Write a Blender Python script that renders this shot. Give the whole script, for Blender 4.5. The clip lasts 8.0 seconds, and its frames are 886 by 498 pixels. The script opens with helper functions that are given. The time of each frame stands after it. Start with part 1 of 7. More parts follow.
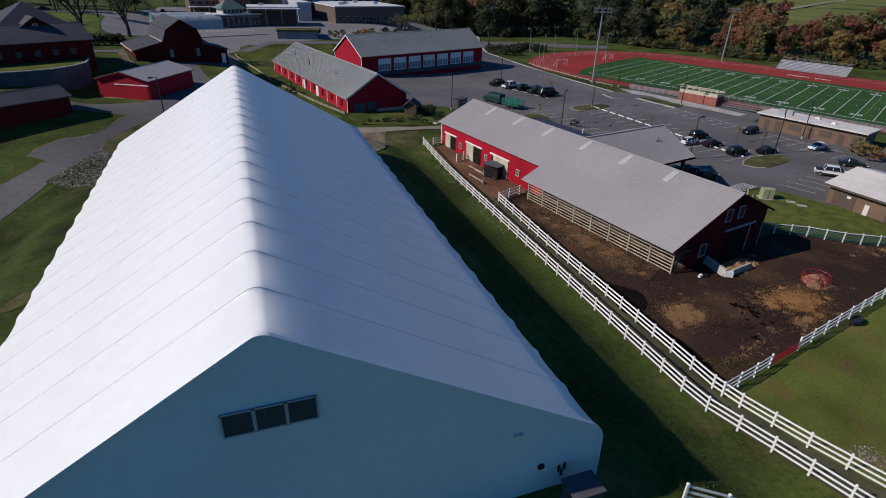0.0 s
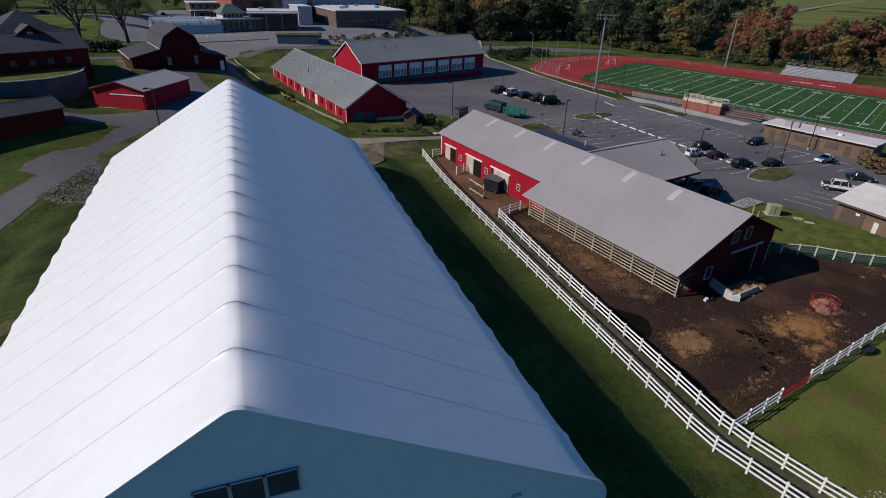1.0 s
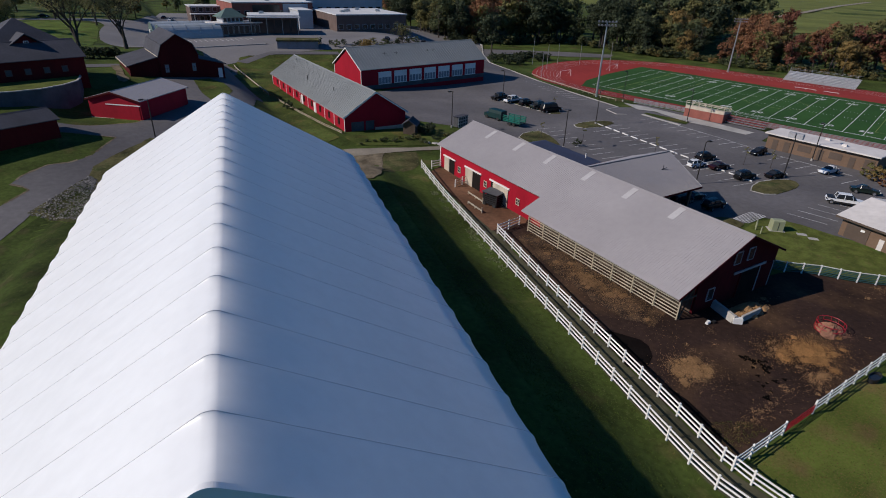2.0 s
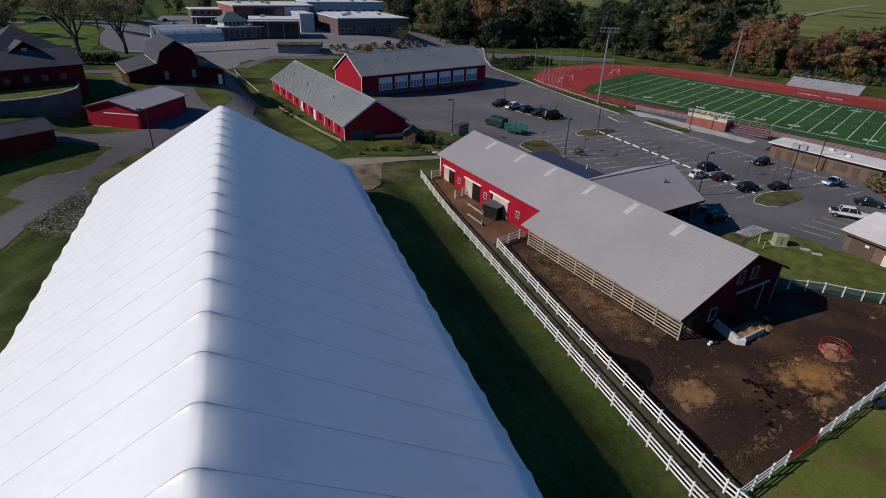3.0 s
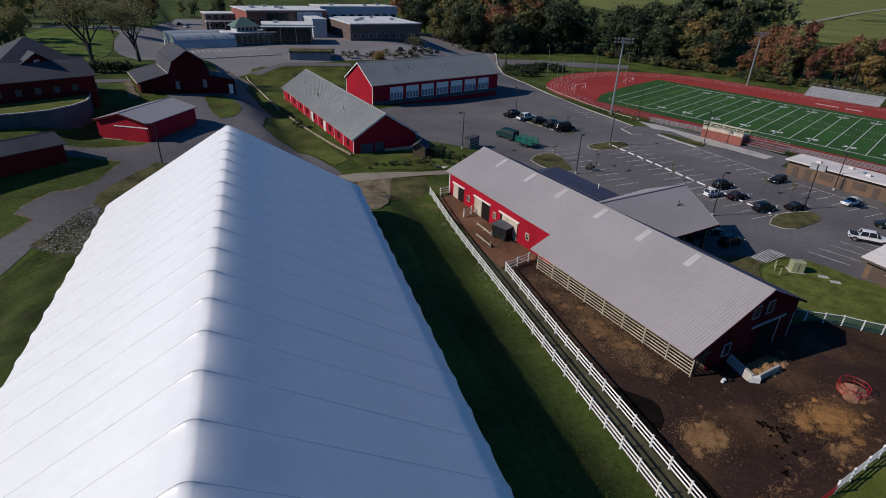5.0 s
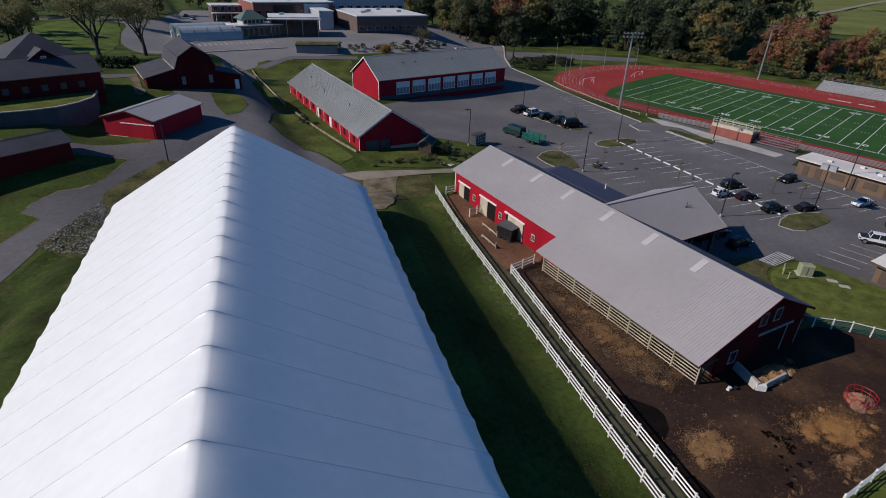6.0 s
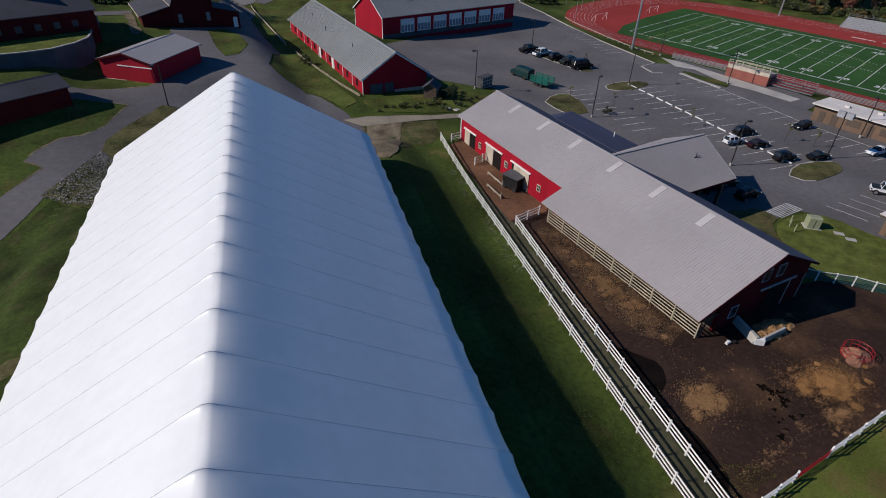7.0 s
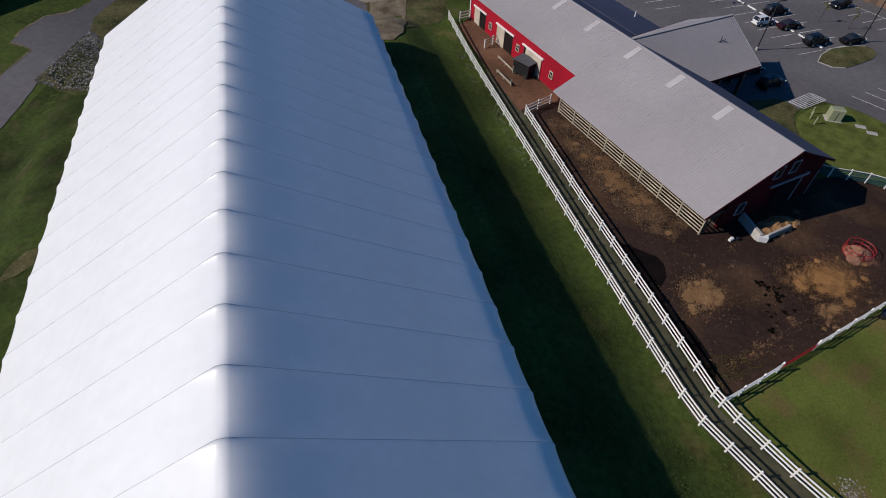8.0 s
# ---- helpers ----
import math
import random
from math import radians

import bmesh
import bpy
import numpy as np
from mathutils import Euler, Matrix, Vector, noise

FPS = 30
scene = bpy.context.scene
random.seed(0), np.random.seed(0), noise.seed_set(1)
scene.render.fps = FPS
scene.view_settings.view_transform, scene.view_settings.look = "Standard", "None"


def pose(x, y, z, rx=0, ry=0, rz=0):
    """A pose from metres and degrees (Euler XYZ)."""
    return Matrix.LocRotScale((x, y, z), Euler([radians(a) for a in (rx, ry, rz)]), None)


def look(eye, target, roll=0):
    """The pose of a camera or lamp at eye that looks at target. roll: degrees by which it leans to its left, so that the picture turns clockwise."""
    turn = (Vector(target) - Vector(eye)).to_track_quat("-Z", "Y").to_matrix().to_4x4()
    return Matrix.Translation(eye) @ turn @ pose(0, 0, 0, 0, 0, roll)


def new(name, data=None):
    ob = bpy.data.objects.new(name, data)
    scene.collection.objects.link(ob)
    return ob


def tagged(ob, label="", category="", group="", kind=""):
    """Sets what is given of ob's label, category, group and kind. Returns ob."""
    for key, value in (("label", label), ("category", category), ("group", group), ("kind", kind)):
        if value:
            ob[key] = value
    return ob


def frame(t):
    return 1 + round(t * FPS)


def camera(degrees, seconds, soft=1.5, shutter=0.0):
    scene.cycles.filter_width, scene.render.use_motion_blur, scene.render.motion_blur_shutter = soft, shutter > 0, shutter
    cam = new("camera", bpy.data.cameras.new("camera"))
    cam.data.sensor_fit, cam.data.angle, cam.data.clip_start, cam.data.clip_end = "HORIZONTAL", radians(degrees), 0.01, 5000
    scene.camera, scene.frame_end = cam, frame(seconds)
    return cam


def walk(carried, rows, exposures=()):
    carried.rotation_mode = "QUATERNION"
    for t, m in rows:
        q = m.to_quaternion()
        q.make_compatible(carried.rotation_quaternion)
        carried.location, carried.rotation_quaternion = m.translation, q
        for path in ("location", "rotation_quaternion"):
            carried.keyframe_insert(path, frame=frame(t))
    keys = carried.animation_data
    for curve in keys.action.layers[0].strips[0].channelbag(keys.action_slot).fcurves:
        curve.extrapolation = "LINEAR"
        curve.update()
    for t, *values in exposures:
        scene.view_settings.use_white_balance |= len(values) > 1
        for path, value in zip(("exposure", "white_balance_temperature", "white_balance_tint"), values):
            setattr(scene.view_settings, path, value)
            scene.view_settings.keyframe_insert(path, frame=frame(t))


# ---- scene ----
cam = camera(78.2, 8.0, soft=1.0)
PATH = [
    (0, (0.55, -16.961, 27.284), (1.17, -15.292, 26.373), 1.7),
    (0.5, (1.105, -15.818, 27.85), (1.723, -14.147, 26.941), 1.7),
    (1, (1.636, -14.82, 28.523), (2.251, -13.148, 27.614), 1.8),
    (1.5, (2.226, -13.944, 29.228), (2.838, -12.271, 28.319), 1.8),
    (3, (3.471, -11.868, 31.15), (4.075, -10.192, 30.243), 2.0),
    (3.5, (3.793, -11.271, 31.716), (4.395, -9.593, 30.809), 2.0),
    (4, (4.057, -10.73, 32.208), (4.65, -9.049, 31.302), 2.0),
    (4.5, (4.266, -10.236, 32.732), (4.846, -8.55, 31.825), 2.1),
    (6, (4.847, -9.027, 34.378), (5.389, -7.346, 33.439), 2.2),
    (6.5, (4.976, -8.683, 34.99), (5.497, -7.045, 33.968), 2.3),
    (7, (5.106, -8.319, 35.562), (5.603, -6.744, 34.434), 2.3),
    (7.5, (5.168, -7.903, 36.052), (5.635, -6.421, 34.793), 2.5),
    (8, (5.279, -7.612, 36.341), (5.689, -6.299, 34.889), 2.7),
]
walk(cam, [(t, look(eye, target, roll)) for t, eye, target, roll in PATH], [(0.0, 0.0, 5750, 12), (4.0, -0.05, 5750, 12), (6.5, 0.0, 5750, 12), (8.0, -0.05, 5750, 12)])

from mathutils import geometry

# ---- light ----
SUN_DIR = Vector((-1.0, 0.12, 0.682)).normalized()      # towards the sun
world = bpy.data.worlds.new("sky")
scene.world = world
world.use_nodes = True
wn = world.node_tree
sky = wn.nodes.new("ShaderNodeTexSky")
sky.sky_type, sky.sun_disc = "NISHITA", False
sky.ozone_density, sky.dust_density = 5.0, 0.2
sky.sun_elevation = math.asin(SUN_DIR.z)
sky.sun_rotation = math.atan2(SUN_DIR.x, SUN_DIR.y)
wn.nodes["Background"].inputs["Strength"].default_value = 0.0435
tone = wn.nodes.new("ShaderNodeMix")
tone.data_type, tone.blend_type = "RGBA", "MULTIPLY"
tone.inputs["Factor"].default_value, tone.inputs["B"].default_value = 1.0, (0.48, 1.08, 1.43, 1)
wn.links.new(sky.outputs[0], tone.inputs["A"])
wn.links.new(tone.outputs["Result"], wn.nodes["Background"].inputs["Color"])
sun_data = bpy.data.lights.new("sun", "SUN")
sun_data.energy, sun_data.angle, sun_data.color = 3.75, radians(0.5), (1.12, 0.955, 0.75)
sun = new("sun", sun_data)
sun.matrix_world = look(SUN_DIR * 200, (0, 0, 0))


# ---- materials ----
def material(name, color, rough=0.7, metal=0.0, dark=0.75, light=1.2, coarse=0.3, fine=4.0, bump=0.0, bump_scale=20.0,
             spec=0.4, stretch=(1, 1, 1), second=None, second_at=0.62, island=0.0, speck=None):
    """A surface with colour variation at two scales, optional patches of a second colour and fine relief."""
    m = bpy.data.materials.new(name)
    m.use_nodes = True
    nt = m.node_tree
    b = nt.nodes["Principled BSDF"]
    b.inputs["Roughness"].default_value, b.inputs["Metallic"].default_value = rough, metal
    b.inputs["Specular IOR Level"].default_value = spec
    co = nt.nodes.new("ShaderNodeTexCoord")
    mp = nt.nodes.new("ShaderNodeMapping")
    mp.inputs["Scale"].default_value = stretch
    nt.links.new(co.outputs["Object"], mp.inputs["Vector"])

    def noise_at(scale, detail=6.0):
        n = nt.nodes.new("ShaderNodeTexNoise")
        n.inputs["Scale"].default_value, n.inputs["Detail"].default_value = scale, detail
        nt.links.new(mp.outputs[0], n.inputs["Vector"])
        return n.outputs["Fac"]

    def ramp(fac, lo, hi, a=0.3, z=0.7):
        r = nt.nodes.new("ShaderNodeMapRange")
        r.inputs["From Min"].default_value, r.inputs["From Max"].default_value = a, z
        r.inputs["To Min"].default_value, r.inputs["To Max"].default_value = lo, hi
        nt.links.new(fac, r.inputs["Value"])
        return r.outputs[0]

    def mix(kind, fac, a, c):
        x = nt.nodes.new("ShaderNodeMix")
        x.data_type, x.blend_type = "RGBA", kind
        for sock, val in ((x.inputs["Factor"], fac), (x.inputs["A"], a), (x.inputs["B"], c)):
            if isinstance(val, (int, float)):
                sock.default_value = val
            elif isinstance(val, tuple):
                sock.default_value = (*val, 1)
            else:
                nt.links.new(val, sock)
        return x.outputs["Result"]

    def grey(value):
        c = nt.nodes.new("ShaderNodeCombineColor")
        for k in ("Red", "Green", "Blue"):
            nt.links.new(value, c.inputs[k])
        return c.outputs[0]

    col = color
    if second:
        col = mix("MIX", ramp(noise_at(coarse * 1.7, 8.0), 0.0, 1.0, second_at - 0.08, second_at + 0.08), color, second)
    col = mix("MULTIPLY", 1.0, col, grey(ramp(noise_at(coarse), dark, light)))
    col = mix("MULTIPLY", 1.0, col, grey(ramp(noise_at(fine), (dark + 1) / 2, (light + 1) / 2)))
    if speck:
        tone, scale, level = speck
        col = mix("MIX", ramp(noise_at(scale, 2.0), 0.0, 0.85, level, level + 0.05), col, tone)
    if island:
        g = nt.nodes.new("ShaderNodeNewGeometry")
        col = mix("MULTIPLY", 1.0, col, grey(ramp(g.outputs["Random Per Island"], 1 - island, 1 + island, 0, 1)))
    nt.links.new(col, b.inputs["Base Color"])
    if bump:
        bp = nt.nodes.new("ShaderNodeBump")
        bp.inputs["Strength"].default_value, bp.inputs["Distance"].default_value = bump, 0.05
        nt.links.new(noise_at(bump_scale, 4.0), bp.inputs["Height"])
        nt.links.new(bp.outputs[0], b.inputs["Normal"])
    return m


M_FABRIC = material("white_fabric", (0.815, 0.82, 0.825), 0.42, spec=0.5, dark=0.95, light=1.03, coarse=0.15, fine=1.2)
M_SEAM = material("seam_grey", (0.47, 0.47, 0.49), 0.7, dark=0.9, light=1.1)
M_VENT = material("vent_mesh", (0.05, 0.055, 0.06), 0.7, dark=0.8, light=1.2, fine=9)
M_GRASS = material("grass", (0.053, 0.074, 0.015), 0.95, dark=0.45, light=1.5, coarse=0.11, fine=1.9, speck=((0.085, 0.095, 0.030), 4.5, 0.63), bump=0.6, bump_scale=9,
                   spec=0.1, second=(0.105, 0.085, 0.032), second_at=0.66)
M_DEEPGRASS = material("deep_green_grass", (0.034, 0.049, 0.010), 0.95, dark=0.5, light=1.45, coarse=0.25, fine=2.2, speck=((0.07, 0.07, 0.025), 5.0, 0.64), bump=0.6, bump_scale=9,
                       spec=0.1, second=(0.06, 0.058, 0.022), second_at=0.62)
M_LAWN = material("lawn", (0.064, 0.082, 0.018), 0.95, dark=0.5, light=1.5, coarse=0.16, fine=1.8, speck=((0.17, 0.135, 0.045), 4.2, 0.63), bump=0.5, bump_scale=9,
                  spec=0.1, second=(0.105, 0.088, 0.028), second_at=0.62)
M_BED = material("dry_bed", (0.085, 0.078, 0.033), 0.95, dark=0.5, light=1.5, coarse=0.25, fine=1.8, speck=((0.18, 0.15, 0.08), 4.0, 0.64), bump=0.6, bump_scale=8, spec=0.1,
                 second=(0.05, 0.06, 0.02), second_at=0.58)
M_BRIGHT = material("bright_lawn", (0.094, 0.112, 0.024), 0.95, second=(0.105, 0.098, 0.030), second_at=0.66, dark=0.65, light=1.3, coarse=0.7, fine=3.6, speck=((0.16, 0.13, 0.05), 4.0, 0.65), bump=0.4, bump_scale=9, spec=0.1)
M_PASTURE = material("pasture_grass", (0.096, 0.120, 0.022), 0.95, dark=0.68, light=1.35, coarse=0.17, fine=5.0, speck=((0.16, 0.115, 0.045), 9.0, 0.60), bump=0.7, bump_scale=14,
                     spec=0.1, second=(0.128, 0.102, 0.036), second_at=0.61)
M_BLADE = material("grass_blades", (0.068, 0.094, 0.016), 0.9, dark=0.7, light=1.3, coarse=0.3, fine=3, spec=0.1, island=0.35)
M_DRYBLADE = material("dry_grass_blades", (0.125, 0.095, 0.030), 0.9, dark=0.7, light=1.3, coarse=0.3, fine=3, spec=0.1, island=0.4)
M_WEED = material("pale_weeds", (0.17, 0.19, 0.095), 0.9, dark=0.7, light=1.3, coarse=0.3, fine=3, spec=0.1, island=0.5)
M_DARKSOIL = material("dark_soil", (0.0075, 0.0055, 0.005), 1.0, dark=0.6, light=1.4, coarse=0.5, fine=3, bump=0.8, bump_scale=6, spec=0.05)
M_UPLAWN = material("mown_lawn", (0.085, 0.122, 0.022), 0.95, dark=0.6, light=1.35, coarse=0.2, fine=1.6, bump=0.4, bump_scale=9, spec=0.1, second=(0.11, 0.11, 0.03), second_at=0.62)
M_MEADOW = material("meadow", (0.145, 0.16, 0.042), 0.95, dark=0.7, light=1.2, coarse=0.02, fine=0.3, spec=0.1)
M_ASPHALT = material("asphalt", (0.119, 0.112, 0.116), 0.9, second=(0.135, 0.127, 0.128), second_at=0.60, dark=0.78, light=1.2, coarse=0.06, fine=1.4, bump=0.25, bump_scale=30,
                     spec=0.25)
M_PALEASPHALT = material("worn_pale_asphalt", (0.185, 0.176, 0.178), 0.9, dark=0.85, light=1.12, coarse=0.06, fine=1.4, spec=0.2)
M_DIRT = material("paddock_dirt", (0.031, 0.0185, 0.0145), 0.97, dark=0.6, light=1.45, coarse=0.10, fine=2.2, speck=((0.17, 0.11, 0.055), 4.0, 0.69), bump=0.9, bump_scale=5,
                  spec=0.1, second=(0.062, 0.036, 0.021), second_at=0.58)
M_YARD = material("yard_dirt", (0.150, 0.080, 0.047), 0.97, dark=0.6, light=1.25, coarse=0.2, fine=1.8, bump=0.6, bump_scale=6, spec=0.1)
M_LANE = material("lane_dirt", (0.074, 0.070, 0.042), 0.97, dark=0.7, light=1.25, coarse=0.3, fine=2, bump=0.5, bump_scale=6, spec=0.1)
M_SHOULDER = material("dirt_shoulder", (0.19, 0.155, 0.105), 0.97, dark=0.5, light=1.3, coarse=0.5, fine=3, bump=0.4, bump_scale=8, spec=0.1)
M_PATH = material("gravel_path", (0.27, 0.235, 0.185), 0.95, dark=0.8, light=1.15, coarse=0.3, fine=3, bump=0.4, bump_scale=12, spec=0.1)
M_CONCRETE = material("concrete", (0.42, 0.40, 0.37), 0.85, dark=0.8, light=1.12, coarse=0.25, fine=2.5, bump=0.2, bump_scale=14)
M_RETWALL = material("grey_retaining_wall", (0.24, 0.25, 0.28), 0.9, dark=0.8, light=1.12, coarse=0.4, fine=2, bump=0.2)
M_DARKCONC = material("weathered_wall", (0.080, 0.083, 0.092), 0.9, dark=0.75, light=1.2, coarse=0.4, fine=2, bump=0.3)
M_ROOF = material("grey_metal_roof", (0.335, 0.312, 0.318), 0.5, dark=0.93, light=1.06, coarse=0.12, fine=1.5, spec=0.5)
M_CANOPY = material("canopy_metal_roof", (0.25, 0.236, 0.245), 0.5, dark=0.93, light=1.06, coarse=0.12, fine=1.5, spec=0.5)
M_ROOF_G = material("green_grey_roof", (0.245, 0.255, 0.25), 0.5, dark=0.9, light=1.08, coarse=0.12, fine=1.5, spec=0.5)
M_SKYL = material("translucent_panel", (0.47, 0.45, 0.45), 0.45, dark=0.9, light=1.06, coarse=0.4, fine=3)
M_BLUEROOF = material("blue_grey_roofing", (0.042, 0.048, 0.090), 0.75, dark=0.88, light=1.1, coarse=0.3, fine=4, bump=0.2, bump_scale=10)
M_SLATE = material("dark_shingle", (0.050, 0.050, 0.063), 0.85, dark=0.8, light=1.2, coarse=0.3, fine=3, bump=0.3, bump_scale=10)
M_RED = material("red_barn_paint", (0.32, 0.006, 0.021), 0.7, spec=0.2, dark=0.82, light=1.1, coarse=0.25, fine=3, stretch=(1, 1, 0.35))
M_REDDARK = material("dark_red_paint", (0.070, 0.006, 0.008), 0.8, spec=0.15, dark=0.8, light=1.15, coarse=0.25, fine=3, stretch=(1, 1, 0.35))
# White dimmed for shade on the stable gable; floodlight boxes share the tone.
M_DIMWHITE = material("shade_dimmed_white", (0.36, 0.36, 0.38), 0.75, dark=0.7, light=1.15, coarse=0.8, fine=6)
# Barn red darkened to carry the shade on the stable's gable.
M_SHADERED = material("shaded_red_boards", (0.075, 0.007, 0.010), 0.85, spec=0.1, dark=0.7, light=1.2, coarse=0.5, fine=3, stretch=(1, 1, 0.3))
M_WHITE = material("white_paint", (0.78, 0.77, 0.75), 0.5, dark=0.92, light=1.04, coarse=0.8, fine=6)
M_CREAM = material("pale_boards", (0.50, 0.44, 0.35), 0.7, dark=0.8, light=1.12, coarse=0.6, fine=6)
M_WOOD = material("weathered_rail", (0.40, 0.34, 0.25), 0.8, dark=0.75, light=1.15, coarse=0.8, fine=6)
M_PALERAIL = material("sunbleached_rail", (0.43, 0.385, 0.30), 0.8, dark=0.7, light=1.15, coarse=0.8, fine=6)
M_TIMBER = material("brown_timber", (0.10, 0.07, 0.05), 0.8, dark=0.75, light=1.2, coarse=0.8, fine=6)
M_GLASS = material("dark_glass", (0.02, 0.023, 0.028), 0.15, dark=0.9, light=1.1, spec=0.6)
M_BLUEGLASS = material("pale_window", (0.20, 0.25, 0.30), 0.2, dark=0.85, light=1.15, coarse=1, spec=0.6)
M_VOID = material("dark_interior", (0.018, 0.015, 0.014), 0.95, dark=0.9, light=1.1, spec=0.05)
M_POLE = material("bronze_pole", (0.035, 0.032, 0.030), 0.5, metal=0.3, dark=0.9, light=1.1)
M_STEEL = material("galvanised_steel", (0.42, 0.43, 0.44), 0.42, metal=0.7, dark=0.85, light=1.1, coarse=1, fine=5)
M_BROWN = material("tan_block_wall", (0.155, 0.100, 0.066), 0.85, dark=0.85, light=1.1, coarse=0.3, fine=3, bump=0.2)
M_BROWND = material("brown_door", (0.09, 0.065, 0.05), 0.7, dark=0.85, light=1.1)
M_MEMBRANE = material("pale_flat_roof", (0.64, 0.60, 0.57), 0.8, dark=0.85, light=1.08, coarse=0.2, fine=1.5)
M_WHITEROOF = material("white_flat_roof", (0.62, 0.62, 0.62), 0.8, dark=0.85, light=1.05, coarse=0.15, fine=1.5)
M_BRICK = material("red_brick", (0.25, 0.085, 0.065), 0.85, dark=0.8, light=1.15, coarse=0.4, fine=4, bump=0.2)
M_BRICKD = material("dark_brick", (0.12, 0.085, 0.075), 0.85, dark=0.8, light=1.15, coarse=0.4, fine=4, bump=0.2)
M_PANEL = material("pale_cladding", (0.44, 0.46, 0.50), 0.55, dark=0.9, light=1.06, coarse=0.3, fine=2)
M_GREENROOF = material("green_copper_roof", (0.10, 0.15, 0.13), 0.6, dark=0.85, light=1.12, coarse=0.4, fine=3)
M_POLY = material("greenhouse_film", (0.36, 0.39, 0.41), 0.3, dark=0.85, light=1.1, coarse=0.4, fine=3, spec=0.6)
M_TURF = material("synthetic_turf", (0.029, 0.080, 0.018), 0.95, dark=0.85, light=1.12, coarse=0.12, fine=1.2, spec=0.15)
M_TURF2 = material("synthetic_turf_light", (0.034, 0.090, 0.020), 0.95, dark=0.85, light=1.12, coarse=0.12, fine=1.2, spec=0.15)
M_TRACK = material("red_track", (0.27, 0.036, 0.030), 0.9, dark=0.85, light=1.12, coarse=0.1, fine=1.0, spec=0.15)
M_LINE = material("line_paint", (0.72, 0.73, 0.72), 0.8, dark=0.85, light=1.05, coarse=0.6, fine=4)
M_YELLOWLINE = material("faded_yellow_line_paint", (0.22, 0.26, 0.07), 0.85, dark=0.8, light=1.1, coarse=0.6, fine=3)
M_WORN = material("worn_line_paint", (0.56, 0.555, 0.55), 0.85, dark=0.6, light=1.2, coarse=0.6, fine=3)
M_STRAW = material("straw", (0.30, 0.175, 0.078), 0.9, dark=0.7, light=1.2, coarse=0.8, fine=5, island=0.35)
M_STRAWGOLD = material("golden_straw", (0.33, 0.175, 0.062), 0.9, dark=0.6, light=1.25, coarse=0.8, fine=5, island=0.5)
M_WET = material("wet_soil", (0.005, 0.004, 0.0035), 1.0, dark=0.7, light=1.3, coarse=0.4, fine=3, bump=0.6, bump_scale=6, spec=0.03)
M_REDHAY = material("reddish_hay", (0.27, 0.135, 0.085), 0.9, dark=0.6, light=1.25, coarse=0.9, fine=6, bump=0.6, bump_scale=18)
M_HAY = material("trodden_straw", (0.26, 0.15, 0.068), 0.9, dark=0.7, light=1.2, coarse=0.8, fine=5, island=0.4)
M_BEDDING = material("trodden_bedding", (0.075, 0.046, 0.027), 0.95, dark=0.5, light=1.5, coarse=0.5, fine=4, bump=0.9, bump_scale=9, spec=0.1, second=(0.034, 0.023, 0.018), second_at=0.50,
                     speck=((0.22, 0.135, 0.065), 7.0, 0.60))
M_STONE = material("rip_rap_stone", (0.205, 0.19, 0.172), 0.85, dark=0.75, light=1.2, coarse=1, fine=5, island=0.7)
M_REDPIPE = material("red_steel_tube", (0.30, 0.012, 0.018), 0.45, dark=0.9, light=1.1)
M_TEALDARK = material("dark_teal_paint", (0.006, 0.030, 0.030), 0.45, dark=0.85, light=1.15, coarse=0.6, fine=4)
M_TEAL = material("teal_paint", (0.012, 0.125, 0.095), 0.5, dark=0.85, light=1.15, coarse=0.6, fine=4)
M_BLUE = material("dark_teal_mesh", (0.03, 0.075, 0.075), 0.6, dark=0.9, light=1.1)
M_BOXGREEN = material("utility_green", (0.30, 0.32, 0.20), 0.55, dark=0.9, light=1.08)
M_BLACK = material("black_plastic", (0.02, 0.02, 0.022), 0.5, dark=0.9, light=1.1)
M_TYRE = material("tyre_rubber", (0.022, 0.022, 0.022), 0.85, dark=0.9, light=1.1)
M_RIM = material("alloy_rim", (0.5, 0.5, 0.52), 0.35, metal=0.8, dark=0.9, light=1.1)
M_CARBLACK = material("black_car_paint", (0.008, 0.008, 0.009), 0.25, dark=0.9, light=1.1, spec=0.3)
M_CARWHITE = material("white_car_paint", (0.72, 0.73, 0.75), 0.25, dark=0.95, light=1.03, spec=0.6)
M_CARRED = material("maroon_car_paint", (0.025, 0.006, 0.008), 0.25, dark=0.9, light=1.1, spec=0.35)
M_CARGREEN = material("dark_green_car_paint", (0.010, 0.020, 0.016), 0.25, dark=0.9, light=1.1, spec=0.6)
M_LAMP = material("lamp_lens", (0.7, 0.7, 0.68), 0.25, dark=0.95, light=1.03)
M_BARK = material("bark", (0.055, 0.045, 0.038), 0.95, dark=0.7, light=1.3, coarse=1.5, fine=8, bump=0.6, bump_scale=12)


def leafy(name, color):
    """Leaves that let some light through."""
    m = material(name, color, 0.75, dark=0.6, light=1.4, coarse=0.25, fine=1.5, spec=0.2, island=0.32)
    nt = m.node_tree
    b, out = nt.nodes["Principled BSDF"], nt.nodes["Material Output"]
    tl, mx = nt.nodes.new("ShaderNodeBsdfTranslucent"), nt.nodes.new("ShaderNodeMixShader")
    nt.links.new(b.inputs["Base Color"].links[0].from_socket, tl.inputs["Color"])
    mx.inputs[0].default_value = 0.35
    nt.links.new(b.outputs[0], mx.inputs[1])
    nt.links.new(tl.outputs[0], mx.inputs[2])
    nt.links.new(mx.outputs[0], out.inputs["Surface"])
    return m


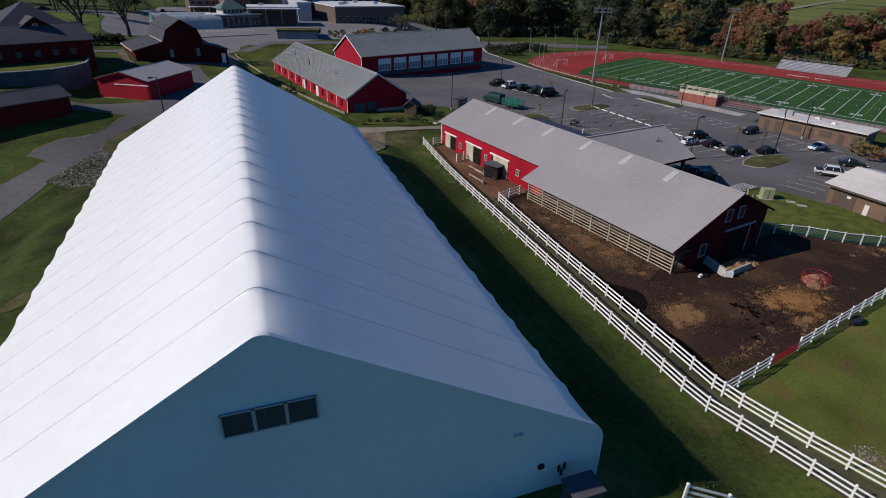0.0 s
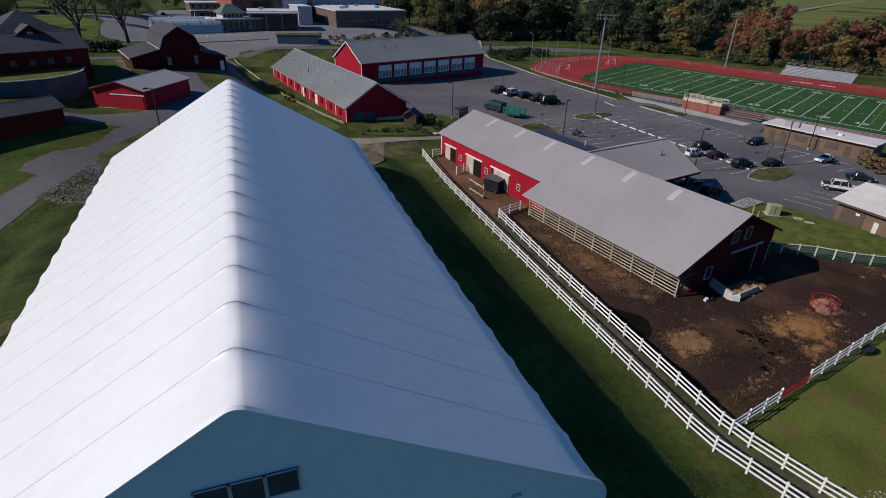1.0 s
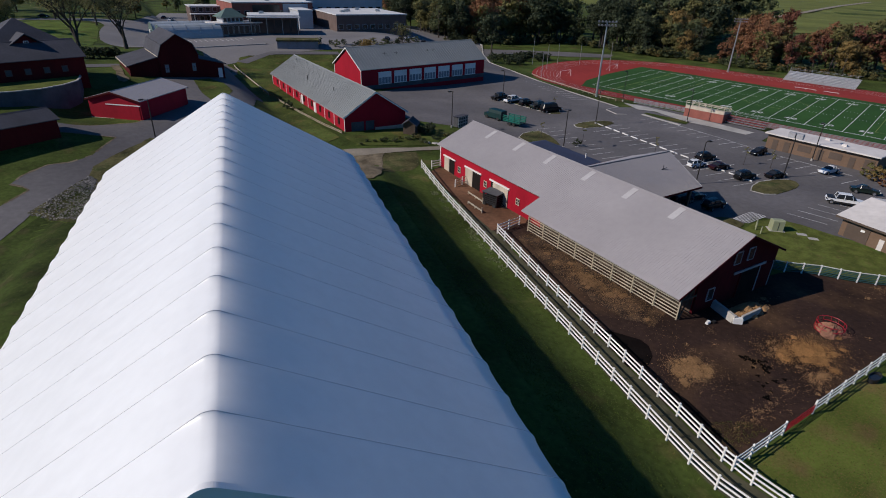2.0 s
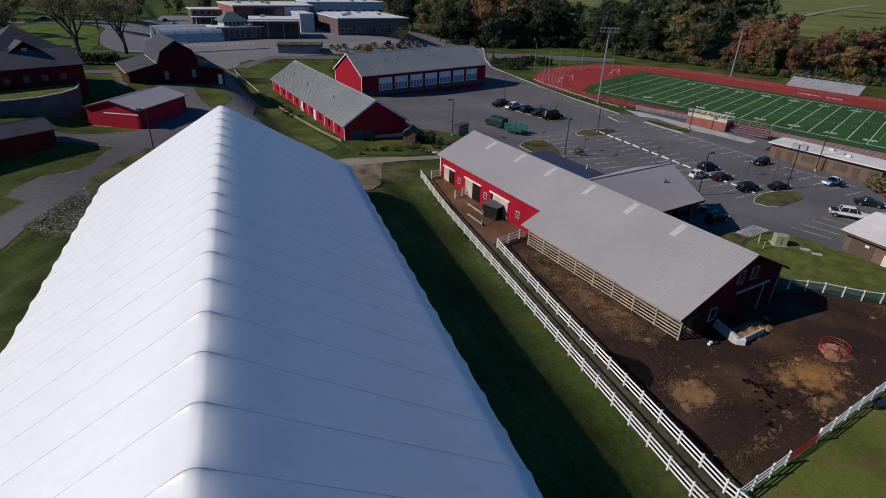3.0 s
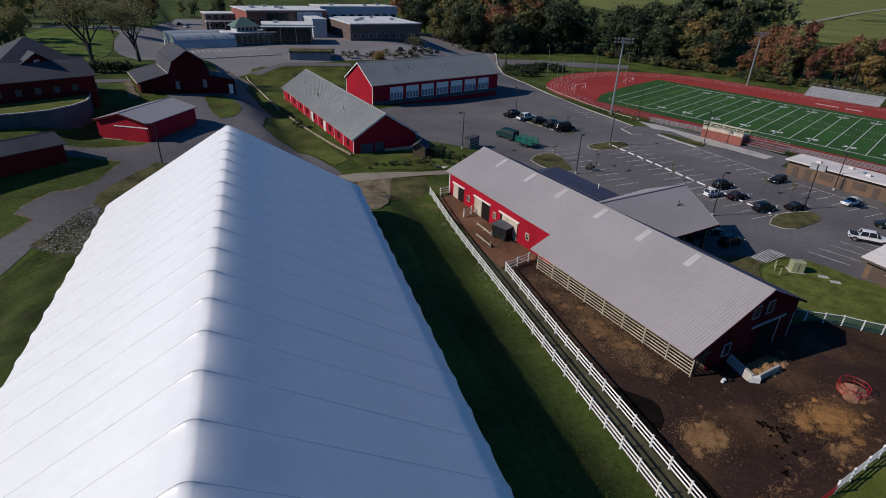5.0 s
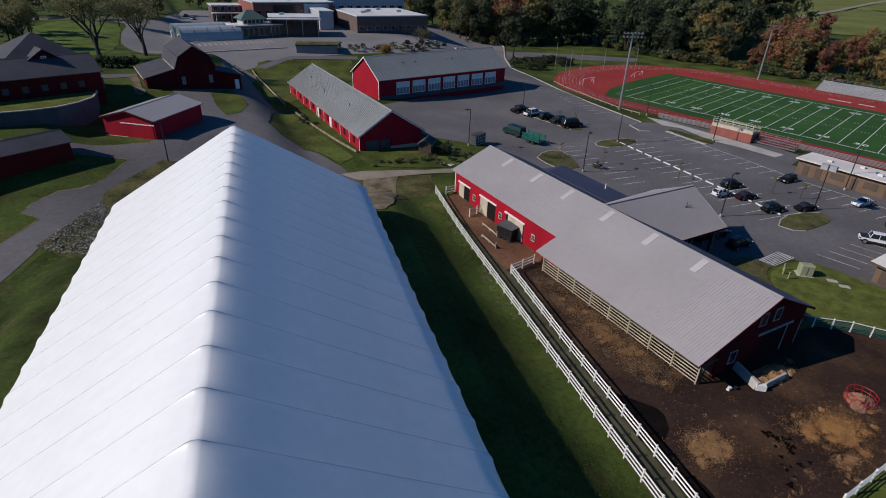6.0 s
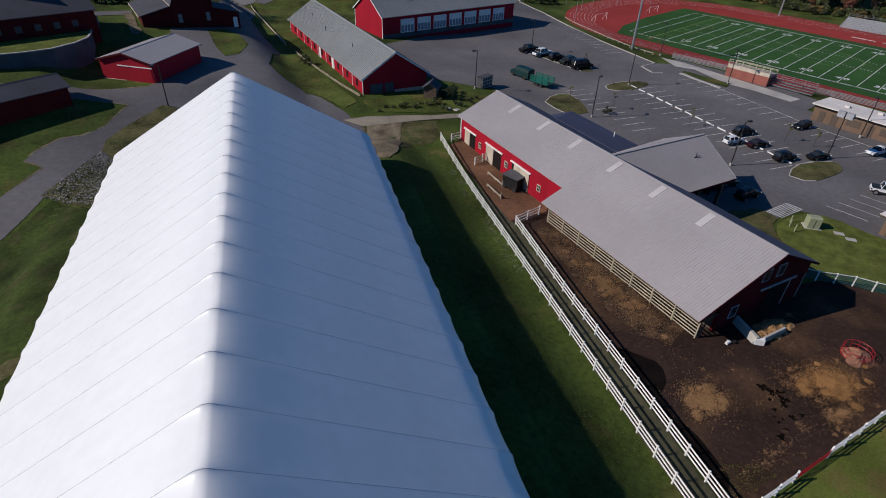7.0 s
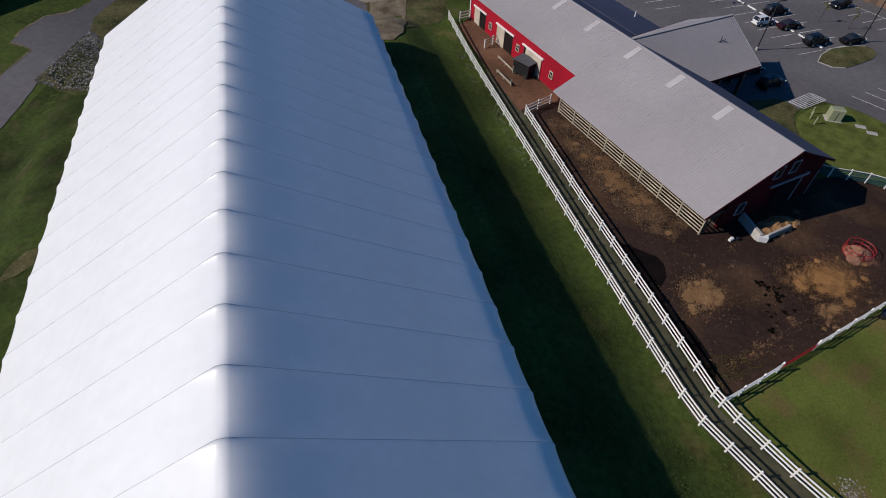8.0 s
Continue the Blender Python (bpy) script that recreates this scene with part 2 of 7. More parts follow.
LEAVES = {
    "green": leafy("leaves_green", (0.130, 0.146, 0.066)),
    "dark": leafy("leaves_dark", (0.056, 0.070, 0.038)),
    "olive": leafy("leaves_olive", (0.185, 0.172, 0.064)),
    "gold": leafy("leaves_gold", (0.26, 0.18, 0.065)),
    "yard": leafy("leaves_yard", (0.25, 0.23, 0.105)),
    "rust": leafy("leaves_rust", (0.25, 0.125, 0.065)),
    "red": leafy("leaves_red", (0.22, 0.092, 0.062)),
}


# ---- mesh building ----
class Mesh:
    """Collects boxes, prisms, tubes and faces, and links them as one mesh object."""

    def __init__(self):
        self.v, self.f = [], []

    def add(self, verts, faces, m=None):
        n = len(self.v)
        self.v += [tuple(m @ Vector(p)) if m is not None else tuple(p) for p in verts]
        self.f += [tuple(i + n for i in f) for f in faces]
        return self

    def box(self, x0, x1, y0, y1, z0, z1, m=None):
        p = [(x, y, z) for x in (x0, x1) for y in (y0, y1) for z in (z0, z1)]
        return self.add(p, [(0, 1, 3, 2), (4, 6, 7, 5), (0, 4, 5, 1), (2, 3, 7, 6), (0, 2, 6, 4), (1, 5, 7, 3)], m)

    def prism(self, outline, x0, x1, m=None):
        """An outline in (y, z), drawn out along x."""
        n = len(outline)
        p = [(x0, y, z) for y, z in outline] + [(x1, y, z) for y, z in outline]
        f = [tuple(range(n)), tuple(range(2 * n - 1, n - 1, -1))]
        f += [(i, i + n, (i + 1) % n + n, (i + 1) % n) for i in range(n)]
        return self.add(p, f, m)

    def tube(self, a, b, r0, r1=None, n=8):
        a, b = Vector(a), Vector(b)
        r1 = r0 if r1 is None else r1
        q = (b - a).to_track_quat("Z", "Y").to_matrix()
        p = []
        for c, r in ((a, r0), (b, r1)):
            p += [c + q @ Vector((r * math.cos(2 * math.pi * k / n), r * math.sin(2 * math.pi * k / n), 0)) for k in range(n)]
        f = [(k, (k + 1) % n, (k + 1) % n + n, k + n) for k in range(n)] + [tuple(range(n - 1, -1, -1)), tuple(range(n, 2 * n))]
        return self.add(p, f)

    def bar(self, a, b, w, h):
        """A rectangular bar from a to b, w wide and h high."""
        a, b = Vector(a), Vector(b)
        d = b - a
        side = Vector((-d.y, d.x, 0))
        side = side.normalized() * w / 2 if side.length > 1e-6 else Vector((w / 2, 0, 0))
        up = d.cross(side).normalized() * h / 2
        if up.length < 1e-6:
            up = Vector((0, 0, h / 2))
        p = [c + s * side + u * up for c in (a, b) for s in (-1, 1) for u in (-1, 1)]
        return self.add(p, [(0, 1, 3, 2), (4, 6, 7, 5), (0, 4, 5, 1), (2, 3, 7, 6), (0, 2, 6, 4), (1, 5, 7, 3)])

    def sweep(self, pts, w, h, y=0.0, lift=0.0):
        """One continuous band along points (x, z), w wide along y and h thick."""
        n0 = len(self.v)
        for i, (x, z) in enumerate(pts):
            a, b = pts[max(i - 1, 0)], pts[min(i + 1, len(pts) - 1)]
            ln = math.hypot(b[0] - a[0], b[1] - a[1])
            nx, nz = -(b[1] - a[1]) / ln, (b[0] - a[0]) / ln
            for dy, dh in ((-w / 2, lift - h / 2), (w / 2, lift - h / 2), (w / 2, lift + h / 2), (-w / 2, lift + h / 2)):
                self.v.append((x + nx * dh, y + dy, z + nz * dh))
        for i in range(len(pts) - 1):
            for k in range(4):
                a, b = n0 + 4 * i + k, n0 + 4 * i + (k + 1) % 4
                self.f.append((a, b, b + 4, a + 4))
        e = n0 + 4 * (len(pts) - 1)
        self.f += [(n0, n0 + 3, n0 + 2, n0 + 1), (e, e + 1, e + 2, e + 3)]
        return self

    def mesh(self, name, mat, smooth=False):
        me = bpy.data.meshes.new(name)
        me.from_pydata(self.v, [], self.f)
        bm = bmesh.new()
        bm.from_mesh(me)
        bmesh.ops.recalc_face_normals(bm, faces=bm.faces)
        bm.to_mesh(me)
        bm.free()
        me.materials.append(mat)
        if smooth:
            me.polygons.foreach_set("use_smooth", [True] * len(me.polygons))
        return me

    def part(self, name, mat, parent=None, label="", smooth=False):
        ob = new(name, self.mesh(name, mat, smooth))
        ob.parent = parent
        if label:
            tagged(ob, label)
        return ob


def thing(name, m, label, category, group="", kind=""):
    e = new(name)
    e.matrix_basis = m
    e.empty_display_size = 0.3
    return tagged(e, label, category, group, kind)


def share(name, mesh, parent, m=None):
    """One more piece on a mesh that others use."""
    ob = new(name, mesh)
    ob.parent = parent
    if m is not None:
        ob.matrix_basis = m
    return ob


# ---- lie of the land ----
def soft(a):
    a = min(max(a, 0.0), 1.0)
    return a * a * (3 - 2 * a)


FIELD_O, FIELD_D, FIELD_P = Vector((136.1, 101.8)), Vector((0.377, -0.926)), Vector((0.926, 0.377))
FIELD_ACROSS = Vector((0.862, 0.466))


def gz(x, y):
    """Height of the ground."""
    hill = 9.4 * soft((0.55 * (y - 62) - 1.4 * x + 60) / 150) * soft((y - 20) / 80)
    wall_x = 18.3 - 0.196 * (y - 90.5)
    hill *= soft((wall_x - x) / 14)
    hill *= 1 - 0.6 * soft((y - 160) / 40) * soft((x + 52) / 46)
    low = 2.1 * soft((62 - x) / 45) * soft((y - 55) / 35)
    school = 6.3 * soft((y - 150) / 50) * soft((110 - x) / 50)
    v = (x - FIELD_O.x) * FIELD_P.x + (y - FIELD_O.y) * FIELD_P.y
    u = (x - FIELD_O.x) * FIELD_D.x + (y - FIELD_O.y) * FIELD_D.y
    bank = 3.2 * soft((28.0 - abs(x)) / 9.5) * soft((y + 45) / 30) * soft((78 - y) / 12)
    z = -0.6 + max(hill, low, school, bank) - 2.0 * soft((v + 30) / 25) * soft((u + 190) / 60)
    w = soft((15 - math.hypot(x + 17, y - 97)) / 7)
    return z * (1 - w) + 5.6 * w


def at(x, y, rz=0.0, dz=0.0):
    return pose(x, y, gz(x, y) + dz, 0, 0, rz)


def axis_steps(lo, hi, step, far):
    a = list(np.arange(lo, hi + 0.01, step))
    out, d, x = [], step * 2, hi
    while x < far:
        x += d
        d *= 1.5
        out.append(x)
    back, d, x = [], step * 2, lo
    while x > -far:
        x -= d
        d *= 1.5
        back.append(x)
    return back[::-1] + a + out


def sheet():
    xs, ys = axis_steps(-120, 279, 1.5, 3000), axis_steps(-60, 330, 1.5, 3000)
    m = Mesh()
    m.v = [(x, y, gz(x, y)) for y in ys for x in xs]
    n = len(xs)
    m.f = [(j * n + i, j * n + i + 1, (j + 1) * n + i + 1, (j + 1) * n + i) for j in range(len(ys) - 1) for i in range(n - 1)]
    return tagged(m.part("ground", M_GRASS, smooth=True), "mown green grass with dry brownish patches", "ground", kind="structure")


def drape(name, outline, mat, label, lift=0.05, step=1.5, wobble=0.0, thick=0.0, category="", kind="structure", seed=1):
    """A surface with the given outline, laid on the ground."""
    rnd = random.Random(seed)
    pts = []
    for (x0, y0), (x1, y1) in zip(outline, outline[1:] + outline[:1]):
        n = max(1, int(math.hypot(x1 - x0, y1 - y0) / 1.2)) if wobble else 1
        for k in range(n):
            w = wobble if k else 0
            pts.append((x0 + (x1 - x0) * k / n + rnd.uniform(-w, w), y0 + (y1 - y0) * k / n + rnd.uniform(-w, w)))
    bm = bmesh.new()
    n = len(pts)
    co, _, tri, *_ = geometry.delaunay_2d_cdt([Vector(p) for p in pts], [(k, (k + 1) % n) for k in range(n)], [], 1, 1e-4)
    vs = [bm.verts.new((c.x, c.y, 0)) for c in co]
    for f in tri:
        bm.faces.new([vs[k] for k in f])
    for k, (lo, hi) in enumerate(((min(p[0] for p in pts), max(p[0] for p in pts)), (min(p[1] for p in pts), max(p[1] for p in pts)))):
        c = math.ceil(lo / step) * step
        while c < hi:
            co, no = [0, 0, 0], [0, 0, 0]
            co[k], no[k] = c, 1
            bmesh.ops.bisect_plane(bm, geom=bm.verts[:] + bm.edges[:] + bm.faces[:], plane_co=co, plane_no=no, dist=1e-4)
            c += step
    bmesh.ops.recalc_face_normals(bm, faces=bm.faces)
    if bm.faces and sum(f.normal.z for f in bm.faces) < 0:
        bmesh.ops.reverse_faces(bm, faces=bm.faces)
    if thick:
        r = bmesh.ops.extrude_face_region(bm, geom=bm.faces[:])
        top = {v for v in r["geom"] if isinstance(v, bmesh.types.BMVert)}
        for v in bm.verts:
            v.co.z = gz(v.co.x, v.co.y) + (thick if v in top else -0.05)
    else:
        for v in bm.verts:
            v.co.z = gz(v.co.x, v.co.y) + lift
    me = bpy.data.meshes.new(name)
    bm.to_mesh(me)
    bm.free()
    me.materials.append(mat)
    if not thick:
        me.polygons.foreach_set("use_smooth", [True] * len(me.polygons))
    return tagged(new(name, me), label, category, kind=kind)


def strip(m, a, b, w, lift, step=4.0):
    """Painted strip on the ground, added to mesh m."""
    a, b = Vector(a), Vector(b)
    n = max(1, int((b - a).length / step))
    s = (b - a).normalized()
    s = Vector((-s.y, s.x)) * w / 2
    for k in range(n):
        p, q = a.lerp(b, k / n), a.lerp(b, (k + 1) / n)
        m.add([(c.x, c.y, gz(c.x, c.y) + lift) for c in (p - s, q - s, q + s, p + s)], [(0, 1, 2, 3)])


# ---- ground and paved surfaces ----
sheet()
LOT = [(64.1, 37.6), (70.1, 40.4), (71.9, 38.9), (76.0, 31.6), (80, 24), (112, 12), (125, 30), (112, 52), (107, 66), (104.5, 78), (102.4, 89.9),
       (99.4, 106), (94.1, 107.6), (93.2, 116.2), (91.9, 128.8), (92.3, 148.8), (94.2, 172), (92, 188), (84, 205), (70, 200), (72, 160), (30, 128), (33, 112), (36, 101), (45, 95.5), (47.5, 95.2), (46.4, 88.5),
       (47.2, 78), (50, 64), (54, 44)]
drape("parking_lot", LOT, M_ASPHALT, "grey asphalt parking lot with faded white lines", 0.05, category="pavement")
ROAD = [(-36, 30), (-29.5, 57), (-25.0, 65.6), (-25.9, 66.5), (-27.4, 67.2), (-26.6, 69.6), (-24.4, 72.7), (-21.9, 73.5), (-19.6, 76), (-18.7, 79), (-17.4, 82.6),
        (-26, 84.2), (-36, 85), (-36, 88.5), (-24.6, 89), (-15.5, 90), (-8.2, 103), (-14.8, 116), (-15, 122.5), (-9, 124.8), (-6.5, 150), (-8, 168), (-14, 176), (-5, 178), (1, 168), (0.5, 150),
        (3.4, 131), (6.6, 120.5), (4.6, 117), (3.7, 105), (6.1, 98.7), (11.8, 91.8), (15, 84.7), (17.5, 77), (17, 63), (-17, 63), (-18.2, 68),
        (-19.6, 68.3), (-22.8, 61.6), (-26.5, 50), (-32, 30)]
drape("farm_road", ROAD, M_ASPHALT, "grey asphalt farm road curving past the sheds", 0.045, wobble=0.12, category="road")
shoulder, srnd = Mesh(), random.Random(17)
for a, b in list(zip(ROAD, ROAD[1:]))[:27]:
    a, b = Vector(a), Vector(b)
    n = max(1, int((b - a).length / 0.9))
    for k in range(n):
        if srnd.random() < 0.85:
            strip(shoulder, a.lerp(b, k / n), a.lerp(b, (k + 1) / n), srnd.uniform(0.14, 0.40), 0.065, 0.9)
tagged(shoulder.part("road_shoulder", M_SHOULDER), "crumbling tan dirt edge along the asphalt road", "road edge", kind="structure")
drape("road_island", [(-8, 122.6), (-4.9, 125.2), (-1.8, 121.8), (0, 115.6), (-1.6, 109), (-4.2, 106.6), (-6, 111.7)], M_LAWN,
      "small grass island in the asphalt", 0.085, wobble=0.1, category="grass", seed=4)
drape("paddock_ground", [(29.9, 69.0), (30.4, 58), (31.0, 46.3), (31.6, 45), (31.4, 36), (31.3, 28.6), (31.4, 21.5), (31.4, 12.2), (31.4, 7.4), (31.7, 5.5), (42, 7.9),
       (57.6, 11.6), (80, 17), (74, 18), (68.1, 20.8), (65.2, 22.8), (62.5, 25.4), (60.4, 26.2), (57, 26), (55, 34), (40, 74), (33, 72)], M_DIRT,
      "dark trampled paddock soil strewn with straw", 0.05, wobble=0.15, category="soil")
drape("stable_yard", [(30.0, 69.2), (30.5, 58), (31.1, 46.2), (36.6, 47.2), (38, 49), (34.2, 71.8)], M_YARD, "reddish brown bare earth of the stable yard", 0.08,
      wobble=0.15, category="soil", seed=2)
drape("fence_lane", [(28.95, 56), (28.9, 40), (28.86, 20), (28.9, 7.1), (29.0, 4.9), (29.65, 2.8), (31.6, -3.6), (33.6, -10.2), (34.8, -14), (38.2, -14), (36, -8.2), (34.1, -3.1), (32.0, 3.1),
       (31.3, 5.2), (31.3, 16.5), (31.2, 30), (31.4, 45), (30.4, 56)], M_LANE, "worn earth lane between two white fences", 0.07,
      wobble=0.1, category="soil", seed=3)
drape("garden_path", [(14.6, 80.5), (17.5, 77.6), (30.4, 79.0), (36, 79.2), (36, 81.2), (30.4, 80.6), (18.5, 81.2)], M_PATH, "beige gravel garden path", 0.10,
      wobble=0.08, category="path")
drape("worn_verge", [(16.5, 79.5), (17.2, 66.6), (19.6, 64.4), (22.4, 67.2), (24.6, 69.4), (27.5, 70.6), (29.4, 73), (30.4, 78.4), (24, 78.8)], M_BED, "worn grass verge with bare patches", 0.035,
      wobble=0.12, category="grass", seed=5)
drape("bare_verge", [(17.0, 61.5), (18.6, 61.3), (20.4, 63.8), (21.6, 67.5), (22.6, 72.5), (24.6, 78.9), (18.5, 80), (16.5, 70)], M_SHOULDER, "bare tan earth beside the arena end", 0.085, wobble=0.25,
      category="soil", seed=11)
drape("arena_lawn", [(-16.05, -40), (-16.05, 54.9), (-18.9, 55.4), (-22.5, 59.0), (-26.2, 50), (-31.7, 30), (-34, 10), (-36, -40)], M_DEEPGRASS, "rough deep green grass between arena and road", 0.03,
      wobble=0.1, category="grass", seed=31)
drape("bare_patch", [(-20.2, 27.6), (-18.6, 28.0), (-17.3, 29.4), (-17.2, 31.0), (-18.6, 30.6), (-19.6, 29.2)], M_BED, "bare tan patch in the grass", 0.05, wobble=0.2, category="soil", seed=12)
drape("arena_verge", [(-14.2, 63), (-13.0, 70.4), (-10.6, 76), (-8.0, 80.8), (-12.6, 83), (-16.4, 76.8), (-18.9, 72.2), (-19.0, 69.4), (-18, 68)], M_BED, "narrow dry grass strip beside the arena", 0.075, wobble=0.15,
      category="grass", seed=9)
drape("lawn", [(63.4, 35.6), (65, 37.2), (67.4, 38.2), (69.5, 38.9), (71.6, 38.8), (73.2, 37.8), (74.4, 36), (75.2, 33.4), (75.8, 31.4), (76.5, 20), (72, 18.5), (68.1, 20.9), (65.2, 22.9), (62.5, 25.6), (60.4, 27), (61.4, 31.5)], M_BRIGHT,
      "bright green lawn beside the parking lot", 0.08, wobble=0.1, category="grass", seed=6)
drape("pasture", [(31.6, 5.1), (42.0, 7.6), (57.6, 11.2), (90, 19), (90, -40), (48, -40), (38.4, -13), (34.3, -3), (32.8, 1.2)], M_PASTURE,
      "green pasture with fallen leaves", 0.03, wobble=0.15, category="grass", seed=7)
for name, pts, sd in (("lot_island", [(78.3, 48.9), (79.2, 47), (81, 46.4), (84, 47), (87, 47.8), (88.8, 48.8), (89.7, 50.2), (89.4, 51.4), (87.5, 52), (83.3, 51.9), (80.4, 50.6)], 1),
                      ("lot_island", [(71.8, 91.6), (73.4, 90.2), (76.8, 90.2), (80, 91.4), (82.4, 92.6), (83, 94), (81.6, 95.4), (78, 95.6), (74.6, 94.9), (72.4, 93.6)], 2),
                      ("lot_island", [(54.9, 86.5), (55.2, 83), (56.2, 79.9), (58.6, 79.2), (60.8, 79.8), (61.6, 82.6), (62.3, 87), (62, 90.4), (59.8, 90.6), (57.2, 89.2)], 3),
                      ("lot_island", [(66, 121), (67.5, 119.5), (72.5, 104.6), (75, 104), (76, 107), (71, 121)], 4)):
    ob = drape(name, pts, M_BED, "dry grass island with a pale kerb in the lot", thick=0.12, category="grass", seed=sd)
    kerb = Mesh()
    half = len(pts) // 2
    for a, b in list(zip(pts, pts[1:] + pts[:1]))[-half + 1:] + list(zip(pts, pts[1:]))[:2]:
        kerb.bar((*a, gz(*a) + 0.05), (*b, gz(*b) + 0.05), 0.15, 0.15)
    kerb.part("kerb", M_CONCRETE, ob, "pale concrete kerb")
drape("barn_drive", [(-36, 132.8), (-29.9, 134.6), (-24.4, 135.8), (-23.4, 132.2), (-29.1, 130.6), (-36, 129)], M_ASPHALT, "narrow asphalt drive between two barns", 0.10, wobble=0.1, category="road", seed=21)
drape("dirt_ramp", [(-25.6, 133.2), (-23.8, 133.4), (-21.6, 124), (-19.9, 118.6), (-20.6, 116.2), (-21.9, 117.6), (-23.2, 125)], M_SHOULDER, "bare tan dirt beside the barn wing", 0.12, wobble=0.2, category="soil", seed=22)
drape("garden_bed", [(19, 88.4), (20.6, 83), (30, 81.6), (40, 82), (44, 90), (38, 97), (34.6, 96), (28, 91)], M_LAWN, "rough green garden bed with shrubs",
      0.09, wobble=0.2, category="grass", seed=8)
drape("school_lot", [(-22, 176), (-8, 170), (16, 184), (32, 187), (58, 188), (74, 190), (94, 189), (101, 215), (114.5, 249), (116, 270), (115, 292), (112, 322), (30, 322), (10, 230), (-30, 215), (-36, 190)], M_PALEASPHALT,
      "pale worn asphalt in front of the school", 0.06, category="pavement")
drape("pasture_far", [(330, 330), (560, 180), (1900, 500), (1900, 1500), (700, 1500), (420, 700)], M_MEADOW, "wide green meadow behind the woods", 0.4, step=60,
      category="grass")
drape("meadow_track", [(466, 402), (610, 482), (842, 621), (1140, 787), (1140, 799), (842, 631), (610, 490), (466, 409)], M_PATH, "pale dirt track over the meadow", 0.9, step=40,
      category="path")

# ---- sports field ----


def fld(u, v):
    p = FIELD_O + FIELD_D * u + FIELD_ACROSS * v
    return (p.x, p.y)


def oval(r, n=28, cu=-38, v0=23.5, end=75):
    pts = [fld(end, v0 - r)]
    pts += [fld(cu - r * math.sin(math.pi * k / n), v0 - r * math.cos(math.pi * k / n)) for k in range(n + 1)]
    return pts + [fld(end, v0 + r)]


drape("running_track", oval(49.0), M_TRACK, "red rubber running track", 0.03, step=4, category="track")
drape("turf_field", [fld(75, -12), fld(-52, -12), fld(-57, 0), fld(-59, 20), fld(-58.5, 48.5), fld(75, 48.5)], M_TURF, "green synthetic turf football field", 0.06, step=6, category="field")
YD = 0.862
for k in range(-5, 8):
    drape("turf_band", [fld(k * 10 * YD, -5), fld((k * 10 + 5) * YD, -5), fld((k * 10 + 5) * YD, 43.5), fld(k * 10 * YD, 43.5)], M_TURF2,
          "lighter green band of synthetic turf", 0.075, step=8, category="field")
lines = Mesh()
for k in range(-12, 16):
    strip(lines, fld(k * 5 * YD, -5), fld(k * 5 * YD, 43.5), 0.16, 0.095)
for v in (-5, 43.5):
    strip(lines, fld(-60 * YD, v), fld(75 * YD, v), 0.25, 0.1)
for k in range(-50, 75):
    if k % 5:
        for v in (-4.6, 14.5, 24.2, 43):
            strip(lines, fld(k * YD, v - 0.3), fld(k * YD, v + 0.3), 0.14, 0.095)
tagged(lines.part("field_lines", M_LINE), "white painted yard lines on turf", "marking", kind="stuff")
for v in (0.0, 38.3):
    for k in range(-4, 6):
        digits = str(50 - abs(k) * 10)
        cu = bpy.data.curves.new("yard_number", "FONT")
        cu.body, cu.size, cu.align_x, cu.align_y, cu.space_character = digits, 2.6, "CENTER", "CENTER", 1.4
        cu.offset = 0.07
        tmp = bpy.data.objects.new("tmp", cu)
        me = bpy.data.meshes.new_from_object(tmp)
        bpy.data.objects.remove(tmp)
        me.materials.append(M_LINE)
        ob = new("yard_number", me)
        p = fld(k * 10 * YD, v)
        ang = math.degrees(math.atan2(FIELD_D.y, FIELD_D.x))
        ob.matrix_basis = pose(p[0], p[1], gz(*p) + 0.11, 0, 0, ang)
        tagged(ob, "white yard number %s painted on the turf" % digits, "marking", "yard numbers")
soccer = Mesh()
for k in range(40):
    a, b = 2 * math.pi * k / 40, 2 * math.pi * (k + 1) / 40
    strip(soccer, fld(9.1 * math.cos(a), 19.2 + 9.1 * math.sin(a)), fld(9.1 * math.cos(b), 19.2 + 9.1 * math.sin(b)), 0.16, 0.1)
for u in (-50 * YD, 50 * YD):
    strip(soccer, fld(u, -8), fld(u, 46.5), 0.22, 0.11)
    q = math.copysign(15.5, -u)
    for v0, v1, du in ((2, 36.4, q), (10, 28.4, q / 3)):
        strip(soccer, fld(u, v0), fld(u + du, v0), 0.14, 0.105)
        strip(soccer, fld(u, v1), fld(u + du, v1), 0.14, 0.105)
        strip(soccer, fld(u + du, v0), fld(u + du, v1), 0.14, 0.105)
tagged(soccer.part("soccer_lines", M_YELLOWLINE), "thin yellow soccer lines on the turf", "marking", kind="stuff")
lanes = Mesh()
for r in (39.5, 40.8, 42.1, 43.4, 44.7, 46.0, 47.3):
    pts = oval(r)
    for a, b in zip(pts, pts[1:]):
        strip(lanes, a, b, 0.09, 0.05, 6)
tagged(lanes.part("lane_lines", M_WORN), "thin pale lane lines on red track", "marking", kind="stuff")

# ---- big white fabric arena ----
BAY, BAYS = 60.96 / 18, 18
BASE_Z = 2.4


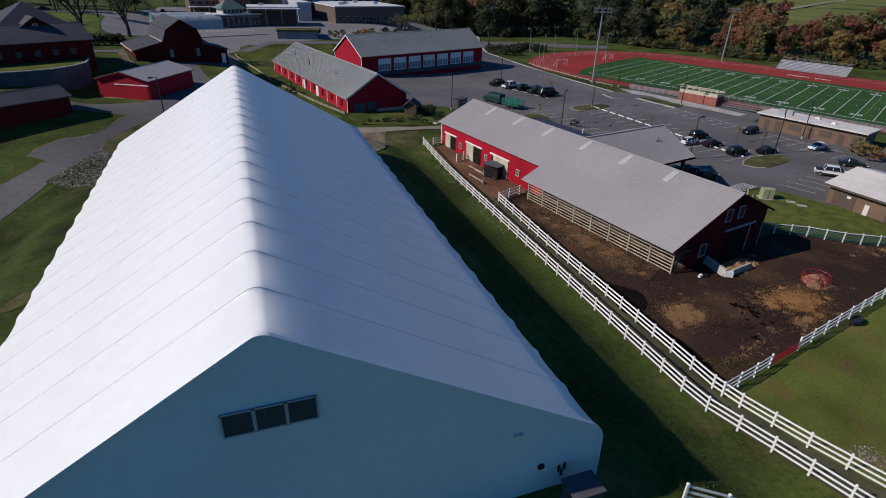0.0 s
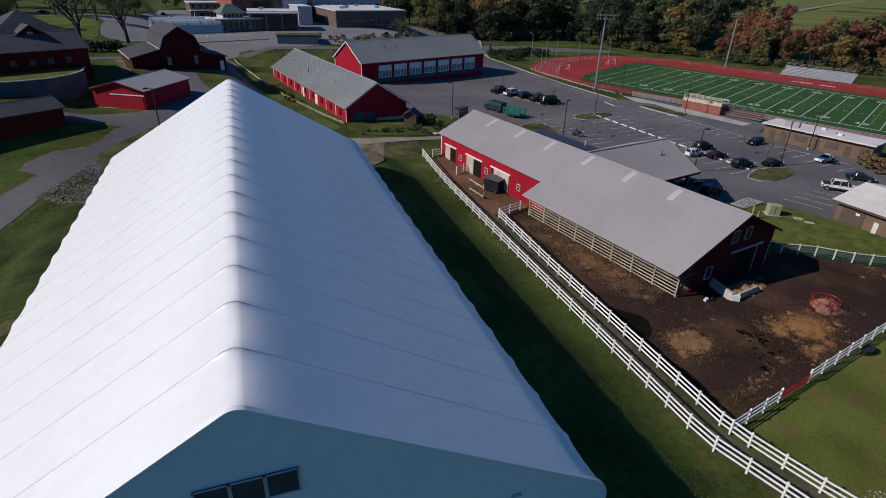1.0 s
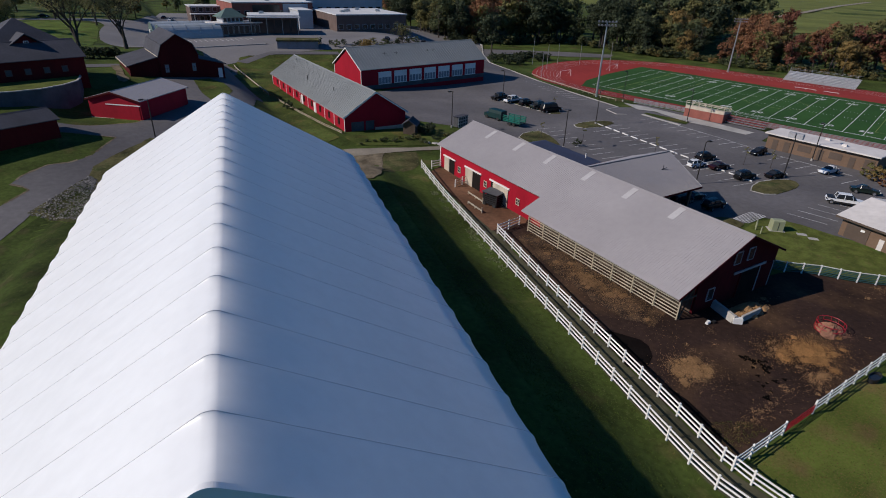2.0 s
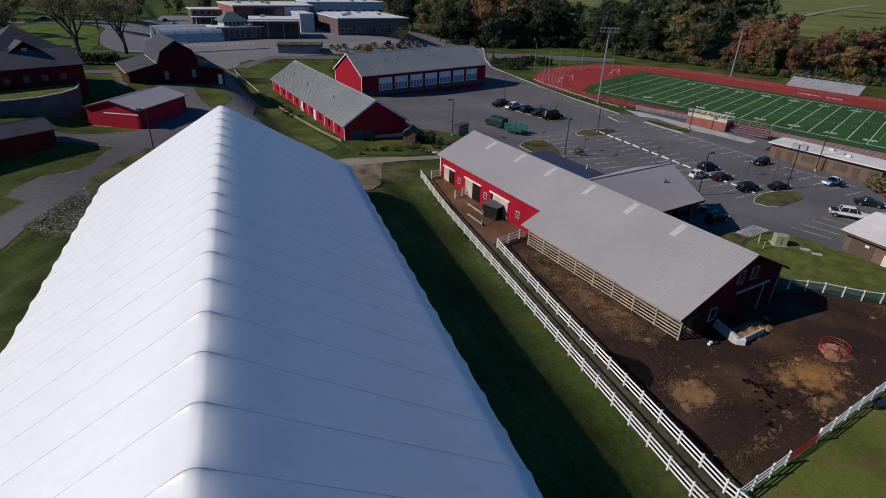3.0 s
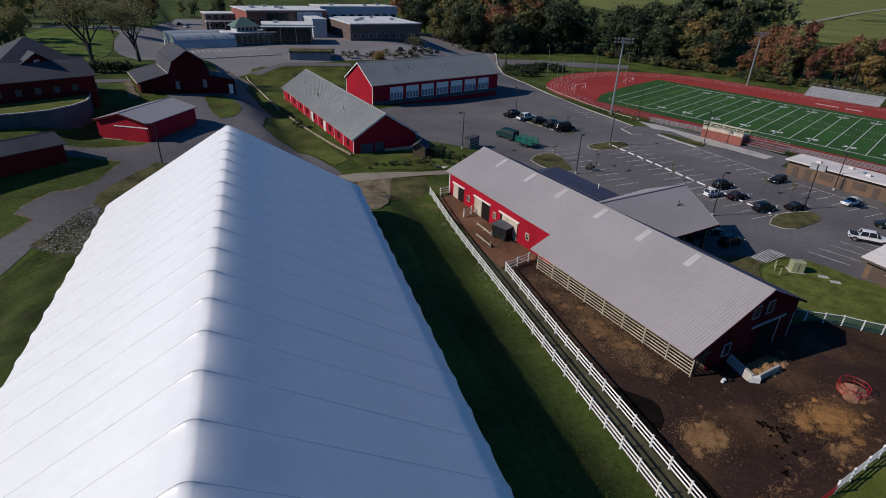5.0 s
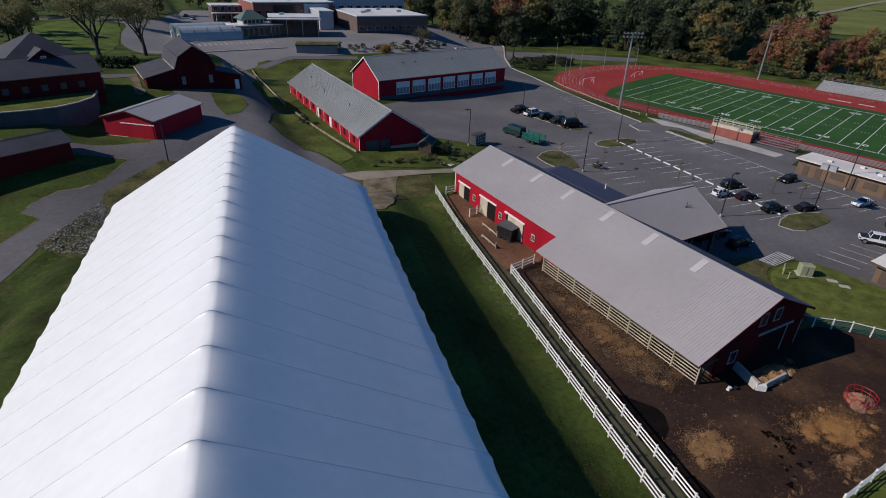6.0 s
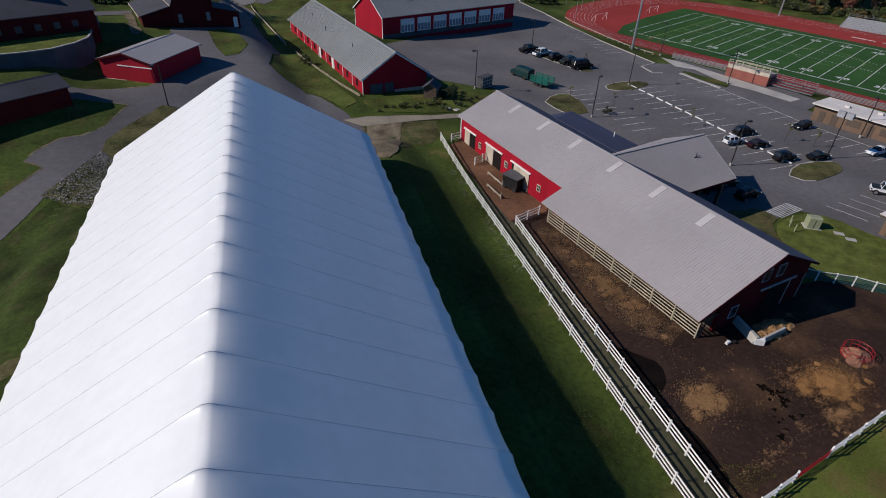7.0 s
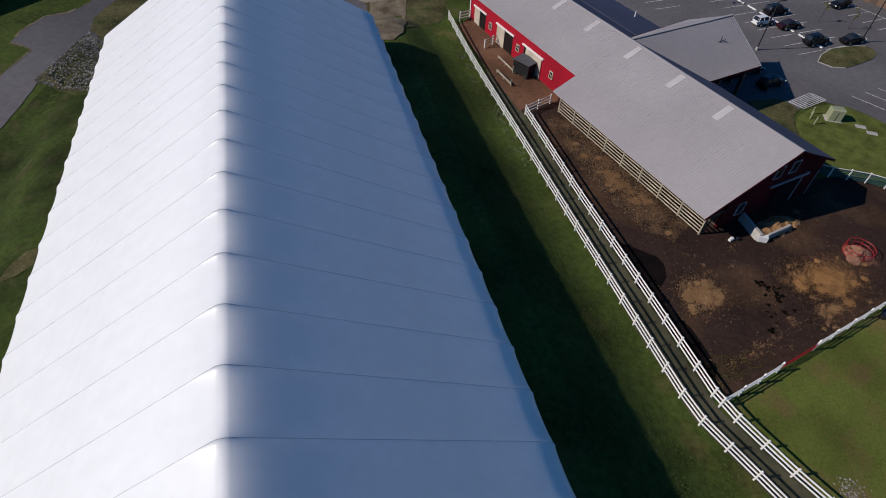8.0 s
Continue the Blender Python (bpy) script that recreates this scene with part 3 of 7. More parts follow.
def arena_half():
    """Half of the section, from the ridge to the foot of the fabric: (x, z)."""
    pts, slope, r = [], 0.59, 0.75
    a = math.atan(slope)
    for k in range(6):
        t = a * k / 5
        pts.append((r * math.sin(t), 15.62 - r * (1 - math.cos(t))))
    x0, z0 = pts[-1]
    for x in (0.6, 0.85, 1.1, 1.4, 1.8, 2.3, 3, 4, 5, 7, 9, 11, 13, 14.4, 15.4):
        pts.append((x, z0 - slope * (x - x0)))
    xs, zs = pts[-1]
    for k in range(1, 7):
        t = k / 6 * (math.pi / 2 - a)
        pts.append((xs + 1.55 * (math.sin(a + t) - math.sin(a)), zs - 1.55 * (math.cos(a) - math.cos(a + t))))
    xe, ze = pts[-1]
    pts += [(xe + 0.03, ze - 1.2), (xe + 0.05, 3.6), (xe + 0.05, BASE_Z)]
    return pts


HALF = arena_half()
SECTION = [(-x * 0.963, z) for x, z in HALF[:0:-1]] + HALF
arena = thing("fabric_arena", pose(0, 0, 0), "large white tensioned fabric riding arena with ribbed roof", "building")


def bay_mesh():
    m, ts = Mesh(), (0, 0.015, 0.05, 0.12, 0.25, 0.5, 0.75, 0.88, 0.95, 0.985, 1)
    ny = len(ts) - 1
    n = len(SECTION)
    for j in range(ny + 1):
        t = ts[j]
        for i, (x, z) in enumerate(SECTION):
            a, b = SECTION[max(i - 1, 0)], SECTION[min(i + 1, n - 1)]
            tx, tz = b[0] - a[0], b[1] - a[1]
            ln = math.hypot(tx, tz)
            nx, nz = -tz / ln, tx / ln                     # outward
            edge = soft((abs(x) / (16.15 if x > 0 else 15.55) - 0.93) / 0.06)
            crown = 0.62 * (z - 15.741 + 0.59 * math.hypot(x - 0.35, 0.65)) * math.exp(-(x / (2.6 if x > 0 else 1.1)) ** 2)
            s = (0.02 + 0.105 * edge) * (4 * t * (1 - t)) ** 0.55 + crown * (4 * t * (1 - t)) ** 0.55
            m.v.append((x - nx * s, t * BAY, z - nz * s))
    m.f = [(j * n + i, j * n + i + 1, (j + 1) * n + i + 1, (j + 1) * n + i) for j in range(ny) for i in range(n - 1)]
    return m.mesh("roof_panel", M_FABRIC, True)


bay = bay_mesh()
for k in range(BAYS):
    share("roof_panel", bay, arena, pose(0, k * BAY, 0))
seam = Mesh().sweep(SECTION, 0.022, 0.012, 0, 0.001)
seam_me = seam.mesh("seam", M_SEAM)
for k in range(BAYS + 1):
    share("seam", seam_me, arena, pose(0, k * BAY, 0))
for name, y, s in (("gable_wall", 0.06, 1), ("gable_wall", 60.9, -1)):
    g = Mesh()
    g.prism([(x, z) for x, z in SECTION], 0, 0.12, Matrix(((0, 1, 0, 0), (1, 0, 0, y), (0, 0, 1, 0), (0, 0, 0, 1))))
    g.part(name, M_FABRIC, arena)
hem = Mesh().sweep(SECTION, 0.16, 0.10, 0, -0.03)
hem.part("gable_hem", M_FABRIC, arena, "rolled white fabric hem at the gable edge")
for k in range(3):
    x0 = -1.80 + k * 1.205
    v = Mesh().box(x0, x0 + 1.13, -0.03, 0.05, 11.22, 12.32)
    vent = v.part("vent", M_VENT, arena, "dark mesh gable vent")
    fr = Mesh()
    for z in (11.22, 12.32):
        fr.box(x0 - 0.03, x0 + 1.16, -0.05, -0.02, z - 0.03, z + 0.03)
    for x in (x0, x0 + 1.13):
        fr.box(x - 0.03, x + 0.03, -0.05, -0.02, 11.19, 12.35)
    fr.part("vent_frame", M_SEAM, vent)
port = Mesh().tube((12.65, -0.02, 4.45), (12.65, 0.06, 4.45), 0.20, n=14)
port.part("round_port", M_BLACK, arena, "dark round duct opening")
for x, z in ((13.75, 3.95), (14.1, 4.05), (13.95, 3.6)):
    Mesh().box(x - 0.05, x + 0.05, -0.04, 0.05, z - 0.22, z + 0.22).part("slot", M_BLACK, arena, "dark wall slot")
Mesh().box(10.8, 11.3, -0.05, 0.05, 7.18, 7.28).part("tag_plate", M_SEAM, arena)
base = Mesh()
for x in (-15.75, 15.75):
    base.box(x - 0.2, x + 0.2, 0.1, 60.8, -1.0, BASE_Z + 0.1)
for y in (0.25, 60.7):
    base.box(-15.5, 15.5, y - 0.12, y + 0.12, -1.0, BASE_Z + 0.1)
base.part("base_wall", M_DARKCONC, arena, "low dark concrete base wall")
# small pale equipment box at the foot of the gable
eq = thing("equipment_box", at(14.2, -1.6), "dark grey equipment cabinet against the arena wall", "cabinet")
Mesh().box(-0.8, 0.8, -0.6, 0.6, 0, 1.7).part("body", M_DARKCONC, eq)
Mesh().box(-0.9, 0.9, -0.7, 0.7, 1.7, 1.78).part("lid", M_DARKCONC, eq)


# ---- farm buildings ----
def roof_slope(parent, x0, x1, ya, za, yb, zb, mat, name="roof", pitch=0.32, thick=0.12, rib=0.022):
    """A roof plane from the ridge (ya, za) to the eave (yb, zb), with standing ribs."""
    m = Mesh()
    m.prism([(ya, za), (yb, zb), (yb, zb - thick), (ya, za - thick)], x0, x1)
    r = m.part(name, mat, parent)
    if pitch:
        ribs = Mesh()
        n = int((x1 - x0) / pitch)
        for k in range(n + 1):
            x = x0 + 0.04 + (x1 - x0 - 0.08) * k / n
            ribs.prism([(ya, za + rib), (yb, zb + rib), (yb, zb - 0.01), (ya, za - 0.01)], x - 0.035, x + 0.035)
        ribs.part("roof_ribs", mat, r)
    return r


def window(parent, m, w, h, frame_mat=None, glass=None, name="window", bars=True):
    """A window lying in the local x-z plane at m, facing -y."""
    t = 0.09
    fr = Mesh()
    ring = [(-w / 2 - t, -t), (w / 2 + t, -t), (w / 2 + t, h + t), (-w / 2 - t, h + t), (-w / 2, 0), (w / 2, 0), (w / 2, h), (-w / 2, h)]
    v = [(x, y, z) for y in (-0.05, 0.05) for x, z in ring]
    f = []
    for k in range(4):
        j = (k + 1) % 4
        f += [(k, j, j + 4, k + 4), (k + 8, k + 12, j + 12, j + 8), (k, k + 8, j + 8, j), (k + 4, j + 4, j + 12, k + 12)]
    fr.add(v, f, m)
    f = fr.part(name, frame_mat or M_WHITE, parent)
    Mesh().box(-w / 2, w / 2, -0.03, 0.03, 0, h, m).part("pane", glass or M_GLASS, f)
    if bars:
        Mesh().box(-0.025, 0.025, -0.045, 0.02, 0, h, m).part("mullion", frame_mat or M_WHITE, f)
        Mesh().box(-w / 2, w / 2, -0.045, 0.02, h / 2 - 0.025, h / 2 + 0.025, m).part("glazing_bar", frame_mat or M_WHITE, f)
    return f


def gable_house(name, m, L, W, eave, ridge, wall_mat, roof_mat, label, over=0.5, over_end=0.4, pitch=0.32, sink=3.0, trim=M_WHITE, roof=True, rib=0.022):
    """A gabled house: x along the ridge from 0 to L, y from -W to W."""
    h = thing(name, m, label, "building")
    slope = (ridge - eave) / W
    t = 0.2
    for s in (1, -1):
        Mesh().box(t, L - t, s * W - (t if s > 0 else 0), s * W + (0 if s > 0 else t), -sink, eave).part("side_wall", wall_mat, h)
    for x in (0, L - t):
        Mesh().prism([(-W, -sink), (W, -sink), (W, eave), (0, ridge - 0.02), (-W, eave)], x, x + t).part("gable_wall", wall_mat, h)
    if roof:
        for s in (1, -1):
            roof_slope(h, -over_end, L + over_end, 0, ridge + 0.14, s * (W + over), eave - slope * over + 0.14, roof_mat, pitch=pitch, rib=rib)
        cap = Mesh().prism([(-0.25, ridge + 0.05), (0, ridge + 0.22), (0.25, ridge + 0.05), (0, ridge + 0.1)], -over_end, L + over_end)
        cap.part("ridge_cap", roof_mat, h)
    if trim:
        for x in (-over_end - 0.03, L + over_end):
            for s in (1, -1):
                y1, z1 = s * (W + over), eave - slope * over
                Mesh().prism([(0, ridge + 0.13), (y1, z1 + 0.13), (y1, z1 - 0.15), (0, ridge - 0.15)], x, x + 0.03).part("barge_board", trim, h)
    return h


# stable with open lean-to
stable = thing("stable_barn", pose(49.17, 23.43, -0.65, 0, 0, 101.57), "long red stable barn with grey ribbed metal roof and open lean-to", "building")
SR, SS = 7.75, 0.446
for y0, y1, x0, x1, nm in ((6.4, 6.6, 0.2, 50.3, "side_wall"), (-6.6, -6.4, 0.2, 50.3, "side_wall")):
    Mesh().box(x0, x1, y0, y1, -1, SR - SS * 6.6 - 0.1).part(nm, M_RED, stable)
# Gable boards have their shade put into the red; side walls keep plain red.
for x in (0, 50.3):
    Mesh().prism([(-6.6, -1), (6.6, -1), (6.6, SR - SS * 6.6 - 0.1), (0, SR - 0.1), (-6.6, SR - SS * 6.6 - 0.1)], x, x + 0.2).part("gable_wall", M_SHADERED, stable, "red board gable darkened for shade")
# Dark brown sheet covers the red wall behind the lean-to posts.
Mesh().box(0.25, 23.8, 6.61, 6.68, -0.5, 4.4).part("lean_to_lining", M_TIMBER, stable, "dark brown sheet over the wall under the lean-to")
roof_slope(stable, 23.9, 50.9, 0, SR, 7.1, SR - SS * 7.1, M_ROOF)
roof_slope(stable, -0.5, 23.9, 0, SR, 10.15, SR - SS * 10.15, M_ROOF)
# East slope in blue-grey, unribbed and darker than the west slope.
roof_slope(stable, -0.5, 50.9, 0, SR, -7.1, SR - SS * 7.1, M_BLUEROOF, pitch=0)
Mesh().prism([(-0.3, SR - 0.02), (0, SR + 0.09), (0.3, SR - 0.04), (0, SR + 0.03)], -0.5, 50.9).part("ridge_cap", M_ROOF, stable)
for x in (7.6, 14.4, 21.45, 29.1, 36.1, 43.5):
    m = Mesh()
    m.prism([(0.16, SR - SS * 0.16 + 0.045), (2.2, SR - SS * 2.2 + 0.045), (2.2, SR - SS * 2.2 + 0.01), (0.16, SR - SS * 0.16 + 0.01)], x - 0.1, x + 0.70)
    m.part("skylight_panel", M_SKYL, stable, "pale translucent roof panel")
for s, y1, z1 in ((1, 10.15, SR - SS * 10.15), (-1, -7.1, SR - SS * 7.1)):
    Mesh().prism([(0, SR - 0.01), (y1, z1 - 0.01), (y1, z1 - 0.25), (0, SR - 0.25)], -0.55, -0.5).part("barge_board", M_REDDARK, stable)
# lean-to posts and rails
for k in range(9):
    x = 0.1 + k * 2.95
    Mesh().box(x - 0.08, x + 0.08, 8.62, 8.78, -0.2, SR - SS * 8.7 - 0.1).part("post", M_TIMBER, stable)
Mesh().box(0, 23.8, 8.6, 8.8, SR - SS * 8.7 - 0.36, SR - SS * 8.7 - 0.12).part("eave_beam", M_TIMBER, stable)
for k in range(8):
    for j in range(6):
        sag = 0.02 * math.sin(5 * k + 3 * j)
        Mesh().bar((0.14 + k * 2.95, 8.825, 0.28 + j * 0.37 + sag), (3.0 + k * 2.95, 8.825, 0.28 + j * 0.37 - sag), 0.05, 0.11).part("rail", M_PALERAIL, stable)
for k in range(9):
    x = 0.1 + k * 2.95
    Mesh().box(x - 0.07, x + 0.07, 8.85, 8.90, 0.0, 2.5).part("rail_batten", M_WOOD, stable, "upright batten holding the rails")
Mesh().bar((0, 8.7, 0.1), (0, 7.2, SR - SS * 7.4 - 0.3), 0.1, 0.14).part("brace", M_TIMBER, stable)
Mesh().bar((0, 6.6, 2.4), (0, 8.7, 2.4), 0.1, 0.18).part("tie_beam", M_TIMBER, stable)
# near gable: sliding door, track and windows (facing local -x), in shade-dimmed colours
Mesh().box(-0.12, -0.01, -4.7, 1.0, 3.25, 3.5).part("door_track", M_DIMWHITE, stable, "white sliding door track")
Mesh().box(-0.02, 0.03, -3.6, -0.6, 0, 3.2).part("doorway", M_VOID, stable, "dark open doorway")
sd = Mesh().box(-0.10, -0.03, -6.3, -3.7, 0.1, 3.2).part("sliding_door", M_SHADERED, stable, "red sliding door darkened for shade, with pale edges")
for y in (-6.3, -3.8):
    Mesh().box(-0.13, -0.02, y, y + 0.14, 0.1, 3.2).part("door_edge", M_DIMWHITE, sd)
for y in (-0.4, -3.75):
    Mesh().box(-0.08, 0.0, y - 0.1, y + 0.1, 0, 3.2).part("door_jamb", M_SHADERED, stable)
for y, z in ((1.0, 4.6), (-1.2, 4.6), (4.3, 1.2)):
    window(stable, pose(-0.04, y, z, 0, 0, -90), 0.9, 1.3, M_DIMWHITE, bars=False)
# yard side: doors and windows (facing local +y)
for x0, x1, half in ((45.9, 49.0, 1), (38.4, 42.5, 1), (31.3, 35.6, 2)):
    Mesh().box(x0 - 0.3, x1 + 0.3, 6.6, 6.78, 2.95, 3.15).part("door_track", M_WHITE, stable, "white sliding door track")
    Mesh().box(x0, x1, 6.58, 6.62, 0, 2.95).part("doorway", M_VOID, stable, "dark open doorway")
    mid = (x0 + x1) / 2
    Mesh().box(mid if half == 1 else x0, x1 if half == 1 else x1 - 0.6, 6.64, 6.72, 0.1, 2.95).part("sliding_door", M_CREAM, stable, "pale wooden sliding stable door")
for x in (44.4, 37.0, 29.0):
    window(stable, pose(x, 6.64, 1.5, 0, 0, 180), 0.6, 0.8, M_CREAM)
Mesh().prism([(6.6, 4.7), (6.6, 3.2), (7.1, 4.45)], 23.92, 24.0).part("end_board", M_RED, stable)

Mesh().box(50.3, 50.52, 6.62, 6.70, -0.4, 4.5).part("corner_board", M_WHITE, stable)

# low wing with a dark hipped roof on the lot side
wing3 = thing("stable_wing", pose(49.17, 23.43, -0.65, 0, 0, 101.57), "low stable wing with dark blue-grey shingled hip roof", "building")
hw = Mesh()
top = [(41.5, -5.2, 5.6), (24.0, -5.2, 5.6), (24.0, -12.3, 4.2), (46.0, -12.3, 4.2), (46.0, -7.2, 4.2)]
hw.add(top + [(x, y, z - 0.15) for x, y, z in top], [(0, 1, 2, 3), (0, 3, 4), (5, 8, 7, 6), (5, 9, 8), (1, 6, 7, 2), (2, 7, 8, 3), (3, 8, 9, 4), (4, 9, 5, 0), (0, 5, 6, 1)])
hw.part("hip_roof", M_BLUEROOF, wing3)
Mesh().box(24.2, 45.5, -11.8, -6.7, -0.5, 4.0).part("wall", M_REDDARK, wing3)
Mesh().tube((34.0, -10.6, 4.3), (34.0, -10.6, 5.3), 0.08, n=8).part("vent_pipe", M_WHITE, wing3, "short white vent pipe")
for k in range(5):
    window(wing3, pose(26.5 + k * 4.2, -11.83, 1.2), 1.0, 1.2)

# covered entrance behind the stable
annex = thing("entrance_canopy", pose(49.17, 23.43, -0.65, 0, 0, 101.57), "open timber canopy with grey ribbed metal gable roof", "canopy")


def canopy():
    ridge_in, ridge_out = Vector((24.4, -0.6, 7.3)), Vector((24.7, -18.3, 7.2))
    # Far slope is a lighter grey for the sun on it, near slope darker.
    for name, low_in, low_out in (("roof", Vector((15.7, -6.0, 4.95)), Vector((15.9, -15.1, 4.95))), ("lit_far_roof", Vector((25.2, -1.4, 7.05)), Vector((27.0, -12.7, 6.55)))):
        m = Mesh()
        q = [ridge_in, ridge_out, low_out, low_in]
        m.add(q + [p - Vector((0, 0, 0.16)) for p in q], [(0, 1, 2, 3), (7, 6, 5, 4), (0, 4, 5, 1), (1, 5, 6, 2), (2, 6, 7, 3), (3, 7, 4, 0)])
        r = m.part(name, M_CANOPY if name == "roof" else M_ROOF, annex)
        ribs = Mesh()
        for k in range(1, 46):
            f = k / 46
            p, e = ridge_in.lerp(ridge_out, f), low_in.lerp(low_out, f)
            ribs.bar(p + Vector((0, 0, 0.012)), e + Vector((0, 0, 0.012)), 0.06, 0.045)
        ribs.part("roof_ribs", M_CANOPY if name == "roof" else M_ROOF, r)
        Mesh().bar(low_in - Vector((0, 0, 0.1)), low_out - Vector((0, 0, 0.1)), 0.05, 0.3).part("fascia", M_REDDARK, annex)
        Mesh().bar(ridge_out - Vector((0, 0, 0.1)), low_out - Vector((0, 0, 0.1)), 0.05, 0.26).part("barge_board", M_DIMWHITE, annex)
    Mesh().bar(ridge_in + Vector((0, 0, 0.06)), ridge_out + Vector((0, 0, 0.06)), 0.34, 0.08).part("ridge_cap", M_ROOF, annex)
    for x, y, h in ((16.9, -14.0, 5.0), (16.9, -9.5, 5.0), (24.6, -15.6, 6.8), (26.2, -12.4, 6.4), (25.8, -9.5, 6.5)):
        Mesh().box(x - 0.2, x + 0.2, y - 0.2, y + 0.2, -0.2, h).part("post", M_TIMBER, annex)
    for y in (-14.0, -9.5):
        Mesh().bar((16.9, y, 5.0), (26.0, y, 5.0), 0.2, 0.3).part("tie_beam", M_TIMBER, annex)
    vane = Mesh().tube((20.9, -12.6, 6.2), (20.9, -12.6, 7.0), 0.05).bar((20.9, -13.4, 6.45), (20.9, -12.3, 6.35), 0.07, 0.07)
    vane.part("roof_bracket", M_BLACK, annex, "small dark roof bracket")


canopy()
Mesh().box(17.4, 27.6, -7.4, -7.2, 0, 4.6).part("back_wall", M_REDDARK, annex)

# long red barn
rb = gable_house("long_red_barn", pose(26.3, 92.9, 1.2, 0, 0, 100.98), 53.0, 6.5, 3.25, 7.4, M_RED, M_ROOF_G, "long red barn with grey ribbed metal roof and white base", pitch=0.6, rib=0.07)
for k in range(9):
    x = 3.2 + k * 5.6
    window(rb, pose(x, 6.56, 1.2, 0, 0, 180), 0.8, 1.1, M_REDDARK)
for x in (0.1, 5.9, 11.6, 17.2, 22.8, 28.6, 34.0, 40.0, 46.0, 52.8):
    Mesh().box(x - 0.09, x + 0.09, 6.5, 6.56, -0.4, 3.1).part("corner_board", M_WHITE, rb)
for x in (18, 27):
    Mesh().box(x - 0.6, x + 0.6, 6.5, 6.6, 0.2, 2.4).part("door", M_WHITE, rb, "white plank door")
Mesh().box(0, 53, 6.5, 6.58, -2.6, 0.1).part("base_strip", M_CREAM, rb, "pale base strip")
for y0, y1 in ((0.4, 2.2), (2.6, 5.2)):
    Mesh().box(-0.06, 0.02, y0, y1, 0.2, 2.0).part("gable_window", M_DARKCONC, rb)
for x, y in ((14, 3.4), (30, 4.0), (44, 3.0)):
    vp = Mesh().tube((x, y, 4.6), (x, y, 6.1), 0.07).bar((x - 0.4, y, 5.6), (x + 0.4, y, 5.6), 0.08, 0.08)
    vp.part("roof_vent", M_BLACK, rb, "small dark roof vent")

Mesh().box(-0.08, 0.02, -6.5, 0.2, -1.2, 0.55).part("gable_base", M_CREAM, rb, "pale base boards under the gable")

# three-bay machine barn behind it
tb = gable_house("machine_barn", pose(29.5, 141.2, 1.2, 0, 0, 20.05), 44.5, 7.0, 5.0, 9.6, M_RED, M_ROOF_G, "large red machine barn with a row of glazed bay doors", pitch=0.9, sink=2, rib=0.07)
for k in range(7):
    x = 5.4 + k * 5.2
    win = Mesh().box(x, x + 4.2, -7.08, -7.0, 0.6, 3.9).part("bay_window", M_WHITE, tb, "white framed glazed bay door")
    for j in range(4):
        Mesh().box(x + 0.15 + j, x + 0.95 + j, -7.12, -7.06, 0.8, 2.4).part("pane", M_BLUEGLASS, win)
    Mesh().box(x + 0.15, x + 4.05, -7.12, -7.06, 2.6, 3.7).part("blind", M_WHITE, win)
# Shade along the foot of the front is put into this strip's colour.
Mesh().box(0, 44.5, -7.1, -7.0, -0.5, 0.6).part("base_strip", M_DARKCONC, tb, "base strip darkened for the shade at the wall foot")
for s in (-1, 1):
    Mesh().box(-0.06, 0.0, s * 7.0 - 0.1, s * 7.0 + 0.1, -1, 5).part("corner_board", M_WHITE, tb)
for x in (10, 14, 25, 27):
    vp = Mesh().tube((x, -3.2, 7.4), (x, -3.2, 8.3), 0.06).bar((x - 0.6, -3.2, 8.0), (x + 0.6, -3.2, 8.0), 0.07, 0.07)
    vp.part("roof_vent", M_BLACK, tb, "small dark roof vent")

# red shed by the road
shed = gable_house("red_shed", pose(-18.8, 93.7, 5.5, 0, 0, 61), 13.2, 4.9, 3.3, 4.6, M_RED, M_ROOF, "red wooden shed with grey metal roof", over=0.3, trim=M_REDDARK, pitch=0.6)
Mesh().box(-0.08, -0.02, -4.9, 1.6, 2.45, 2.6).part("door_track", M_WHITE, shed, "white sliding door track")
Mesh().box(-0.1, 0, 0.6, 4.95, -0.6, 0.15).part("base_strip", M_CREAM, shed, "pale concrete base")
Mesh().box(-0.07, -0.02, -4.6, -1.0, 0, 2.45).part("sliding_door", M_RED, shed)

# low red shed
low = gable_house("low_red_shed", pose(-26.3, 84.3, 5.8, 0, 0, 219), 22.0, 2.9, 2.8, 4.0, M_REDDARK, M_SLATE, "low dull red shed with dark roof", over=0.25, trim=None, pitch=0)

# terrace with retaining wall and the large dark-roofed barn
TERR = [(-27.2, 112), (-26.1, 108.1), (-25.8, 103.9), (-27.1, 100.1), (-29.7, 96.8), (-33.1, 95.1), (-36.7, 94.2), (-46, 92), (-70, 86), (-85, 120), (-45, 140), (-28, 122)]


def terrace():
    m = Mesh()
    top = 10.4
    n = len(TERR)
    m.v = [(x, y, 3.0) for x, y in TERR] + [(x, y, top) for x, y in TERR]
    m.f = [(k, (k + 1) % n, (k + 1) % n + n, k + n) for k in range(n)]
    t = thing("retaining_terrace", pose(0, 0, 0), "raised grass terrace behind a dark curved retaining wall", "terrace")
    m.part("retaining_wall", M_DARKCONC, t)
    lawn = Mesh()
    lawn.v = [(x, y, top - 0.02) for x, y in TERR]
    lawn.f = [tuple(range(n))]
    lawn.part("terrace_lawn", M_BRIGHT, t, "green terrace lawn")
    cap = Mesh()
    for (a, b) in zip(TERR[:9], TERR[1:9]):
        cap.bar((*a, top + 0.03), (*b, top + 0.03), 0.35, 0.14)
    cap.part("coping", M_CONCRETE, t, "pale concrete coping")


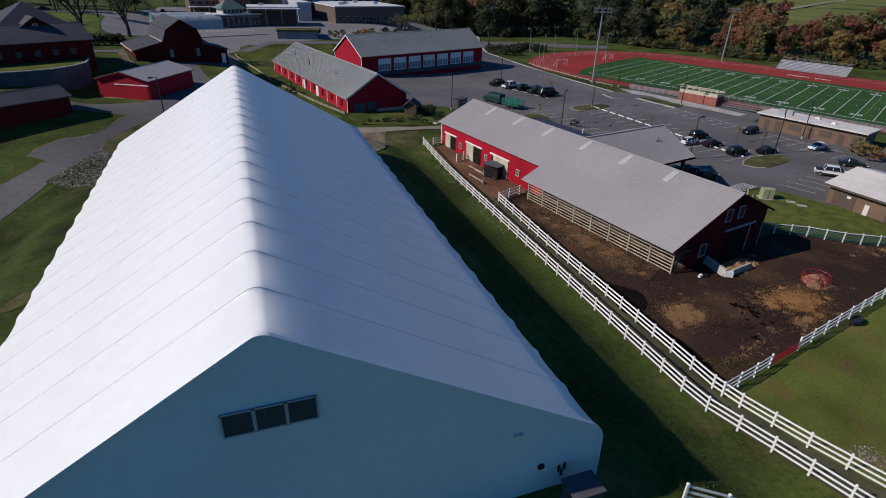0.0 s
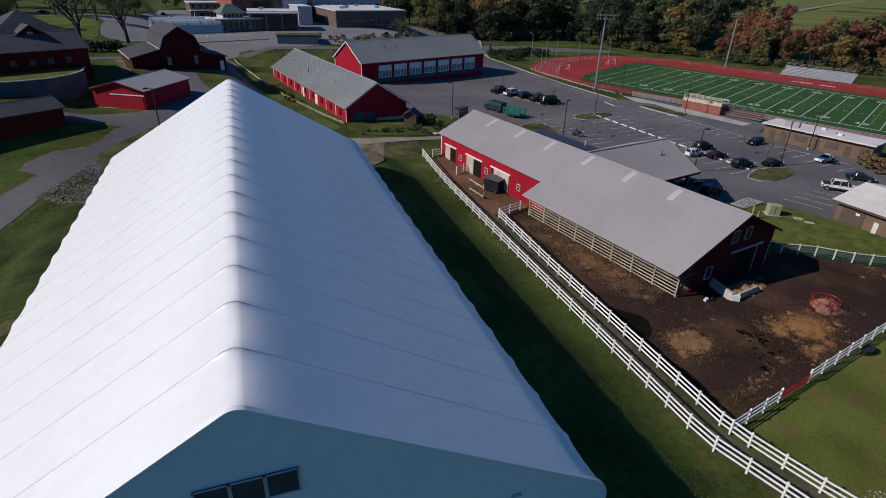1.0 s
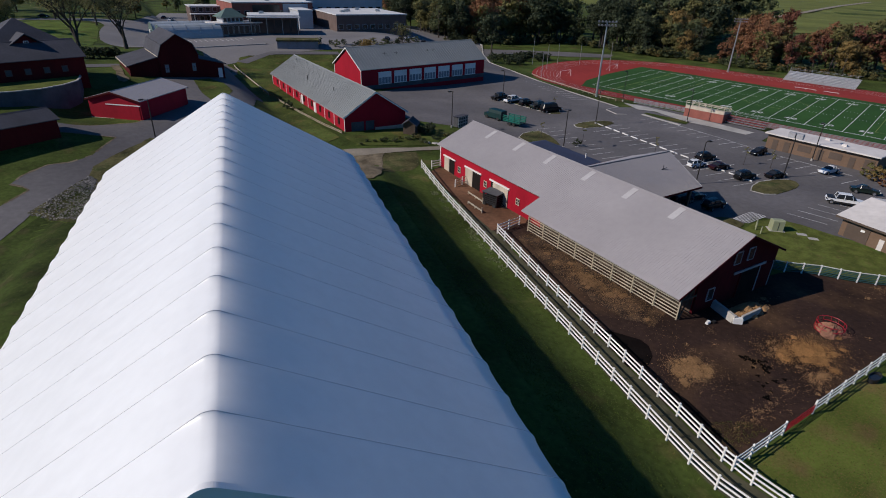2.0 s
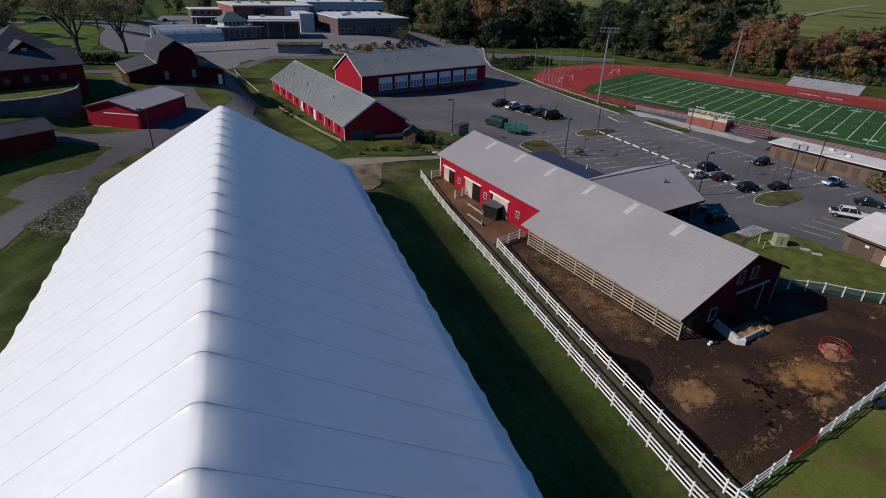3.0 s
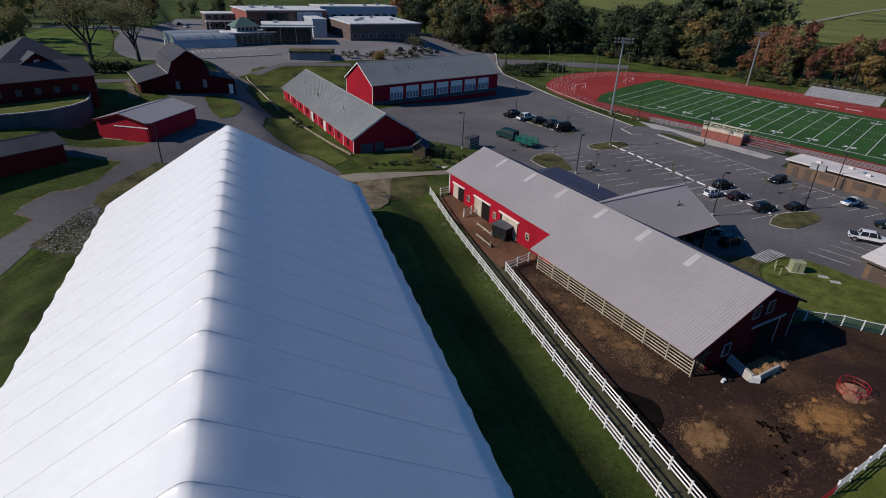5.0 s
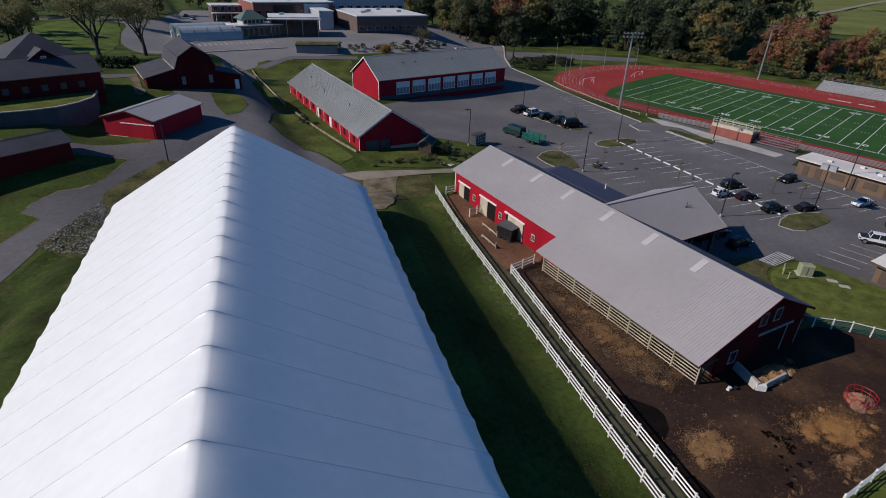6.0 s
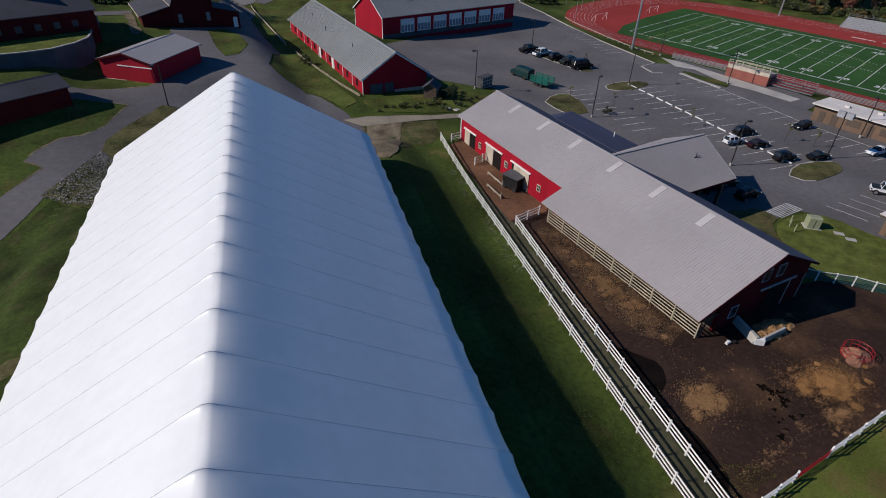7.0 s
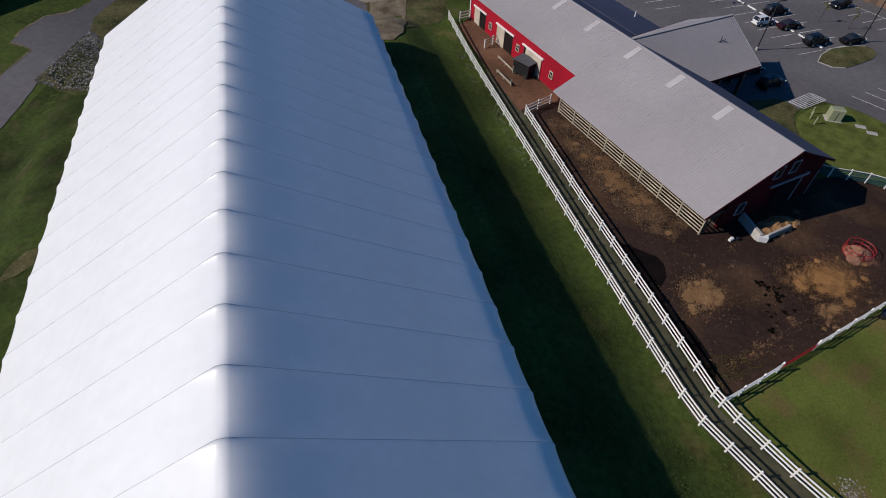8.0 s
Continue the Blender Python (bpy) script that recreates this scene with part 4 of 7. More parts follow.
terrace()
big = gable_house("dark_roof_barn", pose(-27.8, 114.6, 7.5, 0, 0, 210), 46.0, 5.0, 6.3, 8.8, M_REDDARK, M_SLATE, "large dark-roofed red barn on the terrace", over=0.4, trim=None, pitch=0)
for k in range(8):
    window(big, pose(3.5 + k * 2.9, 5.05, 3.9, 0, 0, 180), 0.8, 0.9, M_BROWND, M_DARKCONC, bars=False)
DM = pose(7.3, 0.6, 0, 0, 0, -90)
Mesh().prism([(-3.4, 7.6), (3.4, 7.6), (0, 9.9)], 0, 6.0, DM).part("dormer_wall", M_REDDARK, big)
for s in (1, -1):
    Mesh().prism([(0, 10.25), (s * 4.1, 7.5), (s * 4.1, 7.35), (0, 10.1)], -0.5, 6.5, DM).part("dormer_roof", M_SLATE, big)
window(big, pose(7.3, 0.65, 8.3, 0, 0, 180), 0.6, 0.6)
hip = Mesh()
hip.add([(0.5, -0.5, 8.3), (13.5, -0.5, 8.3), (13.5, -14, 8.3), (0.5, -14, 8.3), (6.6, -6.2, 12.4)], [(0, 1, 4), (1, 2, 4), (2, 3, 4), (3, 0, 4), (3, 2, 1, 0)])
hip.part("hip_roof", M_SLATE, big, "dark shingled hip roof")
Mesh().box(1, 13, -13.5, -1, -1, 8.3).part("rear_wall", M_REDDARK, big)

# gambrel barn with side wings
gam = thing("gambrel_barn", pose(-10.4, 124.7, 7.0, 0, 0, 106), "dark red gambrel-roofed barn with lean-to wings", "building")
prof = [(-4.1, 0), (-4.1, 4.7), (-3.15, 7.0), (0, 9.0), (3.15, 7.0), (4.1, 4.7), (4.1, 0)]
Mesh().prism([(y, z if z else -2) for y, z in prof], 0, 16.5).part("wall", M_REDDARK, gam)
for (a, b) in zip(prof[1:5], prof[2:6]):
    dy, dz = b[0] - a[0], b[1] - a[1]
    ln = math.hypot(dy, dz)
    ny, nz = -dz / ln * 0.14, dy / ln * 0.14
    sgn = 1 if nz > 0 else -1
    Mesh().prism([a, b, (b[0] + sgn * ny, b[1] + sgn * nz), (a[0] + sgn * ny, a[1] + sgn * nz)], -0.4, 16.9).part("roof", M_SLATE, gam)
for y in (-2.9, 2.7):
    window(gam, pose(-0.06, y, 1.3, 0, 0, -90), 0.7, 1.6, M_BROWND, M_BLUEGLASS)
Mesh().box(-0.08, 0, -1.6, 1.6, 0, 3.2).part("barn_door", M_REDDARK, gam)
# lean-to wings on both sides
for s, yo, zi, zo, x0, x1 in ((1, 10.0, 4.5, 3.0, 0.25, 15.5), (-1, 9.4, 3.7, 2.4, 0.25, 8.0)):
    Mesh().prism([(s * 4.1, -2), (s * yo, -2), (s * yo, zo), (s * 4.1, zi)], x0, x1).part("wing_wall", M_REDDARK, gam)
    k = (zi - zo) / (yo - 4.1)
    Mesh().prism([(s * 4.12, zi + 0.02), (s * (yo + 0.5), zo - 0.5 * k + 0.02), (s * (yo + 0.5), zo - 0.5 * k + 0.2), (s * 4.12, zi + 0.2)], x0 - 0.4, x1 + 0.4).part("wing_roof", M_SLATE, gam)
    Mesh().box(x0 - 0.4, x1 + 0.4, s * (yo + 0.53) - 0.03, s * (yo + 0.53) + 0.03, zo - 0.5 * k - 0.06, zo - 0.5 * k + 0.2).part("fascia", M_CREAM, gam, "pale fascia board")
Mesh().box(-0.45, 13.9, 4.28, 4.38, 4.62, 4.76).part("gutter", M_CREAM, gam, "pale gutter along the eave")
Mesh().box(0.17, 0.25, -8.9, -8.0, -0.6, 1.5).part("side_door", M_WHITE, gam, "white side door")

# small kiosk, brown stand and tan block building
gable_house("garden_kiosk", at(31.9, 88.6, 60), 2.6, 1.2, 2.1, 2.9, M_TIMBER, M_SLATE, "small wooden garden kiosk with metal roof", over=0.4, pitch=0, trim=None, sink=0.5)
conc = thing("concession_stand", pose(102.2, 67.2, -0.75, 0, 0, -72.5), "tan concession building with pale flat roof", "building")
Mesh().box(-1.0, 18.4, 0.2, 5.6, -1.5, 3.2).part("wall", M_BROWN, conc)
Mesh().box(-1.4, 18.8, -0.6, 6.0, 3.2, 3.45).part("flat_roof", M_MEMBRANE, conc)
for x, w, h in ((0.2, 1.0, 2.2), (2.4, 1.1, 2.2), (5.0, 2.4, 1.2), (8.6, 1.0, 2.2), (10.6, 2.2, 1.2), (14.0, 1.0, 2.2), (16.4, 1.6, 2.4)):
    Mesh().box(x, x + w, 0.14, 0.2, 0 if h > 2 else 1.1, h if h > 2 else 2.3).part("door", M_BROWND, conc, "brown metal door")
for x, y in ((3.4, 2.5), (8.4, 4), (12.0, 2.0)):
    Mesh().box(x - 0.4, x + 0.4, y - 0.3, y + 0.3, 3.45, 3.85).part("roof_unit", M_MEMBRANE, conc)
tan = thing("tan_block_building", pose(76.6, 32.4, -0.65, 0, 0, -83.5), "tan block building with shallow grey roof", "building")
Mesh().box(0, 22, 0.0, 12, -0.5, 2.75).part("wall", M_BROWN, tan)
Mesh().prism([(-0.7, 2.8), (6.3, 4.3), (13, 2.8), (13, 2.64), (6.3, 4.14), (-0.7, 2.64)], -0.7, 22.5).part("roof", M_MEMBRANE, tan, "pale shallow metal roof")
Mesh().box(-0.7, 22.5, -0.74, -0.70, 2.55, 2.82).part("fascia", M_BROWND, tan)
for x0, x1, z1, mat, words in ((0.7, 3.6, 2.35, M_BROWND, "brown roller door"), (4.9, 5.5, 1.5, M_MEMBRANE, "pale wall cabinet"), (7.6, 8.6, 2.1, M_BROWND, "brown steel door")):
    Mesh().box(x0, x1, -0.07, 0.0, 0, z1).part("door", mat, tan, words)
Mesh().box(2.5, 3.0, -0.09, -0.06, 1.55, 1.85).part("notice_plate", M_WHITE, tan, "small white notice plate")
Mesh().box(9.9, 10.2, -0.25, -0.02, 2.1, 2.4).part("wall_lamp", M_BLACK, tan)


# ---- fences ----
def walk_line(pts, step):
    """Points along a line at even steps."""
    out, acc = [Vector(pts[0])], 0.0
    for a, b in zip(pts, pts[1:]):
        a, b = Vector(a), Vector(b)
        d = (b - a).length
        s = step - acc
        while s <= d:
            out.append(a.lerp(b, s / d))
            s += step
        acc = d - (s - step)
    return out


POST = Mesh().box(-0.065, 0.065, -0.065, 0.065, -0.2, 1.38).add(
    [(-0.08, -0.08, 1.38), (0.08, -0.08, 1.38), (0.08, 0.08, 1.38), (-0.08, 0.08, 1.38), (0, 0, 1.46)], [(0, 1, 4), (1, 2, 4), (2, 3, 4), (3, 0, 4), (3, 2, 1, 0)]).mesh("post", M_WHITE)


def rail_fence(name, pts, label, step=2.3, rails=(0.38, 0.80, 1.22), mat=M_WHITE, post=POST, group="paddock fences", tall=0.14):
    p0 = pts[0]
    f = thing(name, pose(p0[0], p0[1], gz(*p0)), label, "fence", group)
    inv = f.matrix_basis.inverted()
    ps = walk_line(pts, step)
    for k, p in enumerate(ps):
        q = ps[min(k + 1, len(ps) - 1)] - ps[max(k - 1, 0)]
        share("post", post, f, inv @ pose(p.x, p.y, gz(p.x, p.y), 0, 0, math.degrees(math.atan2(q.y, q.x))))
    for a, b in zip(ps, ps[1:]):
        for h in rails:
            m = Mesh().bar(inv @ Vector((a.x, a.y, gz(a.x, a.y) + h)), inv @ Vector((b.x, b.y, gz(b.x, b.y) + h)), 0.05, tall)
            m.part("rail", mat, f)
    return f


OUTER = [(29.05, 71.1), (28.92, 52.0), (28.86, 34.0), (28.84, 20.6), (28.88, 7.14), (28.98, 4.89), (29.62, 2.8), (30.3, 0.66), (30.95, -1.48), (31.6, -3.6), (33.6, -10.2), (35.2, -15)]
INNER = [(31.5, 45.26), (31.2, 30), (31.3, 16.5), (31.31, 5.2), (31.98, 3.1), (32.6, 0.98), (33.3, -1.1), (34.1, -3.1), (36.0, -8.2), (38.6, -15)]
rail_fence("white_paddock_fence", OUTER, "white three-rail paddock fence along the grass verge")
rail_fence("white_paddock_fence", INNER, "white three-rail paddock fence along the dirt yard")
rail_fence("white_paddock_fence", [(31.5, 45.26), (35.5, 46.9)], "short white rail fence beside the lean-to", step=2.15)
rail_fence("white_paddock_fence", [(31.4, 5.3), (35.6, 6.25), (37.7, 6.76)], "short white rail fence ending at a red gate", step=2.15)
rail_fence("white_paddock_fence", [(42.0, 7.75), (48.6, 9.3), (57.6, 11.4), (75, 15.6)], "white rail fence between paddock and pasture", step=2.3)
rail_fence("white_paddock_fence", [(19.8, -2.9), (22.7, -3.8), (25.2, -4.8), (31, -8.2)], "white rail fence at the arena corner", step=2.5)
rail_fence("white_paddock_fence", [(30.7, 70.6), (33.2, 71.4)], "short white rail fence at the stable corner", step=2.4)
rail_fence("garden_rail", [(19.1, 90.6), (16.4, 98.2), (13.0, 109.6), (9.2, 124.0)], "low weathered timber edging beside the long barn", step=2.2, rails=(0.12, 0.4), mat=M_WOOD,
           post=Mesh().box(-0.06, 0.06, -0.06, 0.06, -0.1, 0.72).mesh("post", M_TIMBER), group="garden rails")
rail_fence("yard_gate_fence", [(31.9, 62.3), (34.9, 64.0)], "low weathered rail fence in the stable yard", step=1.7, mat=M_WOOD)
PFENCE = [(58.6, 27.6), (60.4, 26.0), (62.7, 25.0), (64.1, 23.8), (65.2, 22.5), (66.6, 21.6), (68.1, 20.6), (71, 19), (78, 17.5)]
pfence = rail_fence("pasture_fence", PFENCE, "white post fence with dark teal mesh infill", step=1.9, mat=M_BLUE, rails=(0.2, 0.4, 0.6, 0.8, 1.0, 1.16), tall=0.09)
pinv = pfence.matrix_basis.inverted()
for a, b in zip(walk_line(PFENCE, 1.9), walk_line(PFENCE, 1.9)[1:]):
    Mesh().bar(pinv @ Vector((a.x, a.y, gz(a.x, a.y) + 1.3)), pinv @ Vector((b.x, b.y, gz(b.x, b.y) + 1.3)), 0.05, 0.07).part("top_rail", M_WHITE, pfence)
gate = thing("red_gate", at(37.8, 6.78, 13), "red tubular steel field gate", "gate")
for h in (0.15, 0.35, 0.55, 0.75, 0.95):
    Mesh().tube((0, 0, h), (4.2, 0, h), 0.02, n=6).part("bar", M_REDPIPE, gate)
gf = Mesh()
for x in (0, 2.1, 4.2):
    gf.tube((x, 0, 0.15), (x, 0, 1.0), 0.028, n=6)
gf.bar((0, 0, 0.2), (2.1, 0, 0.95), 0.04, 0.04).bar((4.2, 0, 0.2), (2.1, 0, 0.95), 0.04, 0.04)
gf.part("frame", M_REDPIPE, gate)
wire = Mesh().tube((0, 0, 0.16), (0, 0, 1.0), 0.011, n=4).mesh("wire", M_REDPIPE)
for k in range(1, 28):
    share("wire", wire, gate, pose(k * 0.15, 0, 0))
tank = thing("water_tank", at(50.8, 9.1, 13) @ Matrix.Scale(0.85, 4), "dark oval stock tank beside the pasture fence", "stock tank")


def oval_ring(rx, ry, z, n=20):
    return [(rx * math.cos(2 * math.pi * k / n), ry * math.sin(2 * math.pi * k / n), z) for k in range(n)]


shell = Mesh()
for rx, ry, z in ((0.92, 0.42, 0.0), (1.0, 0.48, 0.58), (1.03, 0.51, 0.62), (0.94, 0.43, 0.62), (0.9, 0.4, 0.3)):
    shell.v += oval_ring(rx, ry, z)
shell.f = [(j * 20 + k, j * 20 + (k + 1) % 20, j * 20 + 20 + (k + 1) % 20, j * 20 + 20 + k) for j in range(4) for k in range(20)]
shell.part("shell", M_BLACK, tank)
pool = Mesh()
pool.v, pool.f = oval_ring(0.91, 0.41, 0.46), [tuple(range(20))]
pool.part("water", M_GLASS, tank, "dark still water")

# ---- paddock things ----


def straw_patch(name, cx, cy, rx, ry, n, seed, label, rz=0.0, z=0.08, mat=M_STRAW):
    """Loose straw: many small flat pieces."""
    rnd, m = random.Random(seed), Mesh()
    tufts = []
    for _ in range(26):
        r, a = abs(rnd.gauss(0, 0.5)), rnd.uniform(0, 2 * math.pi)
        tufts.append((rx * r * math.cos(a), ry * r * math.sin(a), rnd.uniform(0.1, 0.32)))
    for k in range(n):
        r, a = abs(rnd.gauss(0, 0.5)), rnd.uniform(0, 2 * math.pi)
        x, y = rx * r * math.cos(a), ry * r * math.sin(a)
        if k % 3:
            tx, ty, tr = tufts[rnd.randrange(26)]
            x, y = tx + rnd.gauss(0, tr), ty + rnd.gauss(0, tr * 0.8)
        c, s = math.cos(radians(rz)), math.sin(radians(rz))
        x, y = cx + x * c - y * s, cy + x * s + y * c
        l, w, t = rnd.uniform(0.025, 0.06), rnd.uniform(0.006, 0.016), rnd.uniform(0, math.pi)
        dx, dy = math.cos(t), math.sin(t)
        h = gz(x, y) + z + rnd.uniform(0, 0.10) * max(0, 1.2 - r)
        m.add([(x + l * dx * i - w * dy * j, y + l * dy * i + w * dx * j, h + rnd.uniform(0, 0.05)) for i, j in ((-1, -1), (1, -1), (1, 1), (-1, 1))], [(0, 1, 2, 3)])
    return tagged(m.part(name, mat), label, "straw", kind="stuff")


straw_patch("straw_heap", 36.2, 15.0, 2.55, 2.4, 17000, 1, "round patch of loose straw on dark soil", 35)
drape("trodden_bedding", [(34.4, 15.6), (35.4, 16.8), (37, 16.9), (38.2, 15.6), (38, 14), (36.6, 13.2), (34.9, 13.6)], M_BEDDING, "flattened straw bedding on the soil", 0.075, wobble=0.35, category="straw", seed=14)
drape("trodden_litter", [(33.8, 43.6), (36.0, 44.2), (37.6, 36), (39.6, 27), (40.4, 23), (37.6, 21.4), (35.4, 23.4), (34.2, 30), (33.6, 37)], M_BEDDING, "brown trodden straw litter beside the lean-to", 0.075, wobble=0.45, category="straw", seed=18)
straw_patch("straw_heap", 48.9, 14.0, 4.1, 2.7, 30000, 2, "scattered golden straw near the hay feeder", -8, mat=M_STRAWGOLD)
straw_patch("straw_heap", 46.5, 10.8, 4.0, 1.8, 2600, 3, "thin scattered straw along the fence", 15, mat=M_HAY)
straw_patch("straw_litter", 36.3, 31, 2.7, 11, 21000, 4, "brown trodden straw litter beside the lean-to", 8, mat=M_HAY)
straw_patch("straw_litter", 46, 15, 11, 5, 1500, 5, "sparse straw bits over the paddock", 12)
straw_patch("straw_litter", 70, 18.4, 6, 1.5, 4000, 6, "dry straw strip along the pasture fence", -15)
straw_patch("straw_litter", 38, 9, 5, 1.4, 600, 7, "sparse straw by the gate", 15)


def splash(cx, cy, rx, ry, seed, label):
    """A dark wet stain with a ragged rim."""
    rnd = random.Random(seed)
    rim = [0.75 + 0.25 * math.sin(3 * k * 2 * math.pi / 22 + seed) + rnd.uniform(-0.22, 0.22) for k in range(22)]
    drape("dark_patch", [(cx + rx * q * math.cos(2 * math.pi * k / 22), cy + ry * q * math.sin(2 * math.pi * k / 22)) for k, q in enumerate(rim)], M_WET, label, 0.085 + 0.001 * (seed % 5), wobble=0.04, category="soil", seed=seed)


for k, (x, y, rx, ry) in enumerate(((42.3, 14.9, 0.5, 0.45), (42.8, 14.2, 0.75, 0.5), (43.1, 13.3, 0.55, 0.55), (42.6, 12.7, 0.4, 0.3), (43.7, 13.9, 0.3, 0.2), (39.9, 10.2, 0.42, 0.36), (42.35, 11.6, 0.34, 0.26))):
    splash(x, y, rx, ry, 20 + k, "dark wet patch of soil")
# Near-black soil in a ragged strip along the inner fence.
drape("dark_patch", [(31.9, 23), (33.4, 21.6), (34.9, 20), (34.4, 17.6), (32.9, 16.4), (32.8, 14.2), (33.4, 12), (33.4, 10), (32.6, 7.4), (31.7, 8), (31.5, 12.2), (31.8, 20)], M_DARKSOIL,
      "long dark strip of soil along the fence", 0.08, wobble=0.5, category="soil", seed=15)
prnd = random.Random(61)
for k in range(9):
    px, py, pr = 41.2 + prnd.uniform(-1.6, 2.2), 12.4 + prnd.uniform(-2.6, 2.4), prnd.uniform(0.12, 0.3)
    splash(px, py, pr, pr * 0.8, 70 + k, "small dark wet hollow in the soil")
drape("muddy_bank", [(58.5, 28), (60.2, 27.2), (61.3, 31.4), (63.3, 35.6), (66.4, 38.5), (66, 41), (62, 42), (57, 38)], M_BED, "bare dry earth beside the canopy", 0.085, wobble=0.45, category="soil", seed=17)
feeder = thing("hay_feeder", at(54.0, 15.85), "red round steel hay feeder with hay inside", "feeder")
for h in (0.1, 0.5, 0.95):
    ring = Mesh()
    for k in range(24):
        a = 2 * math.pi * k / 24
        for j in range(6):
            b = 2 * math.pi * j / 6
            r = 1.25 + 0.035 * math.cos(b)
            ring.v.append((r * math.cos(a), r * math.sin(a), h + 0.035 * math.sin(b)))
    ring.f = [(6 * k + j, 6 * k + (j + 1) % 6, 6 * ((k + 1) % 24) + (j + 1) % 6, 6 * ((k + 1) % 24) + j) for k in range(24) for j in range(6)]
    ring.part("ring", M_REDPIPE, feeder)
for k in range(12):
    a = 2 * math.pi * k / 12
    Mesh().tube((1.25 * math.cos(a), 1.25 * math.sin(a), 0), (1.25 * math.cos(a + 0.15), 1.25 * math.sin(a + 0.15), 0.95), 0.025, n=6).part("upright", M_REDPIPE, feeder)


def lump(name, x, y, r, h, mat, label, category, seed, n=26, kind=""):
    """An uneven heap on the ground."""
    rnd, m, rows = random.Random(seed), Mesh(), 7
    for j in range(rows + 1):
        t = j / rows
        for k in range(n):
            a = 2 * math.pi * k / n
            rr = r * (1 - t) * (1 + 0.22 * math.sin(3 * a + seed) + rnd.uniform(-0.1, 0.1))
            m.v.append((rr * math.cos(a), rr * math.sin(a), h * math.sin(t * math.pi / 2) * (1 + rnd.uniform(-0.12, 0.12))))
    m.f = [(j * n + k, j * n + (k + 1) % n, (j + 1) * n + (k + 1) % n, (j + 1) * n + k) for j in range(rows) for k in range(n)]
    ob = m.part(name, mat)
    ob.matrix_basis = at(x, y, 0, -0.03)
    return tagged(ob, label, category, kind=kind)


lump("hay_mound", 53.8, 15.6, 1.3, 1.0, M_REDHAY, "pile of reddish hay filling the feeder", "hay", 3)
straw_patch("straw_litter", 54.2, 14.9, 1.5, 0.9, 2600, 10, "reddish hay spilled beside the feeder", -30, z=0.1, mat=M_REDHAY)
bunk = thing("concrete_bunker", at(46.0, 20.0, 0), "low white concrete bunker walls round a straw heap", "bunker")
# Walls greyed for the barn's shade; the end block stays sunlit white.
Mesh().prism([(-0.45, 0), (0.45, 0), (0.16, 0.78), (-0.16, 0.78)], 0, 3.7, pose(-0.1, -0.35, 0, 0, 0, 86)).part("wall_block", M_CONCRETE, bunk, "concrete barrier block greyed for shade")
Mesh().prism([(-0.3, 0), (0.3, 0), (0.22, 0.62), (-0.22, 0.62)], 0, 0.9, pose(-0.3, -0.2, 0, 0, 0, -28)).part("end_block", M_WHITE, bunk)
Mesh().bar((0.6, -0.42, 0.36), (3.7, 0.25, 0.36), 0.22, 0.72).part("front_wall", M_CONCRETE, bunk, "concrete panel greyed for shade")
Mesh().bar((0.3, 3.3, 0.3), (-1.2, 3.9, 0.3), 0.3, 0.6).part("back_block", M_DIMWHITE, bunk)
for cx, cy, rr, hh, sd in ((47.3, 20.6, 1.0, 0.5, 5), (48.6, 21.0, 1.3, 0.75, 6), (49.9, 21.2, 1.2, 0.6, 7), (51.0, 21.0, 0.8, 0.35, 8)):
    lump("straw_mound", cx, cy, rr, hh, M_STRAW, "heap of yellow straw behind the concrete panel", "straw", sd)
straw_patch("straw_litter", 49.1, 21.0, 2.6, 0.9, 9000, 9, "loose straw over the bunker heap", 12, z=0.35)
trough = thing("feed_tub", at(43.1, 20.3, 20), "small pale plastic feed tub on its side", "tub")
Mesh().tube((-0.3, 0, 0.2), (0.3, 0, 0.24), 0.2, 0.26, n=14).part("tub", M_WHITE, trough)
Mesh().tube((0.3, 0, 0.24), (0.34, 0, 0.245), 0.29, 0.29, n=14).part("rim", M_PANEL, trough)
trough.matrix_basis = trough.matrix_basis @ Matrix.Scale(0.75, 4)
bucket = thing("bucket", at(43.8, 20.2, 0), "small dark bucket on the soil", "bucket")
Mesh().tube((0, 0, 0), (0, 0, 0.32), 0.14, 0.18, n=12).part("body", M_BLACK, bucket)
wagon = thing("hay_wagon", at(35.0, 54.6, -62), "dark covered hay feeder with a grey sheet roof", "feeder")
Mesh().box(-1.3, 1.3, -0.95, 0.95, 0.35, 0.5).part("floor", M_BLACK, wagon)
for x in (-1.25, 0, 1.25):
    for y in (-0.9, 0.9):
        Mesh().box(x - 0.05, x + 0.05, y - 0.05, y + 0.05, 0.1, 2.0).part("post", M_BLACK, wagon)
for y in (-0.9, 0.9):
    for h in (0.7, 1.0, 1.3, 1.6, 1.9):
        Mesh().box(-1.3, 1.3, y - 0.03, y + 0.03, h - 0.08, h + 0.08).part("side_bar", M_BLACK, wagon)
for x in (-1.28, 1.28):
    for h in (0.7, 1.0, 1.3, 1.6, 1.9):
        Mesh().box(x - 0.03, x + 0.03, -0.9, 0.9, h - 0.08, h + 0.08).part("end_bar", M_BLACK, wagon)
Mesh().box(-1.1, 1.1, -0.8, 0.8, 0.5, 1.5).part("hay_load", M_VOID, wagon, "dark hay behind the bars")
Mesh().prism([(-1.1, 2.0), (1.1, 2.08), (1.1, 2.13), (-1.1, 2.05)], -1.45, 1.45).part("sheet_roof", M_DARKCONC, wagon, "dull grey sheet roof")
for x in (-0.9, 0.9):
    for y in (-0.95, 0.95):
        Mesh().tube((x, y - 0.08, 0.3), (x, y + 0.08, 0.3), 0.3, n=14).part("wheel", M_TYRE, wagon)
